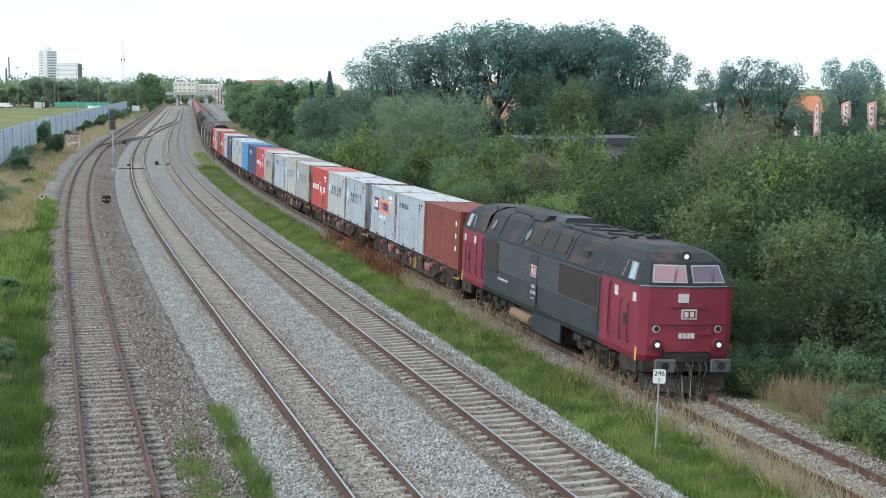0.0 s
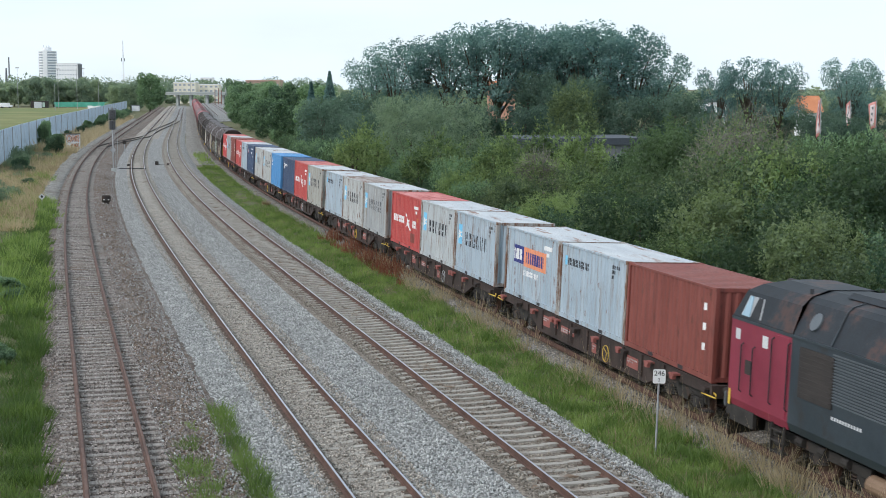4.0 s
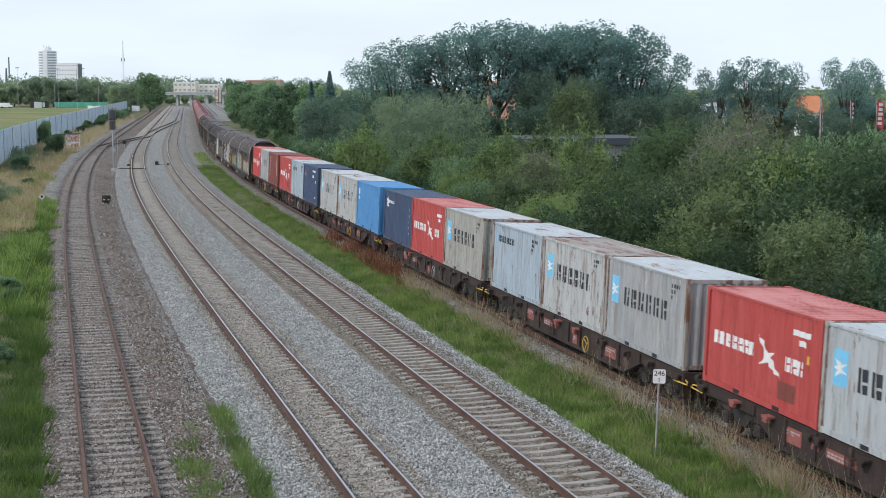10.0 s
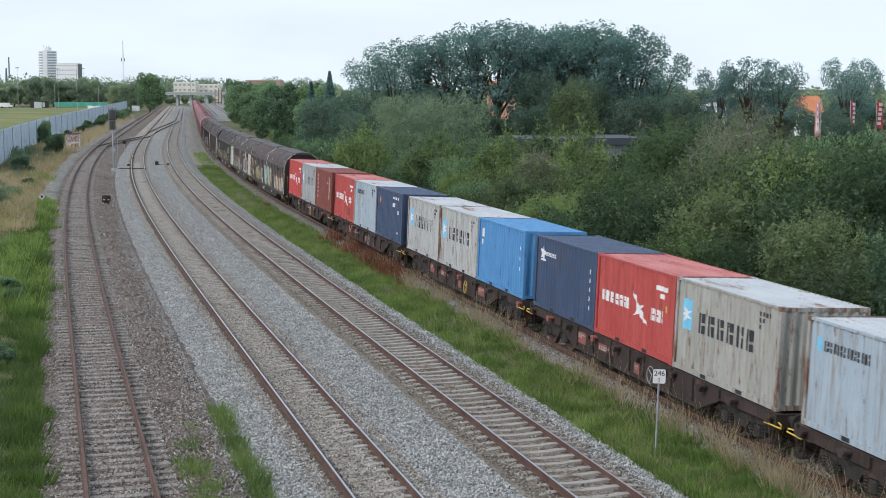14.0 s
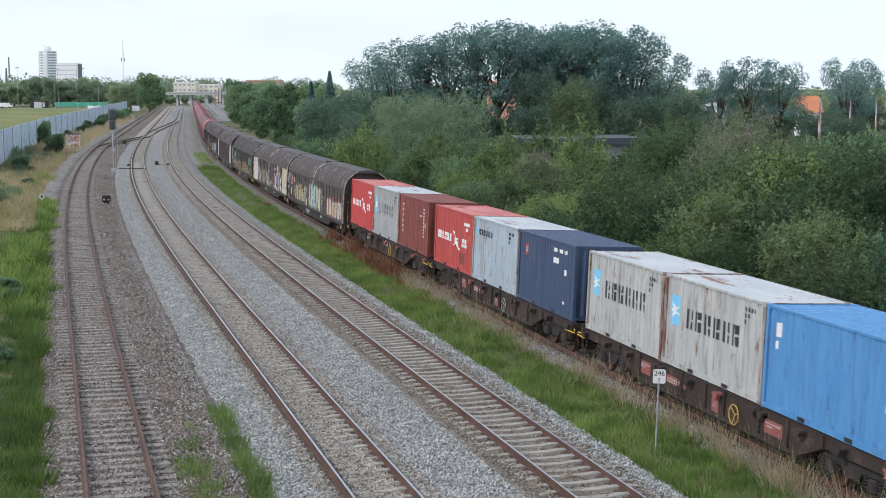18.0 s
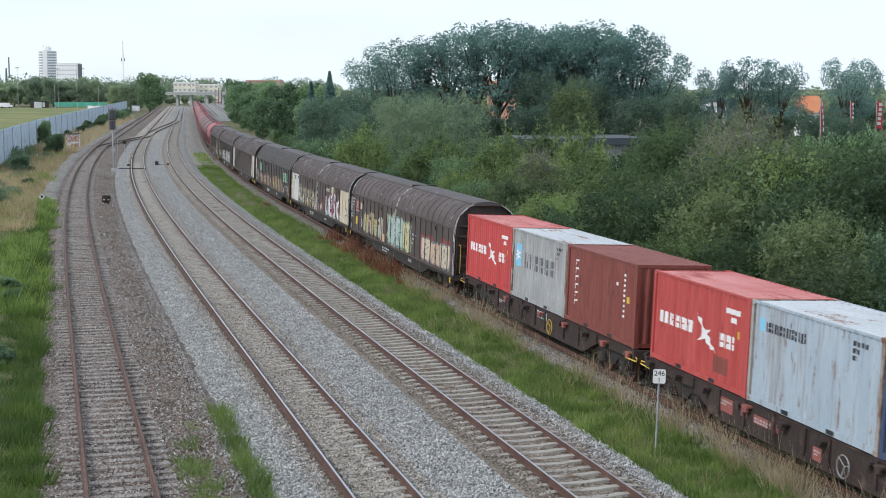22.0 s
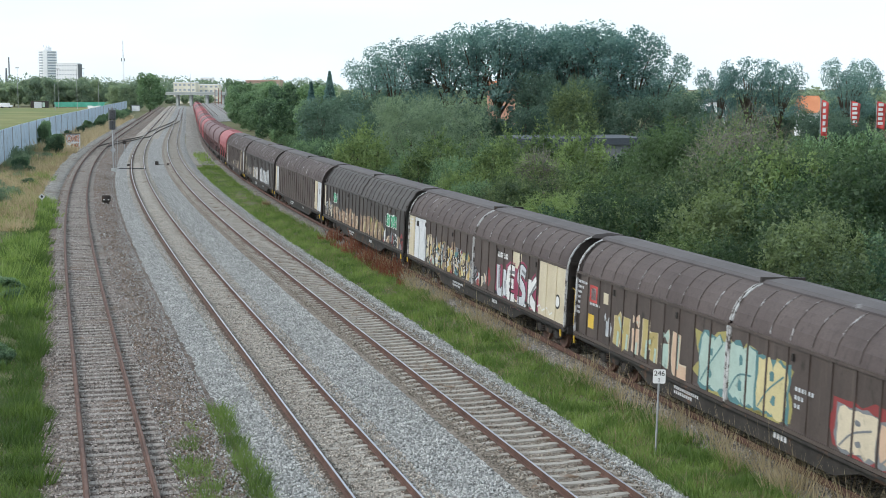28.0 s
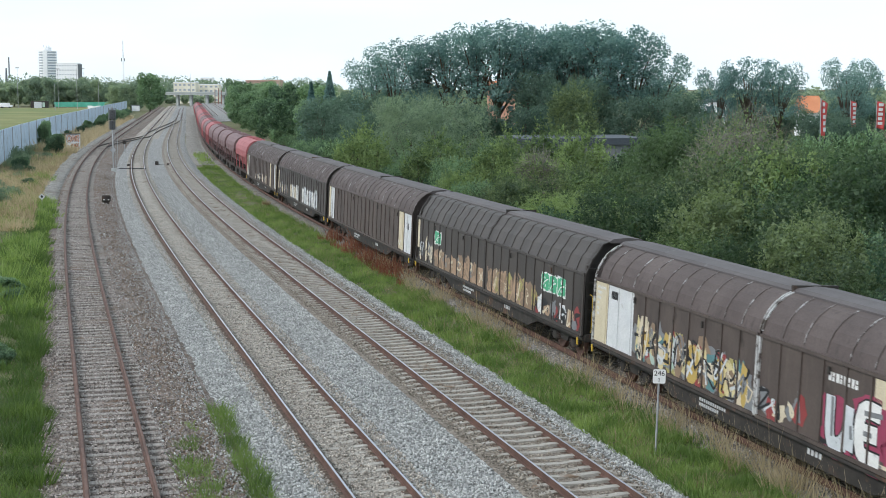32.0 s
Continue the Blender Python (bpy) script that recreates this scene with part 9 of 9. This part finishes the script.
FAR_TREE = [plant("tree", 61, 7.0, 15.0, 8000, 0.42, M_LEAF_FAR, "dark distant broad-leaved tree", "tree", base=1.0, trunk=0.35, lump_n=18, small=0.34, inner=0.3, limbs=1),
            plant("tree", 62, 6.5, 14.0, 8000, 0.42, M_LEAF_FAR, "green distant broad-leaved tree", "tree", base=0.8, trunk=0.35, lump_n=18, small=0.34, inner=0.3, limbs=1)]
_rnd = random.Random(77)
for _k in range(18):      # behind the sports field
    _x = -232 + _k * 4.4 + _rnd.uniform(-1.5, 1.5)
    put_plant(FAR_TREE[_rnd.randrange(2)], _x, 705 + _rnd.uniform(-20, 25), _rnd.uniform(0.78, 1.02), _rnd.uniform(0, 360), -0.3)
FAR_TREE.append(plant("tree", 63, 6.6, 14.5, 8000, 0.4, M_LEAF, "dark green tree at the far end of the hedge", "tree", base=0.6, trunk=0.3, lump_n=24, small=0.3, inner=0.3, limbs=1))
for _x, _y, _s1 in ((-113.5, 560, 1.08), (-123.5, 572, 0.8), (-131.0, 580, 0.7), (-70.5, 500, 0.85), (-66.0, 470, 0.72), (-62.0, 440, 0.72), (-57.0, 420, 0.75), (-52.0, 400, 0.78), (-47.0, 385, 0.8), (-42.0, 370, 0.78), (-45.5, 330, 0.62), (-38.5, 320, 0.7), (-33.0, 300, 0.72), (-27.5, 285, 0.75), (-23.0, 262, 0.72), (-30.0, 255, 0.55), (-36.0, 285, 0.5), (-40.0, 300, 0.42), (-46.0, 340, 0.5), (-52.5, 380, 0.5), (-58.5, 420, 0.5)):
    put_plant(FAR_TREE[2 if _x > -120 else 0], _x, _y, _s1, _rnd.uniform(0, 360), -0.3)


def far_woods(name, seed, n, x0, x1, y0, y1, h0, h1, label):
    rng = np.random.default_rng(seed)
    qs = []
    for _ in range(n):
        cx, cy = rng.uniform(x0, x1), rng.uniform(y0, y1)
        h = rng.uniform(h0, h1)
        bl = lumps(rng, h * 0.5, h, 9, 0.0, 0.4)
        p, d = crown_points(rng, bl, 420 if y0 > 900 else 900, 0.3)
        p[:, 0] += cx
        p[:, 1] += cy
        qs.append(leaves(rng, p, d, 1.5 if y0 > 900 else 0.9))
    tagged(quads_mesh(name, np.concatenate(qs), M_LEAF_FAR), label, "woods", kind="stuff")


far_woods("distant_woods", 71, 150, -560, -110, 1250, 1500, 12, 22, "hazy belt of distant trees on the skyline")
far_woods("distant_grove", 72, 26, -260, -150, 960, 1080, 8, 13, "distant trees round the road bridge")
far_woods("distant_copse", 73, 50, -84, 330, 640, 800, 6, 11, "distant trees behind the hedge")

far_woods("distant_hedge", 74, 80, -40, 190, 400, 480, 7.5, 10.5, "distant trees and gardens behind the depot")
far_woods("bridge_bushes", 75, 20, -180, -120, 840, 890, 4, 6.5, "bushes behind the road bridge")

# scrub below the fence
SCRUB = plant("shrub", 81, 1.0, 1.5, 5000, 0.085, M_LEAF, "dark green shrub in the dry grass", "shrub", lump_n=14, small=0.36)
WEEDS = shrub("weed_patch", 82, 1.3, 0.9, 620, 12, 0.075, M_LEAF_GREY, "grey-green weeds in the dry grass below the fence", "weeds", lump_n=16, small=0.36, limbs=1, reach=(0.15, 0.45), rise=1.0)
_rnd = random.Random(5)
for _k in range(15):
    _p = spot(104 + 8.2 * _k, -19.3 + 3.6 * _rnd.random())
    put_plant(WEEDS, _p.x, _p.y, _rnd.uniform(0.5, 1.0), _rnd.uniform(0, 360), 0.3, _rnd.uniform(0.8, 1.5))
for _x, _y, _s1, _t in ((-60.5, 219, 1.35, 1.9), (-53.2, 197, 1.5, 1.15), (-54.5, 200, 0.9, 1.0), (-44.7, 152, 1.2, 0.9), (-43.0, 150, 0.7, 0.8), (-19.0, 62, 0.85, 0.6), (-18.2, 60, 0.6, 0.55), (-14.3, 46, 0.5, 0.6), (-15.0, 47, 0.6, 0.6), (-38.0, 131, 0.7, 0.7)):
    put_plant(SCRUB, _x, _y, _s1, _rnd.uniform(0, 360), 0.25, _t)
for _y, _lat, _s1 in ((262, -18.5, 0.9), (285, -18.0, 1.0), (300, -17.5, 1.2), (315, -18.3, 1.3), (322, -16.5, 1.5), (338, -17.0, 1.4), (352, -17.8, 1.6), (368, -16.2, 1.7), (382, -17.2, 1.6), (395, -15.8, 1.9), (410, -16.5, 2.0), (425, -15.4, 1.9), (445, -16.0, 2.1)):
    _p = spot(_y, _lat)
    put_plant(SCRUB, _p.x, _p.y, _s1, _rnd.uniform(0, 360), 0.2, _rnd.uniform(0.8, 1.1))


def twiggy_bush(x, y, r, h, seed, n_leaf, label):
    """A bush whose thin grey branches show through sparse leaves."""
    rng = np.random.default_rng(seed)
    root = empty("bush", pose(x, y, -0.1), label=label, category="bush")
    for k in range(9):
        a = 2 * math.pi * k / 9 + rng.uniform(-0.3, 0.3)
        q = r * rng.uniform(0.3, 0.75)
        z = h * rng.uniform(0.6, 0.8)
        end = Vector((q * math.cos(a), q * math.sin(a), z))
        part("limb", tube(bmesh.new(), [(0.1 * math.cos(a), 0.1 * math.sin(a), -0.2), (end.x * 0.35, end.y * 0.35, z * 0.5), end], 0.06, 5, 0.02), M_TWIG, root, smooth=True)
    n = 1300
    a, e = rng.uniform(0, 2 * math.pi, n), np.arcsin(rng.uniform(0.0, 1.0, n))
    d = np.stack([np.cos(a) * np.cos(e), np.sin(a) * np.cos(e), np.sin(e)], 1)
    p = d * np.array([r, r, h * 0.5]) * rng.uniform(0.45, 1.0, n)[:, None] + np.array([0, 0, h * 0.5])
    t = d + rng.normal(0, 0.9, (n, 3)) + np.array([0, 0, 0.3])
    t *= (rng.uniform(0.35, 0.9, n) / np.linalg.norm(t, axis=1))[:, None]
    u = np.cross(t, rng.normal(0, 1, (n, 3)))
    u *= 0.014 / np.linalg.norm(u, axis=1)[:, None]
    quads_mesh("twig_spray", np.stack([p - u, p + u, p + t + u * 0.4, p + t - u * 0.4], 1), M_TWIG, root)
    pl = p[rng.integers(0, n, n_leaf)] + rng.normal(0, 0.2, (n_leaf, 3))
    quads_mesh("crown", leaves(rng, pl, pl / np.linalg.norm(pl, axis=1, keepdims=True), 0.09), M_LEAF_LIGHT, root)


M_TWIG = surface("grey_twig", (0.14, 0.13, 0.11), (0.25, 0.235, 0.205), 3.0, 0.9, fine=20, vary=0.2)
twiggy_bush(14.6, 73.0, 2.4, 8.2, 91, 4200, "half-bare grey twiggy bush at the top of the hedge")
twiggy_bush(16.4, 76.0, 2.2, 8.3, 92, 4200, "half-bare grey twiggy bush at the top of the hedge")
twiggy_bush(13.4, 70.0, 1.6, 7.2, 95, 2600, "half-bare grey twiggy bush at the top of the hedge")
twiggy_bush(16.0, 62.0, 1.5, 5.8, 94, 2200, "bare grey twigs among the hedge bushes")
twiggy_bush(5.6, 84.0, 1.4, 5.6, 96, 1800, "thin grey stems among the hedge bushes")


# ---- movement ----
def motions():
    times = [float(t) for t in range(0, 33)]
    for thing, s12, shift, base in MOVERS:
        walk(thing, [(t, ride(s12, base, t) @ pose(shift, 0, 0)) for t in times])
    # the banners swing in the wind
    swing_times = (0, 1, 2, 3, 6, 7, 8, 9, 10, 11, 12, 13, 14, 17, 18, 19, 20, 21, 22, 23, 24, 25, 28, 29, 30, 31, 32)
    swings = ((150, 140, 135, 125, 112, 116, 98, 85, 84, 108, 122, 130, 130, 115, 98, 86, 75, 74, 72, 50, 22, 8, 5, 2, 10, 30, 40),
              (165, 165, 150, 130, 96, 102, 95, 90, 76, 78, 68, 55, 58, 88, 90, 90, 90, 88, 74, 55, 18, 14, 5, 0, 12, 45, 50),
              (172, 175, 168, 150, 120, 95, 78, 46, 30, 22, 10, 20, 42, 62, 88, 65, 50, 50, 46, 40, 20, 15, 10, 5, 5, 15, 20))
    for (root, x, y, top, seed), turns in zip(BANNERS, swings):
        walk(root, [(float(t), pose(x, y, top, 0, 0, a - 15)) for t, a in zip(swing_times, turns)])
    # wheels roll: less than a quarter turn from row to row
    for ax, rest, r in WHEELS:
        rows = [(0.1 * k, rest @ pose(0, 0, 0, 0, math.degrees(SPEED * 0.1 * k / r), 0)) for k in range(0, 321)]
        walk(ax, rows)


motions()
